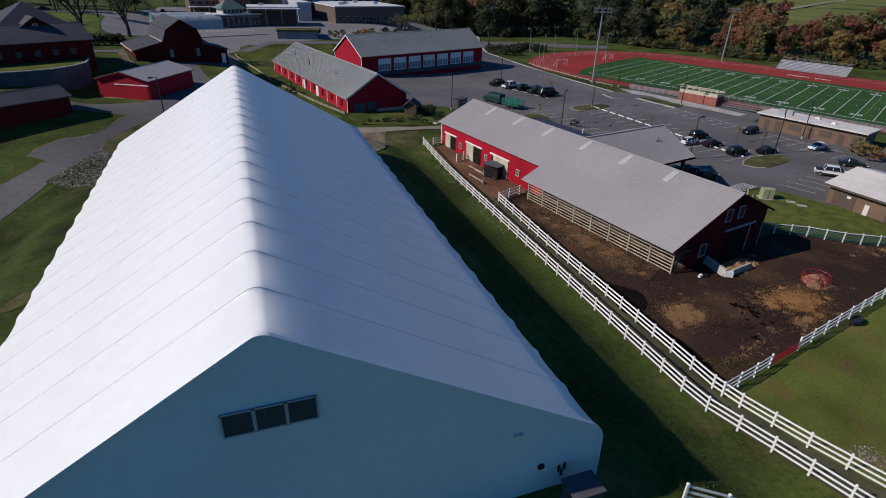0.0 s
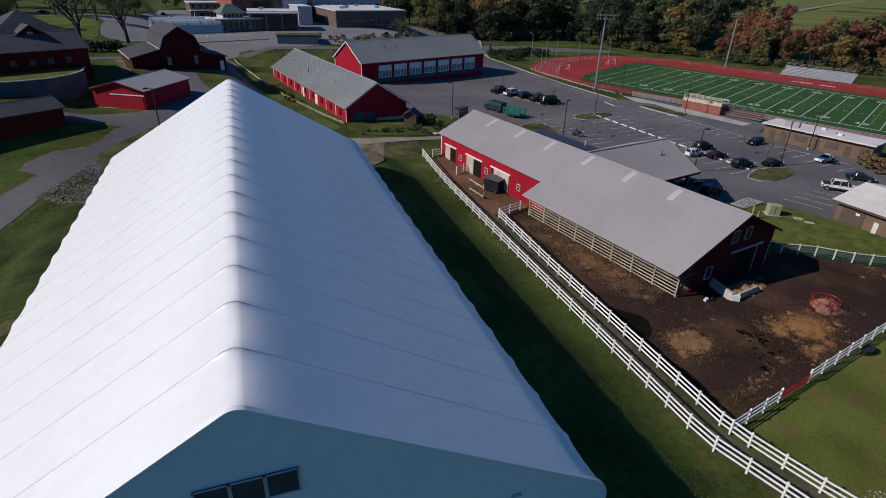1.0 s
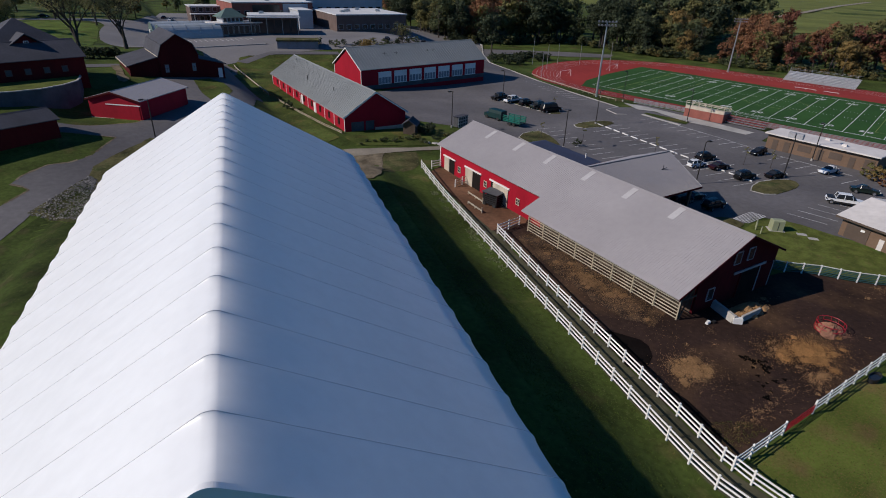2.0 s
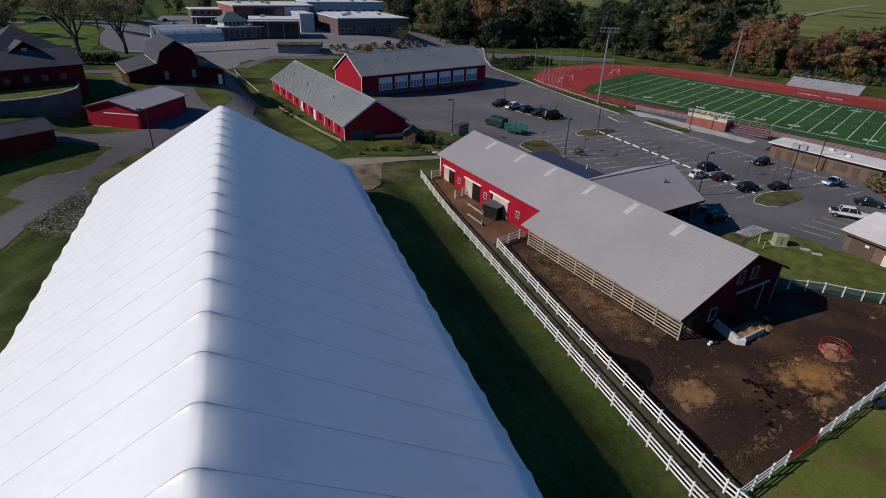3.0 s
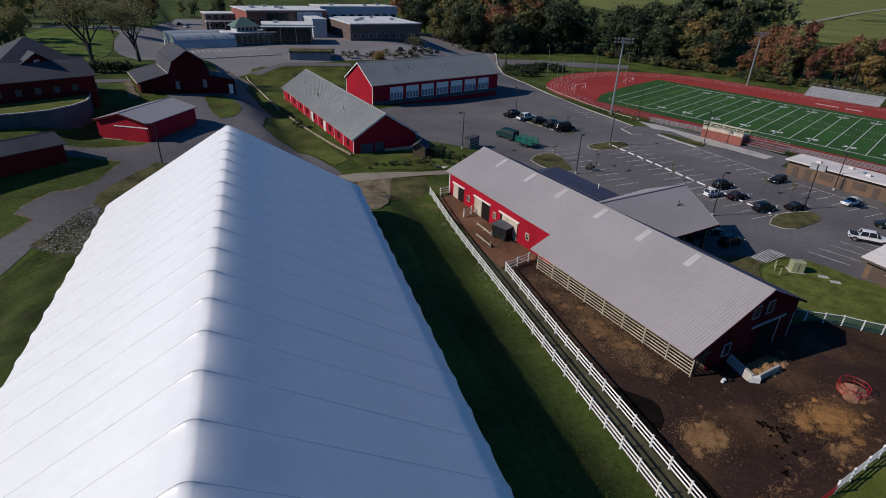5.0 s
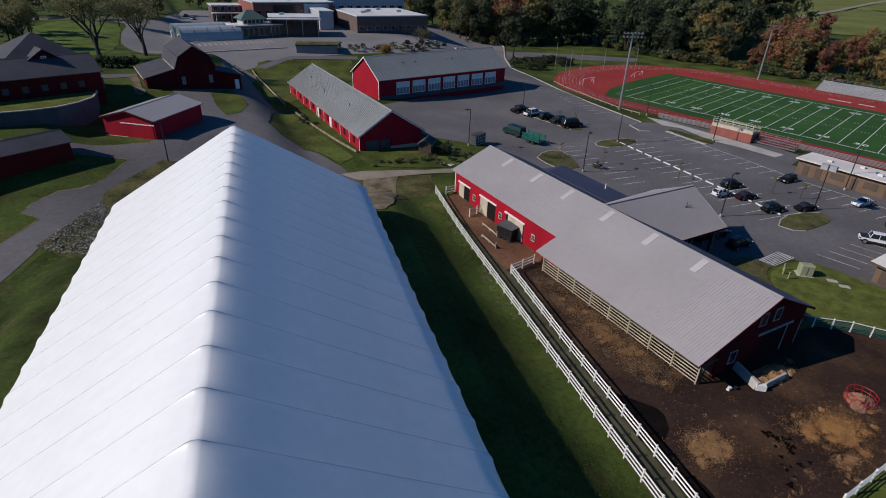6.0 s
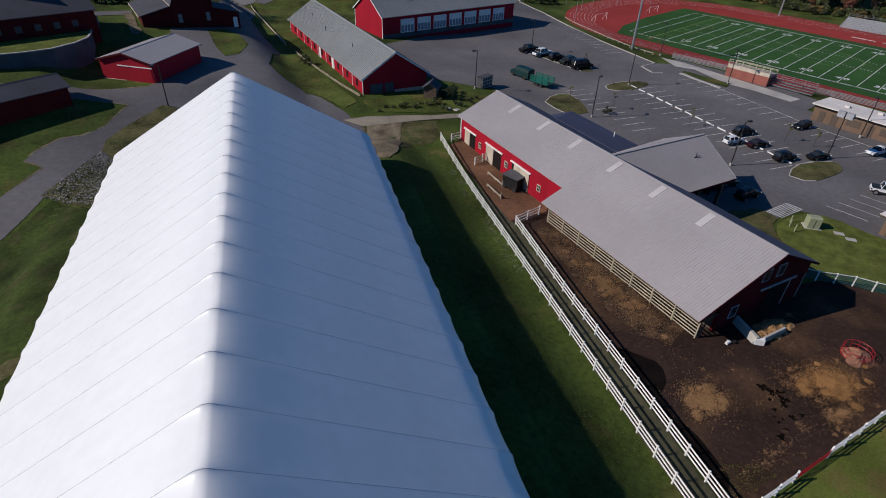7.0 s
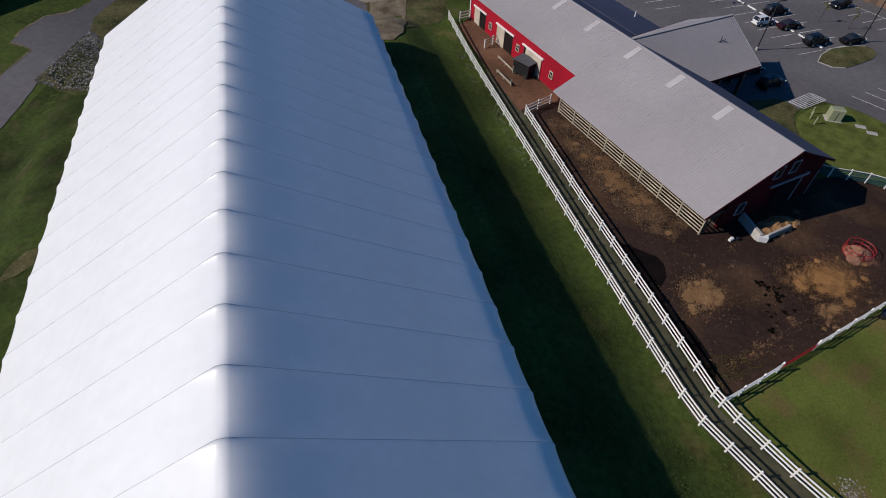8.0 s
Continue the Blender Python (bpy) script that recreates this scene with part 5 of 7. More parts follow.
Mesh().bar((1.3, 0.5, 0.3), (2.6, 0, 0.2), 0.07, 0.07).bar((1.3, -0.5, 0.3), (2.6, 0, 0.2), 0.07, 0.07).part("drawbar", M_BLACK, wagon)
cradle = thing("hay_rack", at(32.7, 55.4, 0), "weathered timber rails of an open hay rack", "rack")
inv = cradle.matrix_basis.inverted()
for (xa, ya), (xb, yb) in (((32.9, 59.2), (33.6, 55.2)), ((31.5, 55.7), (32.1, 51.9))):
    for h in (0.42,):
        Mesh().bar(inv @ Vector((xa, ya, gz(xa, ya) + h)), inv @ Vector((xb, yb, gz(xb, yb) + h)), 0.14, 0.18).part("rail", M_PALERAIL, cradle)
    for f in (0.0, 0.5, 1.0):
        px, py = xa + (xb - xa) * f, ya + (yb - ya) * f
        Mesh().box(-0.07, 0.07, -0.07, 0.07, 0, 1.0 if f == 1.0 else 0.5, inv @ pose(px, py, gz(px, py))).part("post", M_WOOD, cradle)
ub = thing("utility_box", at(69.2, 35.9, -30), "pale green electrical transformer box on a pad", "utility box")
Mesh().box(-1.0, 1.0, -0.8, 0.8, 0, 0.12).part("pad", M_CONCRETE, ub)
Mesh().prism([(-0.7, 0.12), (0.7, 0.12), (0.7, 1.45), (-0.55, 1.7), (-0.7, 1.55)], -0.72, 0.72).part("cabinet", M_BOXGREEN, ub)
Mesh().box(-0.02, 0.02, -0.73, -0.69, 0.2, 1.35).part("door_gap", M_BLACK, ub)
for x, y in ((71.4, 33.6), (71.7, 32.1)):
    pd = thing("utility_pad", at(x, y, -35), "pale concrete utility cover in the grass", "cover")
    Mesh().box(-0.6, 0.6, -0.36, 0.36, -0.05, 0.12).part("slab", M_CONCRETE, pd)
for x, y in ((66.4, 36.6), (67.3, 37.4), (66.0, 35.4)):
    bo = thing("bollard", at(x, y), "pale steel bollard beside the transformer", "bollard", "bollards")
    Mesh().tube((0, 0, 0), (0, 0, 1.1), 0.09, n=10).part("post", M_BOXGREEN, bo)

# riprap by the road
def stone(m, rnd, x, y, r):
    """One angular stone lying on the ground, added to mesh m."""
    c = Matrix.Translation((x, y, gz(x, y) + r * 0.3)) @ Euler((rnd.random() * 6, rnd.random() * 6, rnd.random() * 6)).to_matrix().to_4x4()
    p = [(r * rnd.uniform(0.7, 1.2) * i, r * rnd.uniform(0.7, 1.2) * j, r * rnd.uniform(0.6, 1) * k) for i in (-1, 1) for j in (-1, 1) for k in (-1, 1)]
    m.add(p, [(0, 1, 3, 2), (4, 6, 7, 5), (0, 4, 5, 1), (2, 3, 7, 6), (0, 2, 6, 4), (1, 5, 7, 3)], c)


rnd, rocks = random.Random(8), Mesh()
for _ in range(2600):
    t, s = rnd.random(), rnd.random()
    a, b = Vector((-24.0, 59.6)).lerp(Vector((-18.9, 69.2)), s), Vector((-16.2, 55.0)).lerp(Vector((-16.2, 66.5)), s)
    x, y = a.lerp(b, t * (1.0 if s < 0.55 else 1.0 - 1.6 * (s - 0.55)))
    stone(rocks, rnd, x + rnd.gauss(0, 0.12), y, rnd.uniform(0.035, 0.10))
grit = Mesh()
for _ in range(190):
    stone(grit, rnd, rnd.gauss(36.4, 0.55), rnd.gauss(-2.4, 0.5), rnd.uniform(0.025, 0.06))
tagged(grit.part("gravel", M_STONE), "scattered grey gravel in the pasture grass", "gravel", kind="stuff")
tagged(rocks.part("riprap", M_STONE), "grey riprap stones beside the road", "stones", kind="stuff")
drape("riprap_bed", [(-24, 59.8), (-21.4, 64.6), (-19.0, 69.2), (-18.0, 68.2), (-16.3, 62), (-16.3, 55.2), (-18.9, 55.6), (-22.4, 59)], M_BED, "weedy ground under the riprap", 0.05, category="gravel")

# ---- parking lot ----
stops = Mesh().box(-0.95, 0.95, -0.1, 0.1, 0, 0.16).mesh("wheel_stop", M_WHITE)
A, B = Vector((78.4, 92.0)), Vector((82.2, 51.2))
D = (B - A).normalized()
ang = math.degrees(math.atan2(D.y, D.x))
for k in range(15):
    p = A + D * (k * 2.78)
    ob = new("wheel_stop", stops)
    ob.matrix_basis = at(p.x, p.y, ang, 0.05)
    tagged(ob, "white concrete wheel stop on asphalt", "wheel stop", "wheel stops")
N = Vector((-D.y, D.x))
bays = Mesh()
for k in range(16):
    p = A + D * (k * 2.78 - 1.39)
    strip(bays, p - N * 5.2, p - N * 0.3, 0.13, 0.07, 9)
    strip(bays, p + N * 0.3, p + N * 5.2, 0.13, 0.07, 9)
for k in range(18):
    p = Vector((96.4, 95)) + Vector((0.12, -0.993)) * (k * 2.78)
    strip(bays, p - Vector((0.993, 0.12)) * 5.2, p - Vector((0.993, 0.12)) * 0.1, 0.13, 0.07, 9)
    p = Vector((62.0, 92)) + D * (k * 2.78)
    if k < 9:
        strip(bays, p, p + N * 5.0, 0.13, 0.07, 9)
for k in range(14):
    p = Vector((91.9, 118)) + Vector((0.0, 1.0)) * (k * 2.78)
    strip(bays, p - Vector((5.4, 0)), p - Vector((0.5, 0)), 0.13, 0.07, 9)
for k in range(7):
    p = Vector((76.0, 39.9)) + Vector((0.985, 0.17)) * (k * 2.65)
    strip(bays, p, p + Vector((0.41, -0.91)) * 5.2, 0.13, 0.07, 9)
for k in range(8):
    f = k / 7
    strip(bays, (66.4 + 0.8 * f, 40.5 - 1.8 * f), (70.9 + 0.9 * f, 41.8 - 1.9 * f), 0.14, 0.07, 9)
strip(bays, (66.4, 40.5), (67.2, 38.7), 0.14, 0.075)
strip(bays, (70.9, 41.8), (71.8, 39.9), 0.14, 0.075)
EDGE = [(96.0, 99), (96.8, 86.3), (98.4, 75.2), (99.2, 64.9), (101.5, 56.2), (102.9, 49.8)]
for a, b in zip(EDGE, EDGE[1:]):
    strip(bays, a, b, 0.2, 0.07)
tagged(bays.part("parking_lines", M_WORN), "faded white parking lines on asphalt", "marking", kind="stuff")
kerbs = Mesh()
KERB = [(92.2, 188), (94.4, 172), (92.5, 148.8), (92.1, 128.8), (93.4, 116.2), (94.2, 107.5), (89.2, 105.6), (88.8, 100.6), (91.2, 99.8)]
for a, b in zip(KERB, KERB[1:]):
    kerbs.bar((*a, gz(*a) + 0.08), (*b, gz(*b) + 0.08), 0.22, 0.2)
for a, b in (((97.4, 87.8), (96.2, 93)), ((96.2, 93), (95.2, 99))):
    kerbs.bar((*a, gz(*a) + 0.08), (*b, gz(*b) + 0.08), 0.7, 0.16)
kerbs.part("lot_kerb", M_CONCRETE)
tagged(bpy.data.objects["lot_kerb"], "pale concrete kerb along the parking lot", "kerb", kind="structure")
drape("field_walk", [(99.4, 109), (101.8, 96), (103.6, 84), (105.0, 72), (113, 76), (111, 92), (106.5, 100), (102.2, 110)], M_ASPHALT,
      "dark asphalt apron behind the bleachers", 0.08, category="pavement")
drape("lot_verge", [(96.2, 99.6), (97.4, 100.4), (100.2, 94), (101.8, 89.9), (98.9, 87.8), (97.2, 93)], M_GRASS, "narrow grass verge beside the lot", 0.12, wobble=0.1, category="grass", seed=34)
drape("pale_walk", [(98.8, 112), (102, 106), (105, 95), (107.5, 86), (109.5, 78), (106, 77), (103.5, 84.5), (100.8, 90.2), (100.6, 101), (97.6, 104)], M_CONCRETE, "pale concrete walkway strip beside the lot", 0.12, category="pavement", seed=31)


def car(x, y, rz, paint, label, kind="sedan", dz=0.05, group="parked cars"):
    L, W = {"sedan": (4.45, 1.76), "suv": (4.55, 1.84), "pickup": (5.7, 2.0), "hatch": (4.1, 1.72), "van": (5.6, 2.1)}[kind]
    c = thing("pickup_truck" if kind == "pickup" else "car", at(x, y, rz, dz) @ Matrix.Scale(1.0 if group == "cars in the far row" else 0.93, 4), label, "pickup" if kind == "pickup" else "car", group)
    h = L / 2
    if kind == "sedan":
        side = [(-h, 0.45), (-h + 0.05, 0.85), (-h + 0.9, 0.95), (h - 1.35, 0.95), (h - 0.1, 0.75), (h, 0.45), (h - 0.05, 0.28), (-h + 0.05, 0.28)]
        cab = [(-h + 0.75, 0.94), (-h + 1.45, 1.42), (h - 2.1, 1.45), (h - 1.25, 0.94)]
    elif kind == "hatch":
        side = [(-h, 0.45), (-h, 0.95), (h - 1.2, 0.98), (h - 0.1, 0.78), (h, 0.45), (h - 0.05, 0.28), (-h + 0.05, 0.28)]
        cab = [(-h + 0.05, 0.95), (-h + 0.35, 1.48), (h - 1.95, 1.5), (h - 1.1, 0.97)]
    elif kind == "van":
        side = [(-h, 0.5), (-h, 1.2), (h - 1.1, 1.22), (h - 0.08, 1.0), (h, 0.5), (h - 0.05, 0.35), (-h + 0.05, 0.35)]
        cab = [(-h + 0.03, 1.2), (-h + 0.2, 2.15), (h - 1.7, 2.2), (h - 0.95, 1.21)]
    elif kind == "suv":
        side = [(-h, 0.5), (-h, 1.05), (h - 1.3, 1.08), (h - 0.08, 0.9), (h, 0.5), (h - 0.05, 0.32), (-h + 0.05, 0.32)]
        cab = [(-h + 0.04, 1.04), (-h + 0.35, 1.7), (h - 2.0, 1.74), (h - 1.2, 1.06)]
    else:
        side = [(-h, 0.6), (-h, 1.1), (h - 1.5, 1.12), (h - 0.08, 1.0), (h, 0.6), (h - 0.05, 0.42), (-h + 0.05, 0.42)]
        cab = [(-1.5, 1.1), (-1.35, 1.8), (h - 2.2, 1.84), (h - 1.35, 1.1)]

    def slab(outline, w0, w1, zmid):
        n = len(outline)
        m = Mesh()
        for y in (-w1, w1):
            for px, pz in outline:
                w = w1 if pz <= zmid else w0
                ends = max(0.0, abs(px) / h - 0.8)
                m.v.append((px, math.copysign(w - ends * 0.9, y), pz))
        m.f = [tuple(range(n)), tuple(range(2 * n - 1, n - 1, -1))] + [(i, i + n, (i + 1) % n + n, (i + 1) % n) for i in range(n)]
        return m

    body = slab(side, W / 2 - 0.06, W / 2, 0.7).part("body", paint, c)
    bv = body.modifiers.new("edge", "BEVEL")
    bv.width, bv.segments = 0.22, 4
    top = slab(cab, W / 2 - 0.26, W / 2 - 0.08, 1.2).part("cabin_glass", M_GLASS, c, "dark tinted glazing")
    bv = top.modifiers.new("edge", "BEVEL")
    bv.width, bv.segments = 0.16, 3
    zt = max(p[1] for p in cab)
    xs = sorted(p[0] for p in cab)
    Mesh().prism([(-W / 2 + 0.33, zt - 0.06), (-W / 2 + 0.45, zt + 0.02), (0, zt + 0.04), (W / 2 - 0.45, zt + 0.02), (W / 2 - 0.33, zt - 0.06)], xs[1] + 0.08, xs[2] - 0.08).part("roof", paint, c)
    for s in (-1, 1):
        for px in (xs[1] + 0.02, (xs[1] + xs[2]) / 2, xs[2] - 0.02):
            Mesh().bar((px, s * (W / 2 - 0.26), zt - 0.01), (px + (0.0 if px == (xs[1] + xs[2]) / 2 else (px - (xs[1] + xs[2]) / 2) * 0.25), s * (W / 2 - 0.07), cab[0][1]), 0.07, 0.05).part("pillar", paint, c)
        Mesh().box(h - 0.14, h + 0.01, s * (W / 2 - 0.22) - 0.17, s * (W / 2 - 0.22) + 0.17, side[0][1] + 0.14, side[0][1] + 0.28).part("headlight", M_LAMP, c)
        Mesh().box(-h - 0.01, -h + 0.1, s * (W / 2 - 0.22) - 0.17, s * (W / 2 - 0.22) + 0.17, side[0][1] + 0.2, side[0][1] + 0.36).part("tail_light", M_CARRED, c)
        for px in (-h + 0.85, h - 0.9):
            r = 0.4 if kind == "pickup" else 0.34
            ty = Mesh().tube((px, s * (W / 2 - 0.2), r), (px, s * (W / 2 + 0.02), r), r, n=16).part("wheel", M_TYRE, c, "black rubber tyre")
            Mesh().tube((px, s * (W / 2 + 0.0), r), (px, s * (W / 2 + 0.035), r), r * 0.6, n=12).part("rim", M_RIM, ty)
    if kind == "pickup":
        Mesh().box(-h + 0.1, -1.6, -W / 2 + 0.12, W / 2 - 0.12, 1.08, 1.135).part("bed_floor", M_BLACK, c, "dark truck bed")
        for s in (-1, 1):
            Mesh().box(-h + 0.1, h - 0.1, s * W / 2 - 0.02, s * W / 2 + 0.02, 0.4, 0.66).part("lower_trim", M_BLACK, c, "dark lower body trim")
    return c


car(83.1, 64.4, 5, M_CARBLACK, "black sport utility car parked on asphalt", "suv")
car(78.4, 61.4, 5, M_CARWHITE, "small white car parked on asphalt", "hatch")
car(81.6, 59.4, 5, M_CARRED, "dark maroon car parked on asphalt", "sedan")
car(81.9, 53.8, 5, M_CARBLACK, "black sport utility car parked on asphalt", "suv")
car(88.0, 53.0, 5, M_CARBLACK, "black sedan parked beside a grass island", "sedan")
car(96.3, 64.6, 188, M_CARBLACK, "black car parked on asphalt", "hatch")
car(99.9, 52.3, 185, M_CARWHITE, "white sedan parked on asphalt", "sedan")
car(88.0, 40.2, -46, M_CARWHITE, "white pickup truck with a dark lower body", "pickup")
car(96.2, 43.0, -46, M_CARGREEN, "dark green sedan parked beside bushes", "sedan")
car(66.5, 44.6, 12, M_CARBLACK, "black car in the canopy's shade", "suv")
car(63.0, 47.6, 12, M_CARBLACK, "black car under the canopy roof", "suv")
car(66.0, 48.2, 12, M_CARGREEN, "dark green car under the canopy roof", "sedan")
for k, (x, y) in enumerate(((67.2, 122.5), (69.0, 118.6), (70.9, 114.6), (72.6, 110.8))):
    car(x, y, 20, (M_CARBLACK, M_CARWHITE, M_CARBLACK, M_CARGREEN)[k], ("black", "white", "black", "dark green")[k] + " car parked in a row", ("pickup", "pickup", "suv", "pickup")[k], group="cars in the far row")
car(73.6, 106.6, 8, M_CARBLACK, "dark van parked beside a young tree", "van", group="cars in the far row")
tr = thing("teal_trailer", at(58.6, 96.4, 118), "teal flatbed trailer with railings", "trailer")
Mesh().box(-2.4, 2.4, -1.1, 1.1, 0.65, 0.85).part("bed", M_TEALDARK, tr)
for s in (-1, 1):
    for h in (1.0, 1.35, 1.7, 2.05):
        Mesh().box(-2.4, 2.4, s * 1.1 - 0.05, s * 1.1 + 0.05, h - 0.11, h + 0.11).part("side_board", M_TEAL, tr)
    for x in (-2.3, -0.8, 0.8, 2.3):
        Mesh().box(x - 0.05, x + 0.05, s * 1.1 - 0.06, s * 1.1 + 0.06, 0.6, 2.2).part("stake", M_TEALDARK, tr)
    for x in (-0.6, 0.5):
        Mesh().tube((x, s * 0.9, 0.38), (x, s * 1.15, 0.38), 0.38, n=14).part("wheel", M_TYRE, tr)
tk = thing("teal_truck", at(56.8, 102.6, 112), "dark teal farm truck beside the trailer", "truck")
Mesh().prism([(-1.0, 0.5), (1.0, 0.5), (1.0, 1.6), (0.85, 2.3), (-0.85, 2.3), (-1.0, 1.6)], -2.6, 1.4).part("body", M_TEALDARK, tk)
Mesh().prism([(-0.95, 0.5), (0.95, 0.5), (0.95, 1.25), (-0.95, 1.25)], 1.4, 2.8).part("hood", M_TEALDARK, tk)
Mesh().box(1.3, 1.45, -0.8, 0.8, 1.35, 2.1).part("windscreen", M_GLASS, tk)
for s in (-1, 1):
    for x in (-1.6, 1.9):
        Mesh().tube((x, s * 0.8, 0.4), (x, s * 1.05, 0.4), 0.4, n=14).part("wheel", M_TYRE, tk)
cage = thing("slatted_crate", at(45.6, 96.0, 32), "tall weathered grey slatted crate at the lot edge", "crate")
Mesh().box(-1.6, 1.6, -0.55, 0.75, 0.15, 2.2).part("box", M_DARKCONC, cage)
for z in (0.15, 0.85, 1.5, 2.2):
    Mesh().box(-1.68, 1.68, -0.66, -0.56, z - 0.09, z + 0.09).part("rail", M_STEEL, cage)
for x in (-1.6, -0.8, 0.0, 0.8, 1.6):
    Mesh().box(x - 0.07, x + 0.07, -0.64, -0.57, 0, 2.25).part("post", M_STEEL, cage)
Mesh().box(-1.75, 1.75, -0.75, 0.85, 2.26, 2.34).part("lid", M_SLATE, cage)


# ---- lamp posts ----
def lot_lamp(x, y, h, rz, label, heads=1):
    l = thing("street_lamp", at(x, y, rz), label, "lamp post", "lot lamps")
    if heads:
        Mesh().tube((0, 0, 0), (0, 0, 0.5), 0.2, n=12).part("base", M_CONCRETE, l)
    Mesh().tube((0, 0, -0.1), (0, 0, h), 0.10, 0.075, n=10).part("pole", M_POLE, l)
    Mesh().bar((0, 0, h - 0.1), (0.9, 0, h), 0.07, 0.07).part("arm", M_POLE, l)
    Mesh().box(0.55, 1.25, -0.22, 0.22, h - 0.1, h + 0.10).part("head", M_POLE, l)
    if heads == 2:
        for y0, y1 in ((-1.15, -0.1), (0.1, 1.15)):
            Mesh().box(-0.35, 0.35, y0, y1, h - 0.45, h + 0.45).part("flood_head", M_DIMWHITE, l, "boxy pale floodlight")


for x, y, h, rz in ((60.2, 77.5, 7.4, 40), (43.1, 94.9, 7.6, -160), (78.0, 93.4, 7.6, 20), (71.7, 54.0, 7.2, 10), (89.7, 52.8, 7.4, 20), (103.6, 58.7, 7.4, 200),
                    (100.0, 113.8, 8.0, 200), (101.2, 90.1, 7.6, 200), (-11.9, 82.6, 6.3, 190), (67.4, 121.6, 7.6, 100)):
    lot_lamp(x, y, h, rz, "dark bronze parking lot lamp on a tall pole", 0 if x < 0 else 2 if x == 89.7 else 1)


def flood_pole(x, y, h):
    p = thing("floodlight_mast", at(x, y, -20), "tall galvanised floodlight mast beside the field", "floodlight", "field floodlights")
    Mesh().tube((0, 0, 0), (0, 0, h), 0.32, 0.16, n=12).part("mast", M_STEEL, p)
    for z in (h - 0.2, h - 1.1):
        Mesh().box(-2.4, 2.4, -0.06, 0.06, z - 0.06, z + 0.06).part("crossarm", M_STEEL, p)
        for k in range(6):
            x0 = -2.3 + k * 0.92
            Mesh().tube((x0, -0.1, z + 0.25), (x0, -0.45, z + 0.1), 0.2, 0.27, n=10).part("floodlight", M_STEEL, p)


flood_pole(96.0, 120.6, 19.8)
flood_pole(184.4, 161.9, 19.5)
flood_pole(131, 52, 20)

# ---- field furniture ----


def bleachers(name, x, y, rz, n, L, label, deck, dark):
    b = thing(name, at(x, y, rz), label, "bleachers")
    for k in range(n):
        Mesh().box(-L / 2, L / 2, k * 0.75, k * 0.75 + 0.32, 0.72 + k * 0.4, 0.78 + k * 0.4).part("seat_plank", deck, b)
        Mesh().box(-L / 2, L / 2, k * 0.75 + 0.34, k * 0.75 + 0.74, 0.46 + k * 0.4, 0.50 + k * 0.4).part("foot_plank", deck, b)
        Mesh().box(-L / 2, L / 2, k * 0.75 + 0.33, k * 0.75 + 0.36, 0.3 + k * 0.4, 0.72 + k * 0.4).part("riser", dark, b)
    for k in range(int(L / 2.4) + 1):
        x0 = -L / 2 + k * 2.4
        m = Mesh().bar((x0, 0, 0.5), (x0, n * 0.75, 0.5 + n * 0.4), 0.08, 0.12).bar((x0, n * 0.75, 0), (x0, n * 0.75, 1.5 + n * 0.4), 0.07, 0.07)
        m.part("truss", M_STEEL, b)
    for h in (0.9, 1.3):
        Mesh().bar((-L / 2, n * 0.75, h + n * 0.4), (L / 2, n * 0.75, h + n * 0.4), 0.05, 0.05).part("back_rail", M_STEEL, b)
    return b


fr = math.degrees(math.atan2(FIELD_D.y, FIELD_D.x))
p = fld(2.2, 67.5)
bleachers("far_bleachers", p[0], p[1], fr, 7, 23, "pale grey aluminium bleachers before the woods", M_WHITEROOF, M_PANEL)
p = fld(-4.3, -30.0)
pb = thing("press_stand", at(p[0], p[1], fr), "brown bleacher stand with pale timber top rail", "stand")
Mesh().box(-4.8, 4.8, -2.2, 1.8, 0, 2.1).part("base", M_BRICK, pb, "red-brown brick base")
for h in (2.9, 3.1):
    Mesh().box(-4.8, 4.8, 1.7, 1.78, h, h + 0.08).part("field_rail", M_CREAM, pb)
for k in range(7):
    Mesh().box(-4.7 + k * 1.55 - 0.04, -4.7 + k * 1.55 + 0.04, 1.7, 1.78, 2.2, 3.2).part("field_rail_post", M_CREAM, pb)
Mesh().prism([(-2.2, 2.1), (1.8, 2.1), (1.8, 2.3), (-2.2, 2.9)], -4.8, 4.8).part("deck", M_CREAM, pb)
for k in range(7):
    Mesh().box(-4.7 + k * 1.55 - 0.05, -4.7 + k * 1.55 + 0.05, -2.2, -2.1, 2.7, 3.9).part("rail_post", M_CREAM, pb)
for h in (3.4, 3.85):
    Mesh().box(-4.8, 4.8, -2.2, -2.12, h, h + 0.1).part("top_rail", M_CREAM, pb)
p = fld(4.4, -31)
bleachers("maroon_bleachers", p[0], p[1], fr, 3, 10, "maroon aluminium bleachers with steel rails", M_TRACK, M_STEEL)
for u0, u1 in ((-2.2, 4.6), (6.6, 11.2)):
    pa, pb_ = fld(u0, 53.4), fld(u1, 53.4)
    be = thing("team_bench", at(pa[0], pa[1]), "long white bench beside the far track", "bench", "team benches")
    d_ = Vector((pb_[0] - pa[0], pb_[1] - pa[1], 0))
    Mesh().bar((0, 0, 0.45), d_ + Vector((0, 0, 0.45)), 0.35, 0.06).part("seat", M_WHITE, be)
    for f in (0.05, 0.5, 0.95):
        Mesh().bar(d_ * f, d_ * f + Vector((0, 0, 0.45)), 0.08, 0.08).part("leg", M_STEEL, be)
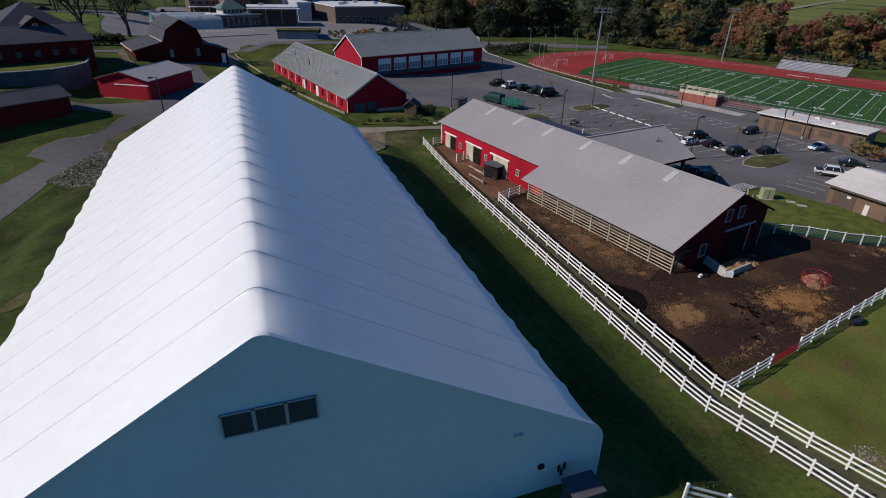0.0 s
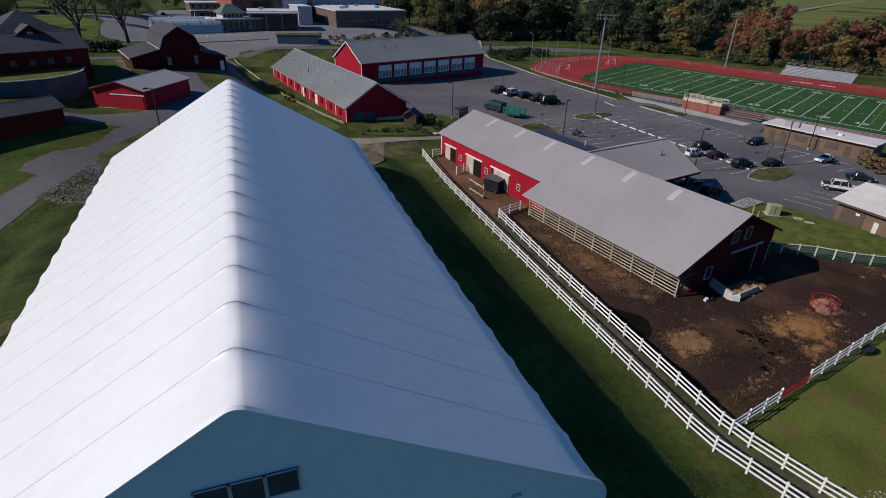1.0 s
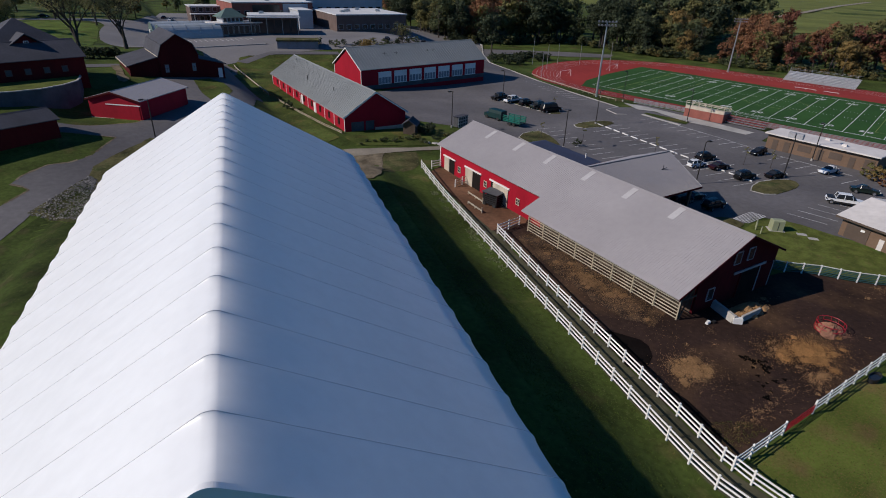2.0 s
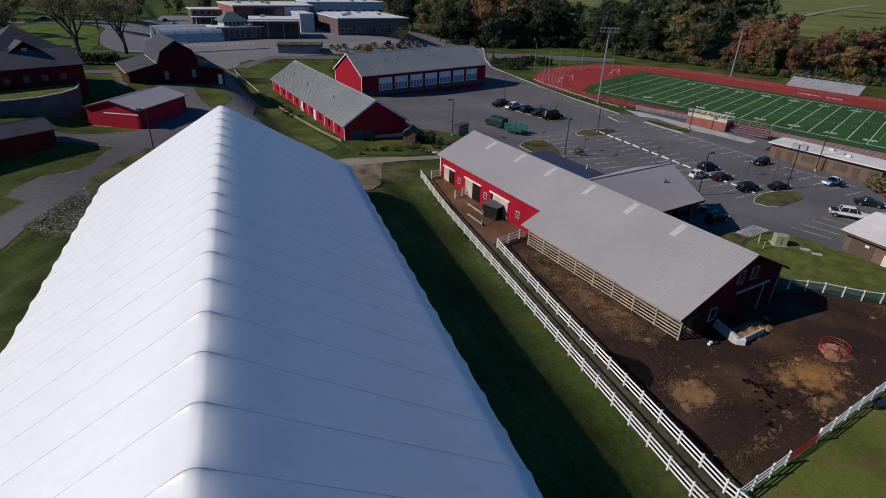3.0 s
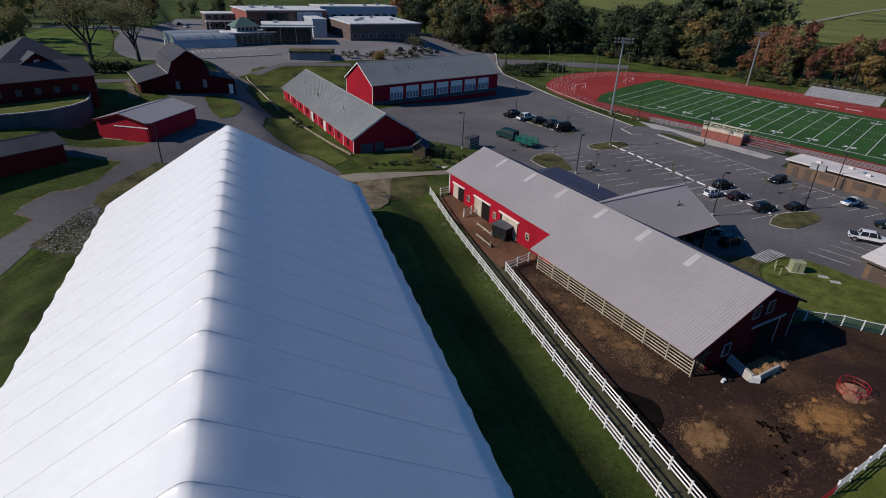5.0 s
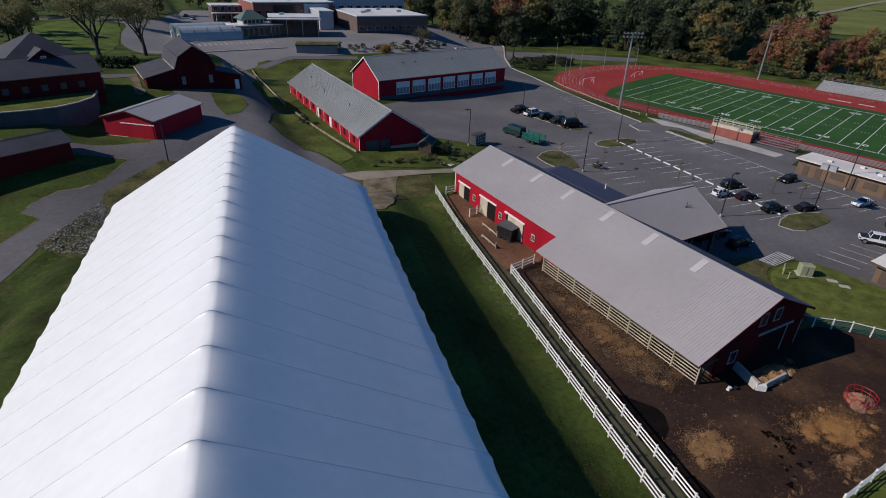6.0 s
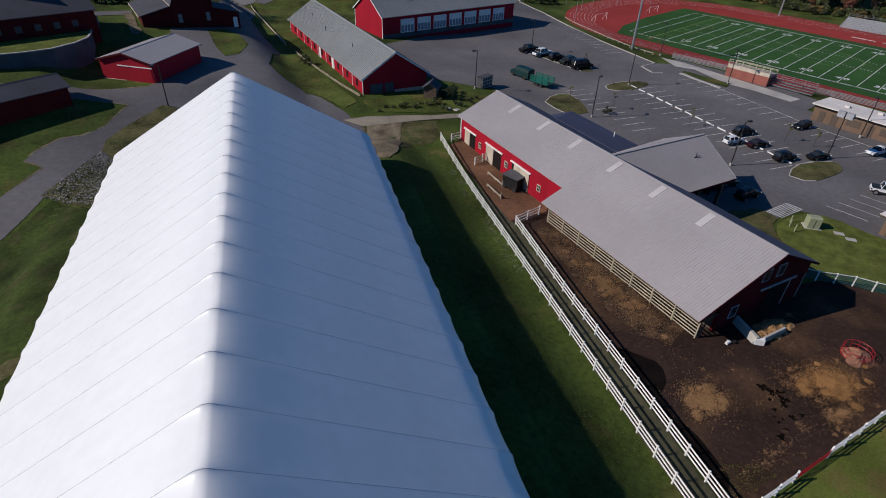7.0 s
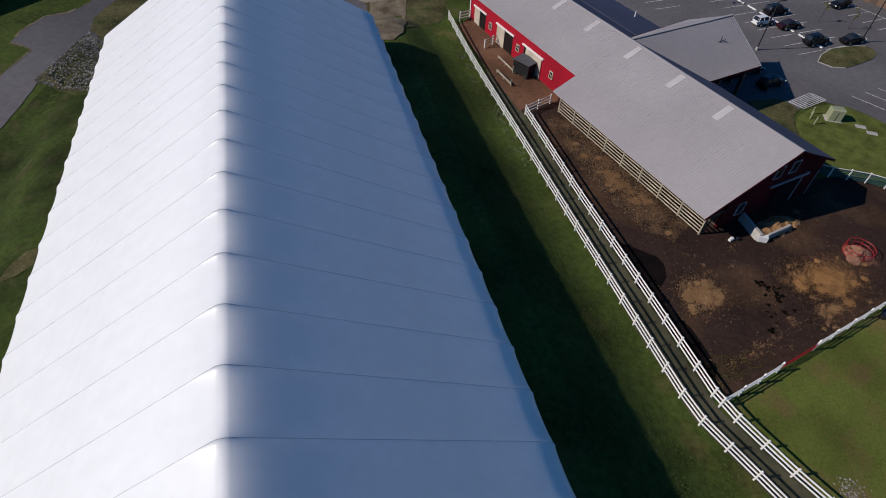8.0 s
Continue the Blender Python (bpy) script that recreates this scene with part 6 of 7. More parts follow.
# chain-link fence along the near straight
rail_fence("field_fence", [fld(-25, -28.6), fld(-16, -27.6), fld(-6, -26.6), fld(6, -25.6), fld(30, -24), fld(70, -22.6)], "low grey steel rail fence beside the track", step=3.0,
                  rails=(0.15, 0.4, 0.65, 0.9, 1.15), mat=M_STEEL, post=Mesh().tube((0, 0, 0), (0, 0, 1.2), 0.025, n=6).mesh("post", M_STEEL), group="field fences")
for u, v, w, h in ((-66, 0, 6, 2.2), (-62, 30, 5, 2)):
    x, y = fld(u, v)
    g = thing("football_goal", at(x, y, fr + 90), "white tubular goal frame on the track infield", "goal", "goals")
    for s in (-1, 1):
        Mesh().tube((s * w / 2, 0, 0), (s * w / 2, 0, h), 0.06, n=6).part("upright", M_WHITE, g)
        Mesh().tube((s * w / 2, 0, h), (s * w / 2, 1.6, 0), 0.04, n=6).part("stay", M_WHITE, g)
    Mesh().tube((-w / 2, 0, h), (w / 2, 0, h), 0.06, n=6).part("crossbar", M_WHITE, g)
for u, v, h in ((-80, 8, 9), (-84, 22, 8), (-78, 30, 8), (-72, 38, 8.5), (-70, 42, 8.5), (-90, 12, 10), (-70, -10, 8)):
    x, y = fld(u, v)
    q = thing("net_pole", at(x, y), "slender pale net pole at the track's end", "pole", "net poles")
    Mesh().tube((0, 0, 0), (0, 0, h), 0.09, 0.06, n=8).part("pole", M_STEEL, q)

# guard rail by the long barn
gr = thing("guard_rail", pose(0, 0, 0), "white timber guard rail along the road", "guard rail")
gp = walk_line([(0.2, 172), (3.2, 155), (5.8, 140), (8.1, 127.6)], 2.4)
for a, b in zip(gp, gp[1:]):
    Mesh().bar((a.x, a.y, gz(a.x, a.y) + 0.55), (b.x, b.y, gz(b.x, b.y) + 0.55), 0.14, 0.24).part("rail", M_CREAM, gr)
for a in gp:
    Mesh().box(a.x - 0.09, a.x + 0.09, a.y - 0.09, a.y + 0.09, gz(a.x, a.y) - 0.1, gz(a.x, a.y) + 0.6).part("post", M_WOOD, gr)

# ---- school ----


def block(name, x, y, rz, w, d, h, wall, roof, label, dz=0.0, cols=0, rows=1, parapet=0.4):
    b = thing(name, at(x, y, rz, dz), label, "building")
    Mesh().box(0, w, 0, d, -4, h).part("wall", wall, b)
    Mesh().box(-0.3, w + 0.3, -0.3, d + 0.3, h, h + parapet).part("flat_roof", roof, b)
    for r in range(rows):
        for k in range(cols):
            x0 = w * (k + 0.5) / cols
            window(b, pose(x0, -0.05, 1.0 + r * 3.6), w / cols * 0.55, 1.7, M_PANEL, M_GLASS, bars=False)
    for k in range(int(w * d / 200)):
        q = random.Random(k * 7 + int(w)).random
        ux, uy = w * (0.15 + 0.7 * q()), d * (0.2 + 0.6 * q())
        Mesh().box(ux - 0.9, ux + 0.9, uy - 0.7, uy + 0.7, h + parapet, h + parapet + 0.9).part("roof_unit", M_STEEL, b)
    return b


block("school_wing", 42.2, 234.5, 9, 32, 36, 6.4, M_BRICKD, M_WHITEROOF, "brown brick school wing with bright white flat roof", cols=9)
block("school_wing", 36, 287, 14, 42, 16, 9.7, M_PANEL, M_WHITEROOF, "pale clad two-storey school block with dark windows", cols=9, rows=2)
bk = block("school_wing", 1.5, 257, 14, 36, 28, 9.4, M_BRICK, M_WHITEROOF, "red brick school block with white flat roof", cols=9, rows=2)
Mesh().box(22, 33.5, -0.5, 0.0, 5.2, 9.0).part("cladding_panel", M_PANEL, bk, "pale metal cladding panel")
Mesh().box(8.5, 20.5, -0.35, 0.0, 5.8, 8.6).part("window_band", M_GLASS, bk, "dark ribbon window")
ent = block("school_annex", -16.5, 276, 12, 15, 12, 6.6, M_BRICKD, M_WHITEROOF, "dark glazed school annex with thin white roof", cols=5, rows=2)
for k in range(3):
    Mesh().tube((1 + k * 6.5, -3.0, 0), (1 + k * 6.5, -3.0, 3.6), 0.15, n=8).part("column", M_WHITE, ent)
Mesh().box(-0.5, 15.5, -3.4, 0.0, 3.6, 3.95).part("canopy", M_WHITEROOF, ent, "thin white canopy")
hall = block("school_hall", 7.1, 225.5, 0, 18.6, 14, 6.6, M_BRICKD, M_WHITEROOF, "dark glazed school hall with thin white roof")
Mesh().box(-0.8, 19.4, -3.2, 0.0, 6.2, 6.5).part("canopy", M_WHITEROOF, hall, "thin white canopy roof")
for k in range(6):
    window(hall, pose(1.7 + k * 3.05, -0.06, 0.6), 2.5, 4.6, M_POLE, M_GLASS, bars=True)
for k in range(4):
    Mesh().tube((0.5 + k * 5.8, -2.9, 0), (0.5 + k * 5.8, -2.9, 6.2), 0.12, n=8).part("column", M_STEEL, hall)
block("school_link", 28, 246, 9, 6, 30, 7.2, M_PANEL, M_WHITEROOF, "pale clad link between school blocks")
pv = thing("entrance_pavilion", at(-4.8, 218.4, 22), "glazed school entrance with green clerestory roof", "pavilion")
Mesh().box(0, 17, 0, 8, -3, 4.2).part("wall", M_BRICKD, pv)
Mesh().box(-0.8, 17.8, -0.9, 8.6, 4.2, 4.6).part("flat_roof", M_MEMBRANE, pv)
for k in range(8):
    window(pv, pose(1.2 + k * 2.08, -0.05, 0.7), 1.6, 2.8, M_STEEL, M_GLASS, bars=False)
Mesh().box(3.5, 11.5, 2, 8, 4.6, 6.4).part("clerestory", M_PANEL, pv)
for k in range(5):
    window(pv, pose(4.4 + k * 1.55, 1.95, 4.9), 1.1, 1.2, M_STEEL, M_GLASS, bars=False)
Mesh().add([(2.4, 0.9, 6.4), (12.6, 0.9, 6.4), (12.6, 9.1, 6.4), (2.4, 9.1, 6.4), (6.4, 5, 9.4), (8.6, 5, 9.4)], [(0, 1, 5, 4), (1, 2, 5), (2, 3, 4, 5), (3, 0, 4), (3, 2, 1, 0)]).part("green_roof", M_GREENROOF, pv)
# Plain block standing in for the retaining wall below the upper lot.
block("campus_retaining_wall", 14.5, 188.6, -6, 13.5, 7, 3.9, M_RETWALL, M_BED, "pale blue-grey retaining wall block in the bank", dz=-1.5)
for k in range(2):
    gh = thing("hoop_greenhouse", at(-24.0 - k * 3.4, 213.5 + k * 10.2, 17), "long hooped greenhouse with glossy film", "greenhouse", "greenhouses")
    pr = [(4.3 * math.cos(math.pi * j / 14), 4.7 * math.sin(math.pi * j / 14)) for j in range(15)]
    Mesh().prism(pr, 0, 21).part("film_cover", M_POLY, gh)
    for x in (-0.05, 20.95):
        Mesh().prism([(y * 0.97, z * 0.97) for y, z in pr], x, x + 0.1).part("end_wall", M_GREENROOF, gh, "green end wall")
    Mesh().box(-0.6, 0.0, -1.4, -0.4, 0, 2.2).part("fan_box", M_WHITE, gh, "white fan housing")
    for j in range(5):
        hoop = Mesh()
        for (a, b) in zip(pr, pr[1:]):
            hoop.bar((j * 4.5, a[0] * 1.01, a[1] * 1.01), (j * 4.5, b[0] * 1.01, b[1] * 1.01), 0.1, 0.1)
        hoop.part("hoop", M_STEEL, gh)
ter = Mesh()
for a, b in (((-14.8, 190.1), (-2, 192.4)), ((-2, 192.4), (11.9, 195.3)), ((-19, 208.2), (-0.9, 220)), ((92.6, 188.5), (101.4, 215)), ((101.4, 215), (115, 249)), ((115, 249), (116.5, 270)), ((116.5, 270), (115.4, 292)), ((115.4, 292), (112.6, 322))):
    for k in range(5):
        p, q = Vector(a).lerp(Vector(b), k / 5), Vector(a).lerp(Vector(b), (k + 1) / 5)
        ter.bar((p.x, p.y, gz(p.x, p.y) + 0.15), (q.x, q.y, gz(q.x, q.y) + 0.15), 0.5, 0.4)
stalls = Mesh()
for k in range(15):
    p, q = Vector((-18, 207.5)).lerp(Vector((6, 215)), k / 14), Vector((-13, 187)).lerp(Vector((10.3, 193)), k / 14)
    strip(stalls, p.lerp(q, 0.1), p.lerp(q, 0.38), 0.25, 0.12, 1.5)
tagged(stalls.part("stall_lines", M_WORN), "faded white stall lines by the school", "marking", kind="stuff")
tagged(ter.part("lot_wall", M_CONCRETE), "low pale concrete walls of the upper lot", "wall", kind="structure")
for k, (x, y) in enumerate(((62, 205), (65, 207), (68.5, 208), (73, 211), (56, 203), (79, 214), (84, 217))):
    car(x, y, 65, (M_CARBLACK, M_CARWHITE, M_CARWHITE, M_CARBLACK)[k % 4], ("dark", "white", "white", "dark")[k % 4] + " car parked behind the machine barn", "sedan", group="cars by the school")


drape("campus_path", [(1, 176), (12, 185.4), (24, 184.8), (34, 184), (34, 181), (24, 181.6), (12, 182.2), (4, 174)], M_ASPHALT, "grey asphalt footpath above the lawn", 0.13, category="path", seed=42)
drape("track_path", [(100, 212), (106.3, 226.5), (110.8, 237.3), (130.6, 231), (149, 222.6), (166, 212), (158, 204), (139.7, 209.6), (124.5, 219.1), (108, 220), (103, 209)], M_ASPHALT,
      "grey asphalt path behind the track", 0.1, wobble=0.15, category="path", seed=41)
rail_fence("lot_guard_rail", [(99.5, 166), (97.6, 154.4), (95.6, 133), (96.4, 120.6), (98.8, 113.3)], "low pale timber barrier between lot and track", step=2.6, rails=(0.5,), mat=M_CREAM,
           post=Mesh().box(-0.07, 0.07, -0.07, 0.07, -0.1, 0.6).mesh("post", M_WOOD), group="lot barriers")


# ---- trees ----
def leaf_cloud(seed, spread, height, low, clumps, leaves, size):
    """Crown: small leaf faces in flat tufts, set on a few uneven lobes."""
    rnd, m = random.Random(seed), Mesh()
    mid, half = (height + low) / 2, (height - low) / 2
    lobes = [(Vector((0, 0, mid)), 0.62)]
    for k in range(8):
        a, z = k * 2.4 + rnd.uniform(-0.5, 0.5), rnd.uniform(-0.75, 0.85)
        w = spread * rnd.uniform(0.4, 0.75) * math.sqrt(max(0.15, 1 - z * z))
        lobes.append((Vector((w * math.cos(a), w * math.sin(a), mid + z * half * 0.8)), rnd.uniform(0.3, 0.5)))
    for _ in range(clumps):
        at_, k = lobes[rnd.randrange(len(lobes))]
        d = Vector((rnd.gauss(0, 1), rnd.gauss(0, 1), rnd.gauss(0.25, 1))).normalized()
        c = at_ + d * k * spread * rnd.uniform(0.55, 1.1)
        c.z = max(c.z, low * 0.8)
        r = spread * rnd.uniform(0.10, 0.30)
        for _ in range(leaves):
            e = Vector((rnd.gauss(0, 1), rnd.gauss(0, 1), rnd.gauss(0, 1))).normalized()
            q = c + Vector((e.x, e.y, e.z * 0.7)) * r * abs(rnd.gauss(0, 0.75))
            n = (e + d * 0.5 + Vector((rnd.uniform(-0.7, 0.7), rnd.uniform(-0.7, 0.7), rnd.uniform(-0.2, 0.9)))).normalized()
            f = n.to_track_quat("Z", "Y").to_matrix()
            t, a = size * rnd.uniform(0.6, 1.3), rnd.uniform(0, 6.3)
            m.add([q + f @ Vector((t * math.cos(a + u) * w, t * math.sin(a + u) * w, 0)) for u, w in ((0, 1.0), (1.7, 0.6), (3.1, 1.0), (4.6, 0.6))], [(0, 1, 2, 3)])
    return m


def raw(m, name, mat):
    me = bpy.data.meshes.new(name)
    me.from_pydata(m.v, [], m.f)
    me.materials.append(mat)
    return me


def trunk_mesh(seed, h, r, limbs=6, reach=2.5):
    rnd, m = random.Random(seed), Mesh()
    m.tube((0, 0, -0.4), (0.1, 0.05, h * 0.45), r, r * 0.7, 8)
    m.tube((0.1, 0.05, h * 0.45), (0.0, 0.2, h * 0.9), r * 0.7, r * 0.2, 8)
    for k in range(limbs):
        a, z = rnd.uniform(0, 6.3), h * rnd.uniform(0.3, 0.65)
        e = Vector((math.cos(a) * reach, math.sin(a) * reach, z + reach * rnd.uniform(0.5, 1.1)))
        m.tube((0.08, 0.05, z), e, r * 0.4, r * 0.1, 6)
    return m.mesh("trunk", M_BARK)


CROWNS = {}
for key, mat in LEAVES.items():
    CROWNS[key] = [raw(leaf_cloud(10 * k + len(key), (3.3, 3.9, 4.4)[k], (13.5, 12.0, 10.8)[k], (0.3, 0.7, 0.3)[k], 105, 48, 0.25), "crown", mat) for k in range(3)]
TRUNKS = [trunk_mesh(k, 11, 0.26) for k in range(2)]
SHRUBS = {key: raw(leaf_cloud(77, 1.0, 1.6, 0.0, 26, 24, 0.14), "foliage", LEAVES[key]) for key in ("green", "dark", "olive", "gold", "rust")}


def tree(x, y, key, s, rnd, label="", group="woodland trees"):
    words = {"green": "green leafy woodland tree", "dark": "dark green dense woodland tree", "olive": "olive green tree turning in autumn",
             "gold": "golden yellow autumn tree", "rust": "rust orange autumn tree", "red": "deep red autumn tree"}
    t = thing("tree", at(x, y, rnd.uniform(0, 360)) @ Matrix.Diagonal((s, s, s * rnd.uniform(0.9, 1.15), 1)), label or words[key] + " at the wood's edge", "tree", group)
    share("trunk", TRUNKS[rnd.randrange(2)], t)
    share("crown", CROWNS[key][rnd.randrange(3)], t)
    return t


THIN = [leaf_cloud(301 + k, (3.3, 3.9, 4.4)[k], (13.5, 12.0, 10.8)[k], 2.0, 55, 26, 0.36) for k in range(3)]
THIN_FACES = THIN[0].f


def woods():
    rnd = random.Random(21)
    front = [(84, 318), (97, 262), (118, 254), (146, 258), (168, 256), (177, 226), (185, 206), (196, 192), (201, 168), (213, 156), (232, 136), (262, 110), (285, 70)]
    cool, warm = ["dark", "green", "dark", "olive"], ["rust", "red", "gold", "olive"]
    mixes = [["olive", "green", "olive", "dark"], ["olive", "green", "dark", "rust"], ["dark", "olive", "green", "rust"], ["dark", "dark", "green", "olive"], ["dark", "dark", "dark", "green"],
             cool, ["dark", "olive", "green", "gold"], ["olive", "rust", "rust", "olive"], ["rust", "red", "rust", "olive"], warm, warm, ["gold", "rust", "olive", "green"]]
    spots = []
    depths = [90, 120, 140, 150, 150, 95, 55, 40, 36, 36, 36, 40]
    sizes = [1.0, 1.15, 1.3, 1.35, 1.35, 1.15, 0.98, 0.86, 0.84, 0.86, 0.9, 0.95]
    for k, ((x0, y0), (x1, y1)) in enumerate(zip(front, front[1:])):
        d = Vector((x1 - x0, y1 - y0))
        nrm = Vector((-d.y, d.x)).normalized()
        if nrm.dot(Vector((1, 1))) < 0:
            nrm = -nrm
        if k == 0:
            nrm = Vector((0.75, 0.66))
        n = int(d.length * depths[k] / 70)
        for _ in range(n):
            a, b = rnd.random(), rnd.random() ** 1.3
            p = Vector((x0, y0)) + d * a + nrm * (depths[k] * b + rnd.uniform(0, 3))
            spots.append((b * depths[k], p.x, p.y, rnd.choice(mixes[k]), rnd.uniform(1.05, 1.65) * sizes[k] * (1.0 + 0.25 * b)))
    spots.sort()
    for _, x, y, key, size in spots[:215]:
        tree(x, y, key, size, rnd)
    deep = {}
    for _, x, y, key, size in spots[215:]:
        deep.setdefault(key, Mesh())
        turn = at(x, y, rnd.uniform(0, 360)) @ Matrix.Diagonal((size, size, size * rnd.uniform(0.9, 1.15), 1))
        deep[key].add(THIN[rnd.randrange(3)].v, THIN_FACES, turn)
    for key, m in deep.items():
        tagged(new("deep_wood", raw(m, "deep_wood", LEAVES[key])), {"green": "green", "dark": "dark green", "olive": "olive", "gold": "golden", "rust": "rust orange", "red": "red"}[key] + " treetops deep in the wood", "woods", kind="stuff")
    for k in range(170):
        a = rnd.random() * 9.6 + 1.2
        i = int(a)
        p = Vector(front[i]).lerp(Vector(front[i + 1]), a - i) + Vector((-rnd.uniform(-3, 3.5), -rnd.uniform(-3, 3.5)))
        key = rnd.choice(["green", "olive", "green", "gold", "dark"] if i > 5 else ["dark", "green", "dark", "olive"])
        sc = rnd.uniform(1.0, 2.6)
        sh = new("shrub", SHRUBS[key])
        sh.matrix_basis = at(p.x, p.y, rnd.uniform(0, 360)) @ Matrix.Diagonal((sc * rnd.uniform(1, 1.6), sc, sc * rnd.uniform(0.7, 1.2), 1))
        tagged(sh, "low leafy shrub at the wood's edge", "shrub", "edge shrubs")


woods()


def branch_tree(x, y, h, seed, key, label, leaves=26, spread=5.0):
    """A broad open tree with visible limbs."""
    rnd = random.Random(seed)
    t = thing("tree", at(x, y, rnd.uniform(0, 360)), label, "tree", "yard trees")
    wood, tips = Mesh(), []

    def grow(p, d, ln, r, level):
        q = p + d * ln
        wood.tube(p, q, r, r * 0.68, 7 if level < 2 else 5)
        if level >= 5:
            tips.append(q)
            return
        for _ in range(3 if level < 2 else 2):
            e = (d + Vector((rnd.uniform(-1, 1), rnd.uniform(-1, 1), rnd.uniform(0.25, 1.0) if level < 3 else rnd.uniform(-0.35, 0.6))) * (0.7 if level < 3 else 0.85)).normalized()
            grow(q, e, ln * rnd.uniform(0.84, 1.06), r * 0.6, level + 1)
        if level >= 3:
            tips.append(q)

    grow(Vector((0, 0, -0.3)), Vector((0.05, 0.02, 1)), h * 0.105, h * 0.021, 0)
    wood.part("trunk", M_BARK, t)
    m = Mesh()
    for c in tips:
        for _ in range(leaves):
            d = Vector((rnd.gauss(0, 1), rnd.gauss(0, 1), rnd.gauss(0, 0.8)))
            q = c + d * 0.75
            e = Vector((rnd.gauss(0, 1), rnd.gauss(0, 1), rnd.gauss(0, 1) + 0.6)).to_track_quat("Z", "Y").to_matrix()
            s = rnd.uniform(0.12, 0.25)
            m.add([q + e @ Vector(v) for v in ((-s, 0, 0), (0, -s * 0.7, 0), (s, 0, 0), (0, s * 0.7, 0))], [(0, 1, 2, 3)])
    me = raw(m, "crown", LEAVES[key])
    share("crown", me, t)
    return t


branch_tree(-26.2, 161, 28, 4, "yard", "broad old tree with dark limbs and thin autumn leaves", 36)
branch_tree(-35.5, 154, 31, 9, "yard", "broad old tree with olive leaves on a grass lawn", 40)
branch_tree(-58, 176, 21, 12, "yard", "broad tree with dense olive leaves behind the barn", 34)
branch_tree(-70, 186, 20, 13, "gold", "broad tree with yellowing leaves behind the barn", 34)
branch_tree(-46, 232, 18, 14, "yard", "broad olive tree beside the upper road", 30)
branch_tree(58, 188, 13, 15, "olive", "open tree with sparse yellow-green leaves behind the barn", 6)
branch_tree(44, 184, 6, 16, "gold", "small yellow tree behind the machine barn", 16)
yrnd = random.Random(44)
for k in range(34):
    tree(yrnd.uniform(-150, -38), yrnd.uniform(238, 300), yrnd.choice(["green", "olive", "dark", "gold"]), yrnd.uniform(0.9, 1.5), yrnd, "leafy tree along the far road", "far road trees")
for k in range(16):
    tree(yrnd.uniform(-125, -64), yrnd.uniform(165, 232), yrnd.choice(["olive", "olive", "green", "gold"]), yrnd.uniform(0.9, 1.3), yrnd, "leafy olive tree behind the dark-roofed barn", "yard trees")
for k in range(9):
    tree(yrnd.uniform(-34, 24), yrnd.uniform(322, 350), yrnd.choice(["olive", "green", "dark"]), yrnd.uniform(0.7, 1.1), yrnd, "leafy tree behind the school", "far road trees")
tree(106, 217, "dark", 1.5, random.Random(5), "dark green tree standing by the upper road", "yard trees")
drape("upper_lawn", [(-39.2, 162.2), (-37, 166), (-37, 176), (-38.8, 191.4), (-40.4, 202), (-43.2, 220.1), (-47, 234), (-55, 242), (-63.3, 247), (-69.3, 244.7), (-72, 225), (-64, 195), (-50, 165)], M_UPLAWN,
      "bright green lawn under old trees", 0.08, wobble=0.3, category="grass", seed=21)
drape("upper_road", [(-27.5, 164.7), (-31, 172), (-34, 180), (-36.6, 187.4), (-38.6, 194), (-40.2, 203), (-41.8, 212), (-42.8, 221), (-43.6, 232), (-46, 240), (-52, 246), (-66, 250), (-120, 242), (-120, 249), (-66, 257), (-46, 256), (-38, 262), (-36, 290), (-30, 290),
      (-22, 253), (-15, 217), (-20, 200), (-16, 178), (-8.5, 168), (-18, 163)], M_PALEASPHALT, "pale worn asphalt loop road above the farm", 0.11, wobble=0.1, category="road", seed=24)
drape("school_forecourt", [(-35, 258), (-35, 330), (-9, 330), (-9, 258), (-8, 236), (-16, 226), (-24, 244)], M_PALEASPHALT, "pale worn asphalt forecourt beside the school", 0.14, wobble=0.1, category="pavement", seed=26)
for x, y, pt in ((-30, 296, M_CARRED), (-26, 284, M_CARWHITE), (-70, 262, M_CARBLACK), (-84, 260, M_CARWHITE), (-97, 259, M_CARBLACK)):
    car(x, y, 80 if x > -60 else 5, pt, "small parked car on the upper road", "sedan", group="cars by the school")
drape("bank_lawn", [(1.2, 176), (1.8, 165), (3.4, 152), (6, 140), (9, 132), (14, 138), (22, 150), (30, 162), (31.5, 180.8), (16, 181.4), (5, 181.6), (2.2, 180)], M_LAWN, "green lawn bank above the long barn", 0.09, wobble=0.3, category="grass", seed=22)
drape("verge_lawn", [(7.0, 120), (5, 117), (4.2, 105), (6.6, 98.9), (12.2, 92), (15.4, 85), (18.2, 88), (14, 104), (9, 121)], M_LAWN, "green verge lawn beside the long barn", 0.075, wobble=0.2, category="grass", seed=23)
rnd = random.Random(33)
for k in range(26):
    x, y = rnd.uniform(20, 42), rnd.uniform(82.2, 90)
    if y > 84 + (x - 20) * 0.35 and x < 36:
        y = rnd.uniform(82, 85.5)
    sc = rnd.uniform(0.25, 0.55)
    sh = new("garden_shrub", SHRUBS[rnd.choice(["green", "dark", "dark", "olive"])])
    sh.matrix_basis = at(x, y, rnd.uniform(0, 360)) @ Matrix.Diagonal((sc * 1.3, sc * 1.3, sc, 1))
    tagged(sh, "small garden shrub in the rough grass bed", "shrub", "garden shrubs")
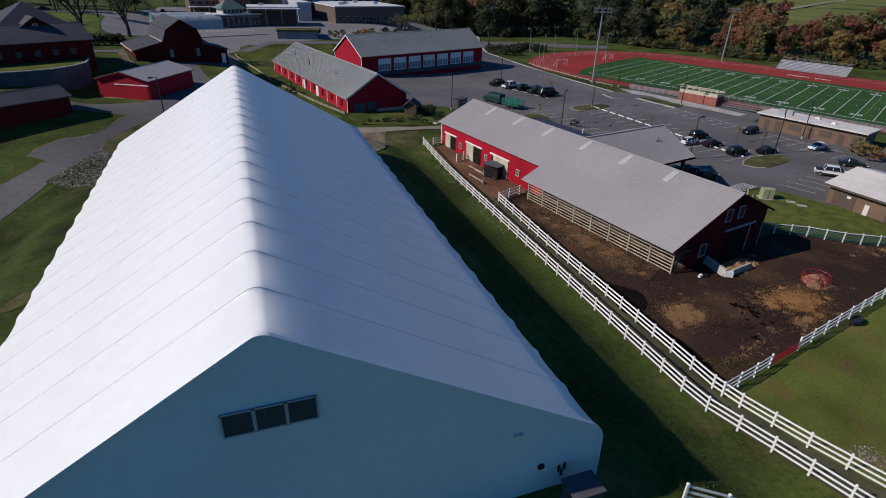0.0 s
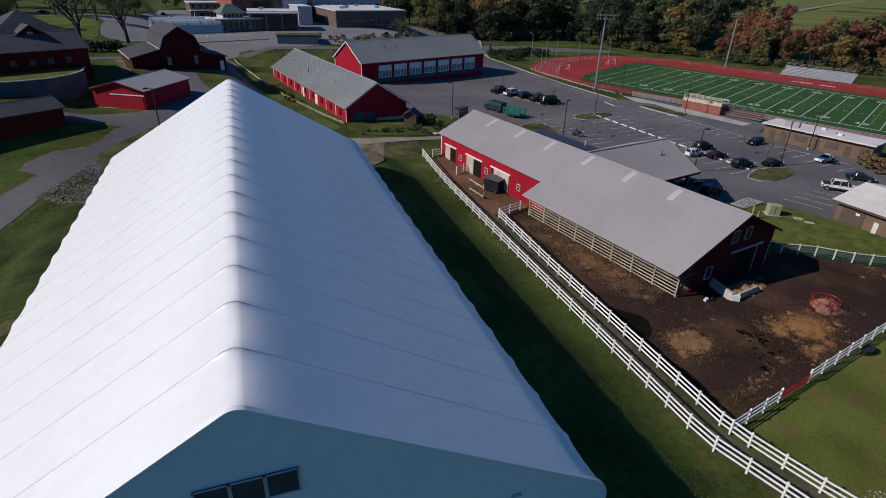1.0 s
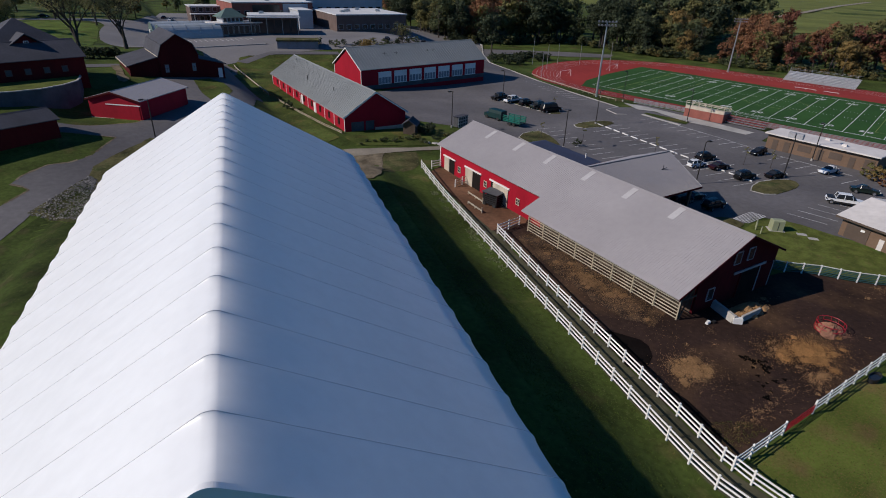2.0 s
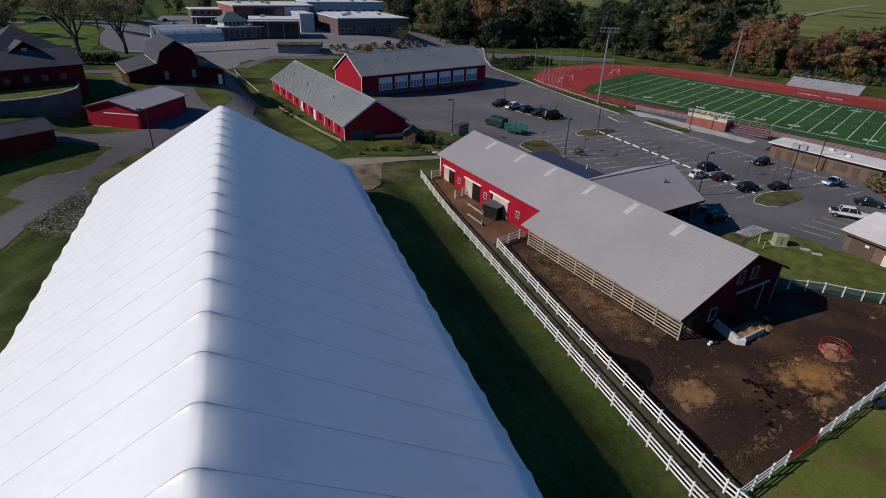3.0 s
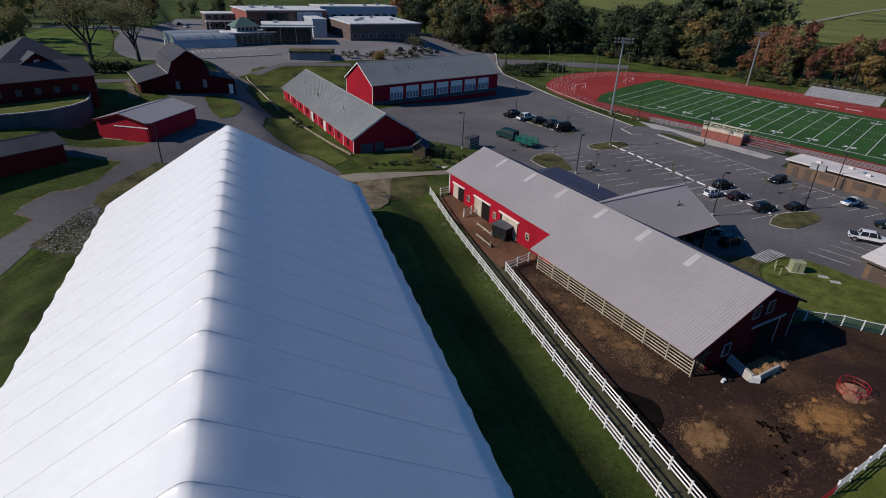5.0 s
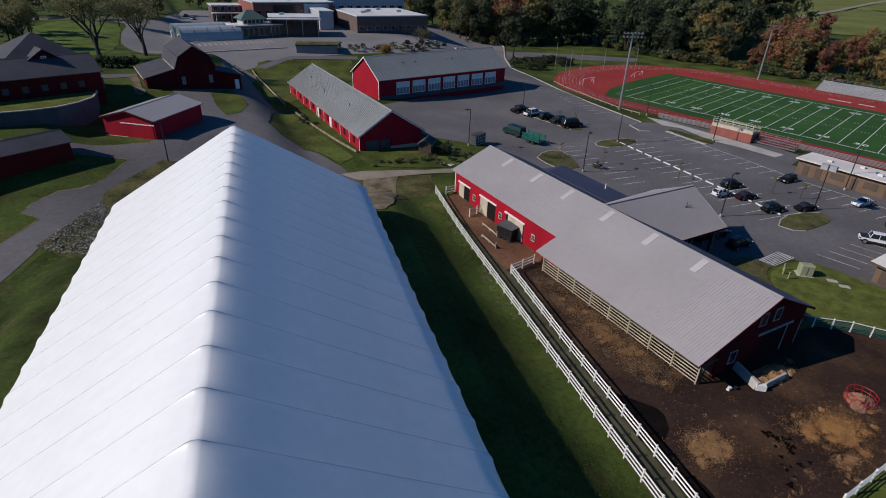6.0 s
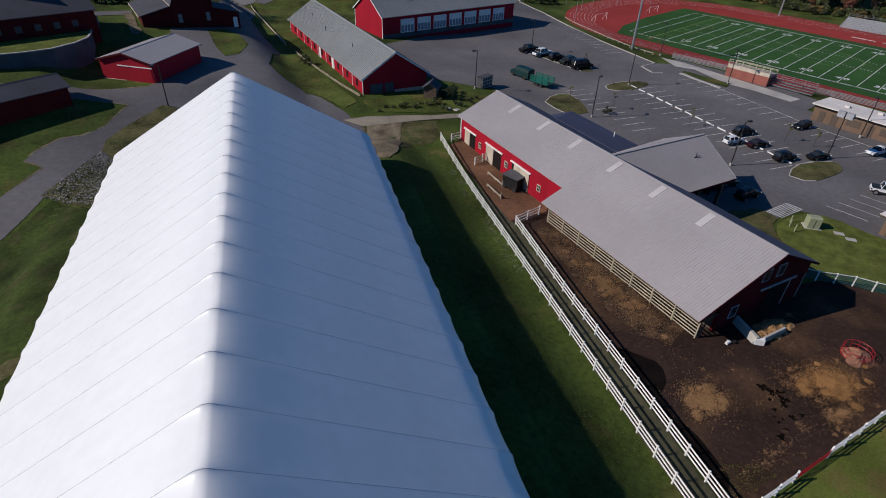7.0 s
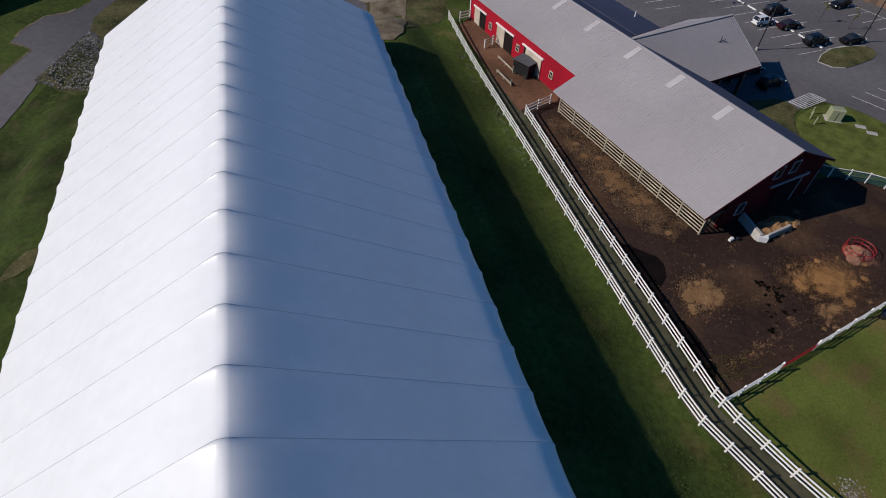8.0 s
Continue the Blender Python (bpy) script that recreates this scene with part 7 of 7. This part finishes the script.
for k in range(14):
    x, y = 30 + k * 2.6 + rnd.uniform(-1, 1), 189 + rnd.uniform(-1.5, 6)
    sc = rnd.uniform(0.9, 1.8)
    sh = new("hedge_shrub", SHRUBS[rnd.choice(["dark", "dark", "green", "olive"])])
    sh.matrix_basis = at(x, y, rnd.uniform(0, 360)) @ Matrix.Diagonal((sc * 1.2, sc * 1.2, sc, 1))
    tagged(sh, "dark shrub in the planting behind the barn", "shrub", "hedge shrubs")
for x, y, key, sc in ((11.2, 113, "dark", 1.1), (34.6, 90.4, "dark", 1.1), (35.6, 88.6, "dark", 1.2), (36.8, 90.6, "dark", 1.0), (37.8, 92.4, "dark", 0.9), (104.5, 46.5, "gold", 1.5), (105.5, 48.6, "olive", 1.4), (103.2, 44.0, "rust", 1.2), (106, 44, "olive", 1.3), (64, 78.5, "dark", 0.8)):
    sh = new("shrub", SHRUBS[key])
    sh.matrix_basis = at(x, y, 30) @ Matrix.Diagonal((sc * 1.2, sc * 1.2, sc, 1))
    tagged(sh, "leafy shrub at the pavement edge", "shrub", "edge shrubs")
for k in range(30):
    a = k / 29
    p = Vector((97, 196)).lerp(Vector((128, 206)), a) + Vector((rnd.uniform(-6, 6), rnd.uniform(-9, 9)))
    sh = new("hedge_shrub", SHRUBS["dark"])
    sh.matrix_basis = at(p.x + rnd.uniform(-2, 2), p.y, k * 40) @ Matrix.Diagonal((2.0, 2.0, 1.5, 1))
    tagged(sh, "dark hedge shrub beside the track", "shrub", "hedge shrubs")
# Short row of dark shrubs behind the terrace and gambrel barns.
for k in range(9):
    sh = new("hedge_shrub", SHRUBS["dark"])
    sh.matrix_basis = at(-33.4 + k * 0.95, 143.6 + rnd.uniform(-0.5, 0.5), k * 50) @ Matrix.Diagonal((1.5, 1.5, 1.5, 1))
    tagged(sh, "dark shrub in a row behind the barns", "shrub", "hedge shrubs")
for x, y, rz in ((34.0, 83.2, 10), (35.3, 82.8, 40)):
    rk = Mesh()
    stone(rk, rnd, 0, 0, 0.5)
    slab = rk.part("garden_stone", M_CONCRETE)
    slab.matrix_basis = pose(x, y, gz(x, y) - gz(0, 0) * 0.4, 0, 0, rz) @ Matrix.Diagonal((1, 1, 0.4, 1))
    tagged(slab, "flat pale stone in the garden grass", "stone", "garden stones")
for x, y in ((75.4, 108.2), (59.6, 85.6), (88.3, 60.2), (66.5, 80.6), (91.5, 57.2), (76, 70)):
    st_ = thing("young_tree", at(x, y), "young staked tree with sparse leaves", "tree", "young trees")
    Mesh().tube((0, 0, 0), (0.05, 0, 2.6), 0.05, 0.025, 6).part("trunk", M_BARK, st_)
    me = raw(leaf_cloud(int(x), 0.6, 3.6, 1.5, 16, 12, 0.10), "crown", LEAVES["olive"])
    share("crown", me, st_)


# ---- grass blades near the fences ----
def inside(x, y, poly):
    hit = False
    for (ax, ay), (bx, by) in zip(poly, poly[1:] + poly[:1]):
        if (ay > y) != (by > y) and x < ax + (y - ay) * (bx - ax) / (by - ay):
            hit = not hit
    return hit


def blades(poly, n, mat, label, seed, size, z):
    """Short tufts of grass, each a leaning blade or two."""
    rnd, m = random.Random(seed), Mesh()
    xs, ys = [p[0] for p in poly], [p[1] for p in poly]
    while n:
        x, y = rnd.uniform(min(xs), max(xs)), rnd.uniform(min(ys), max(ys))
        if not inside(x, y, poly):
            continue
        n -= 1
        a, w, h = rnd.uniform(0, 2 * math.pi), size * rnd.uniform(0.4, 1.0), size * rnd.uniform(0.5, 1.3)
        c, s, g0 = math.cos(a), math.sin(a), gz(x, y) + z
        lx, ly = rnd.uniform(-1, 1) * h, rnd.uniform(-1, 1) * h
        m.v.extend([(x - w * c, y - w * s, g0 - 0.02), (x + w * c, y + w * s, g0 - 0.02), (x + lx + 0.4 * w * c, y + ly + 0.4 * w * s, g0 + h), (x + lx - 0.4 * w * c, y + ly - 0.4 * w * s, g0 + h)])
        k = len(m.v)
        m.f.append((k - 4, k - 3, k - 2, k - 1))
    tagged(m.part("grass_tufts", mat), label, "grass", kind="stuff")


PASTURE_NEAR = [(32.2, 4.9), (43.4, 7.4), (57.6, 10.6), (66, 12.6), (66, -8), (44, -14), (39, -13), (34.6, -3), (33.2, 1.3)]
STRIP = [(20, 60), (28.8, 60), (28.8, 42.7), (28.7, 31.3), (28.7, 14.3), (28.8, 5.0), (29.5, 2.8), (31.4, -3.5), (34.4, -13), (20, -13)]
blades(PASTURE_NEAR, 8000, M_DRYBLADE, "short olive and brown pasture grass", 201, 0.055, 0.03)
blades(PASTURE_NEAR, 9000, M_BLADE, "short green pasture grass", 202, 0.055, 0.03)
wrnd = random.Random(91)
for k in range(16):
    wx, wy = 28.2 + wrnd.uniform(-0.7, 0.2), wrnd.uniform(34, 62)
    blades([(wx - 0.45, wy - 0.7), (wx + 0.45, wy - 0.8), (wx + 0.4, wy + 0.8), (wx - 0.4, wy + 0.6)], 90, M_WEED, "pale weeds beside the fence", 300 + k, 0.10, 0.0)
WEEDY = [(32.2, 6.4), (37.2, 7.5), (36.2, 8.7), (33.5, 9.4), (32.3, 8.6)]
blades(WEEDY, 700, M_DRYBLADE, "brown weeds in the paddock corner", 205, 0.07, 0.03)
blades(WEEDY, 350, M_BLADE, "green weeds in the paddock corner", 206, 0.07, 0.03)
RIPRAP = [(-22.6, 60.4), (-19.4, 67.0), (-17.0, 66.0), (-16.4, 56.0), (-19.5, 57.4)]
blades(RIPRAP, 2600, M_BLADE, "green weeds among the riprap stones", 207, 0.13, 0.0)
blades(STRIP, 30000, M_BLADE, "uneven green grass between arena and fence", 203, 0.06, 0.0)
blades(STRIP, 1000, M_DRYBLADE, "dry blades among the green grass", 204, 0.05, 0.0)
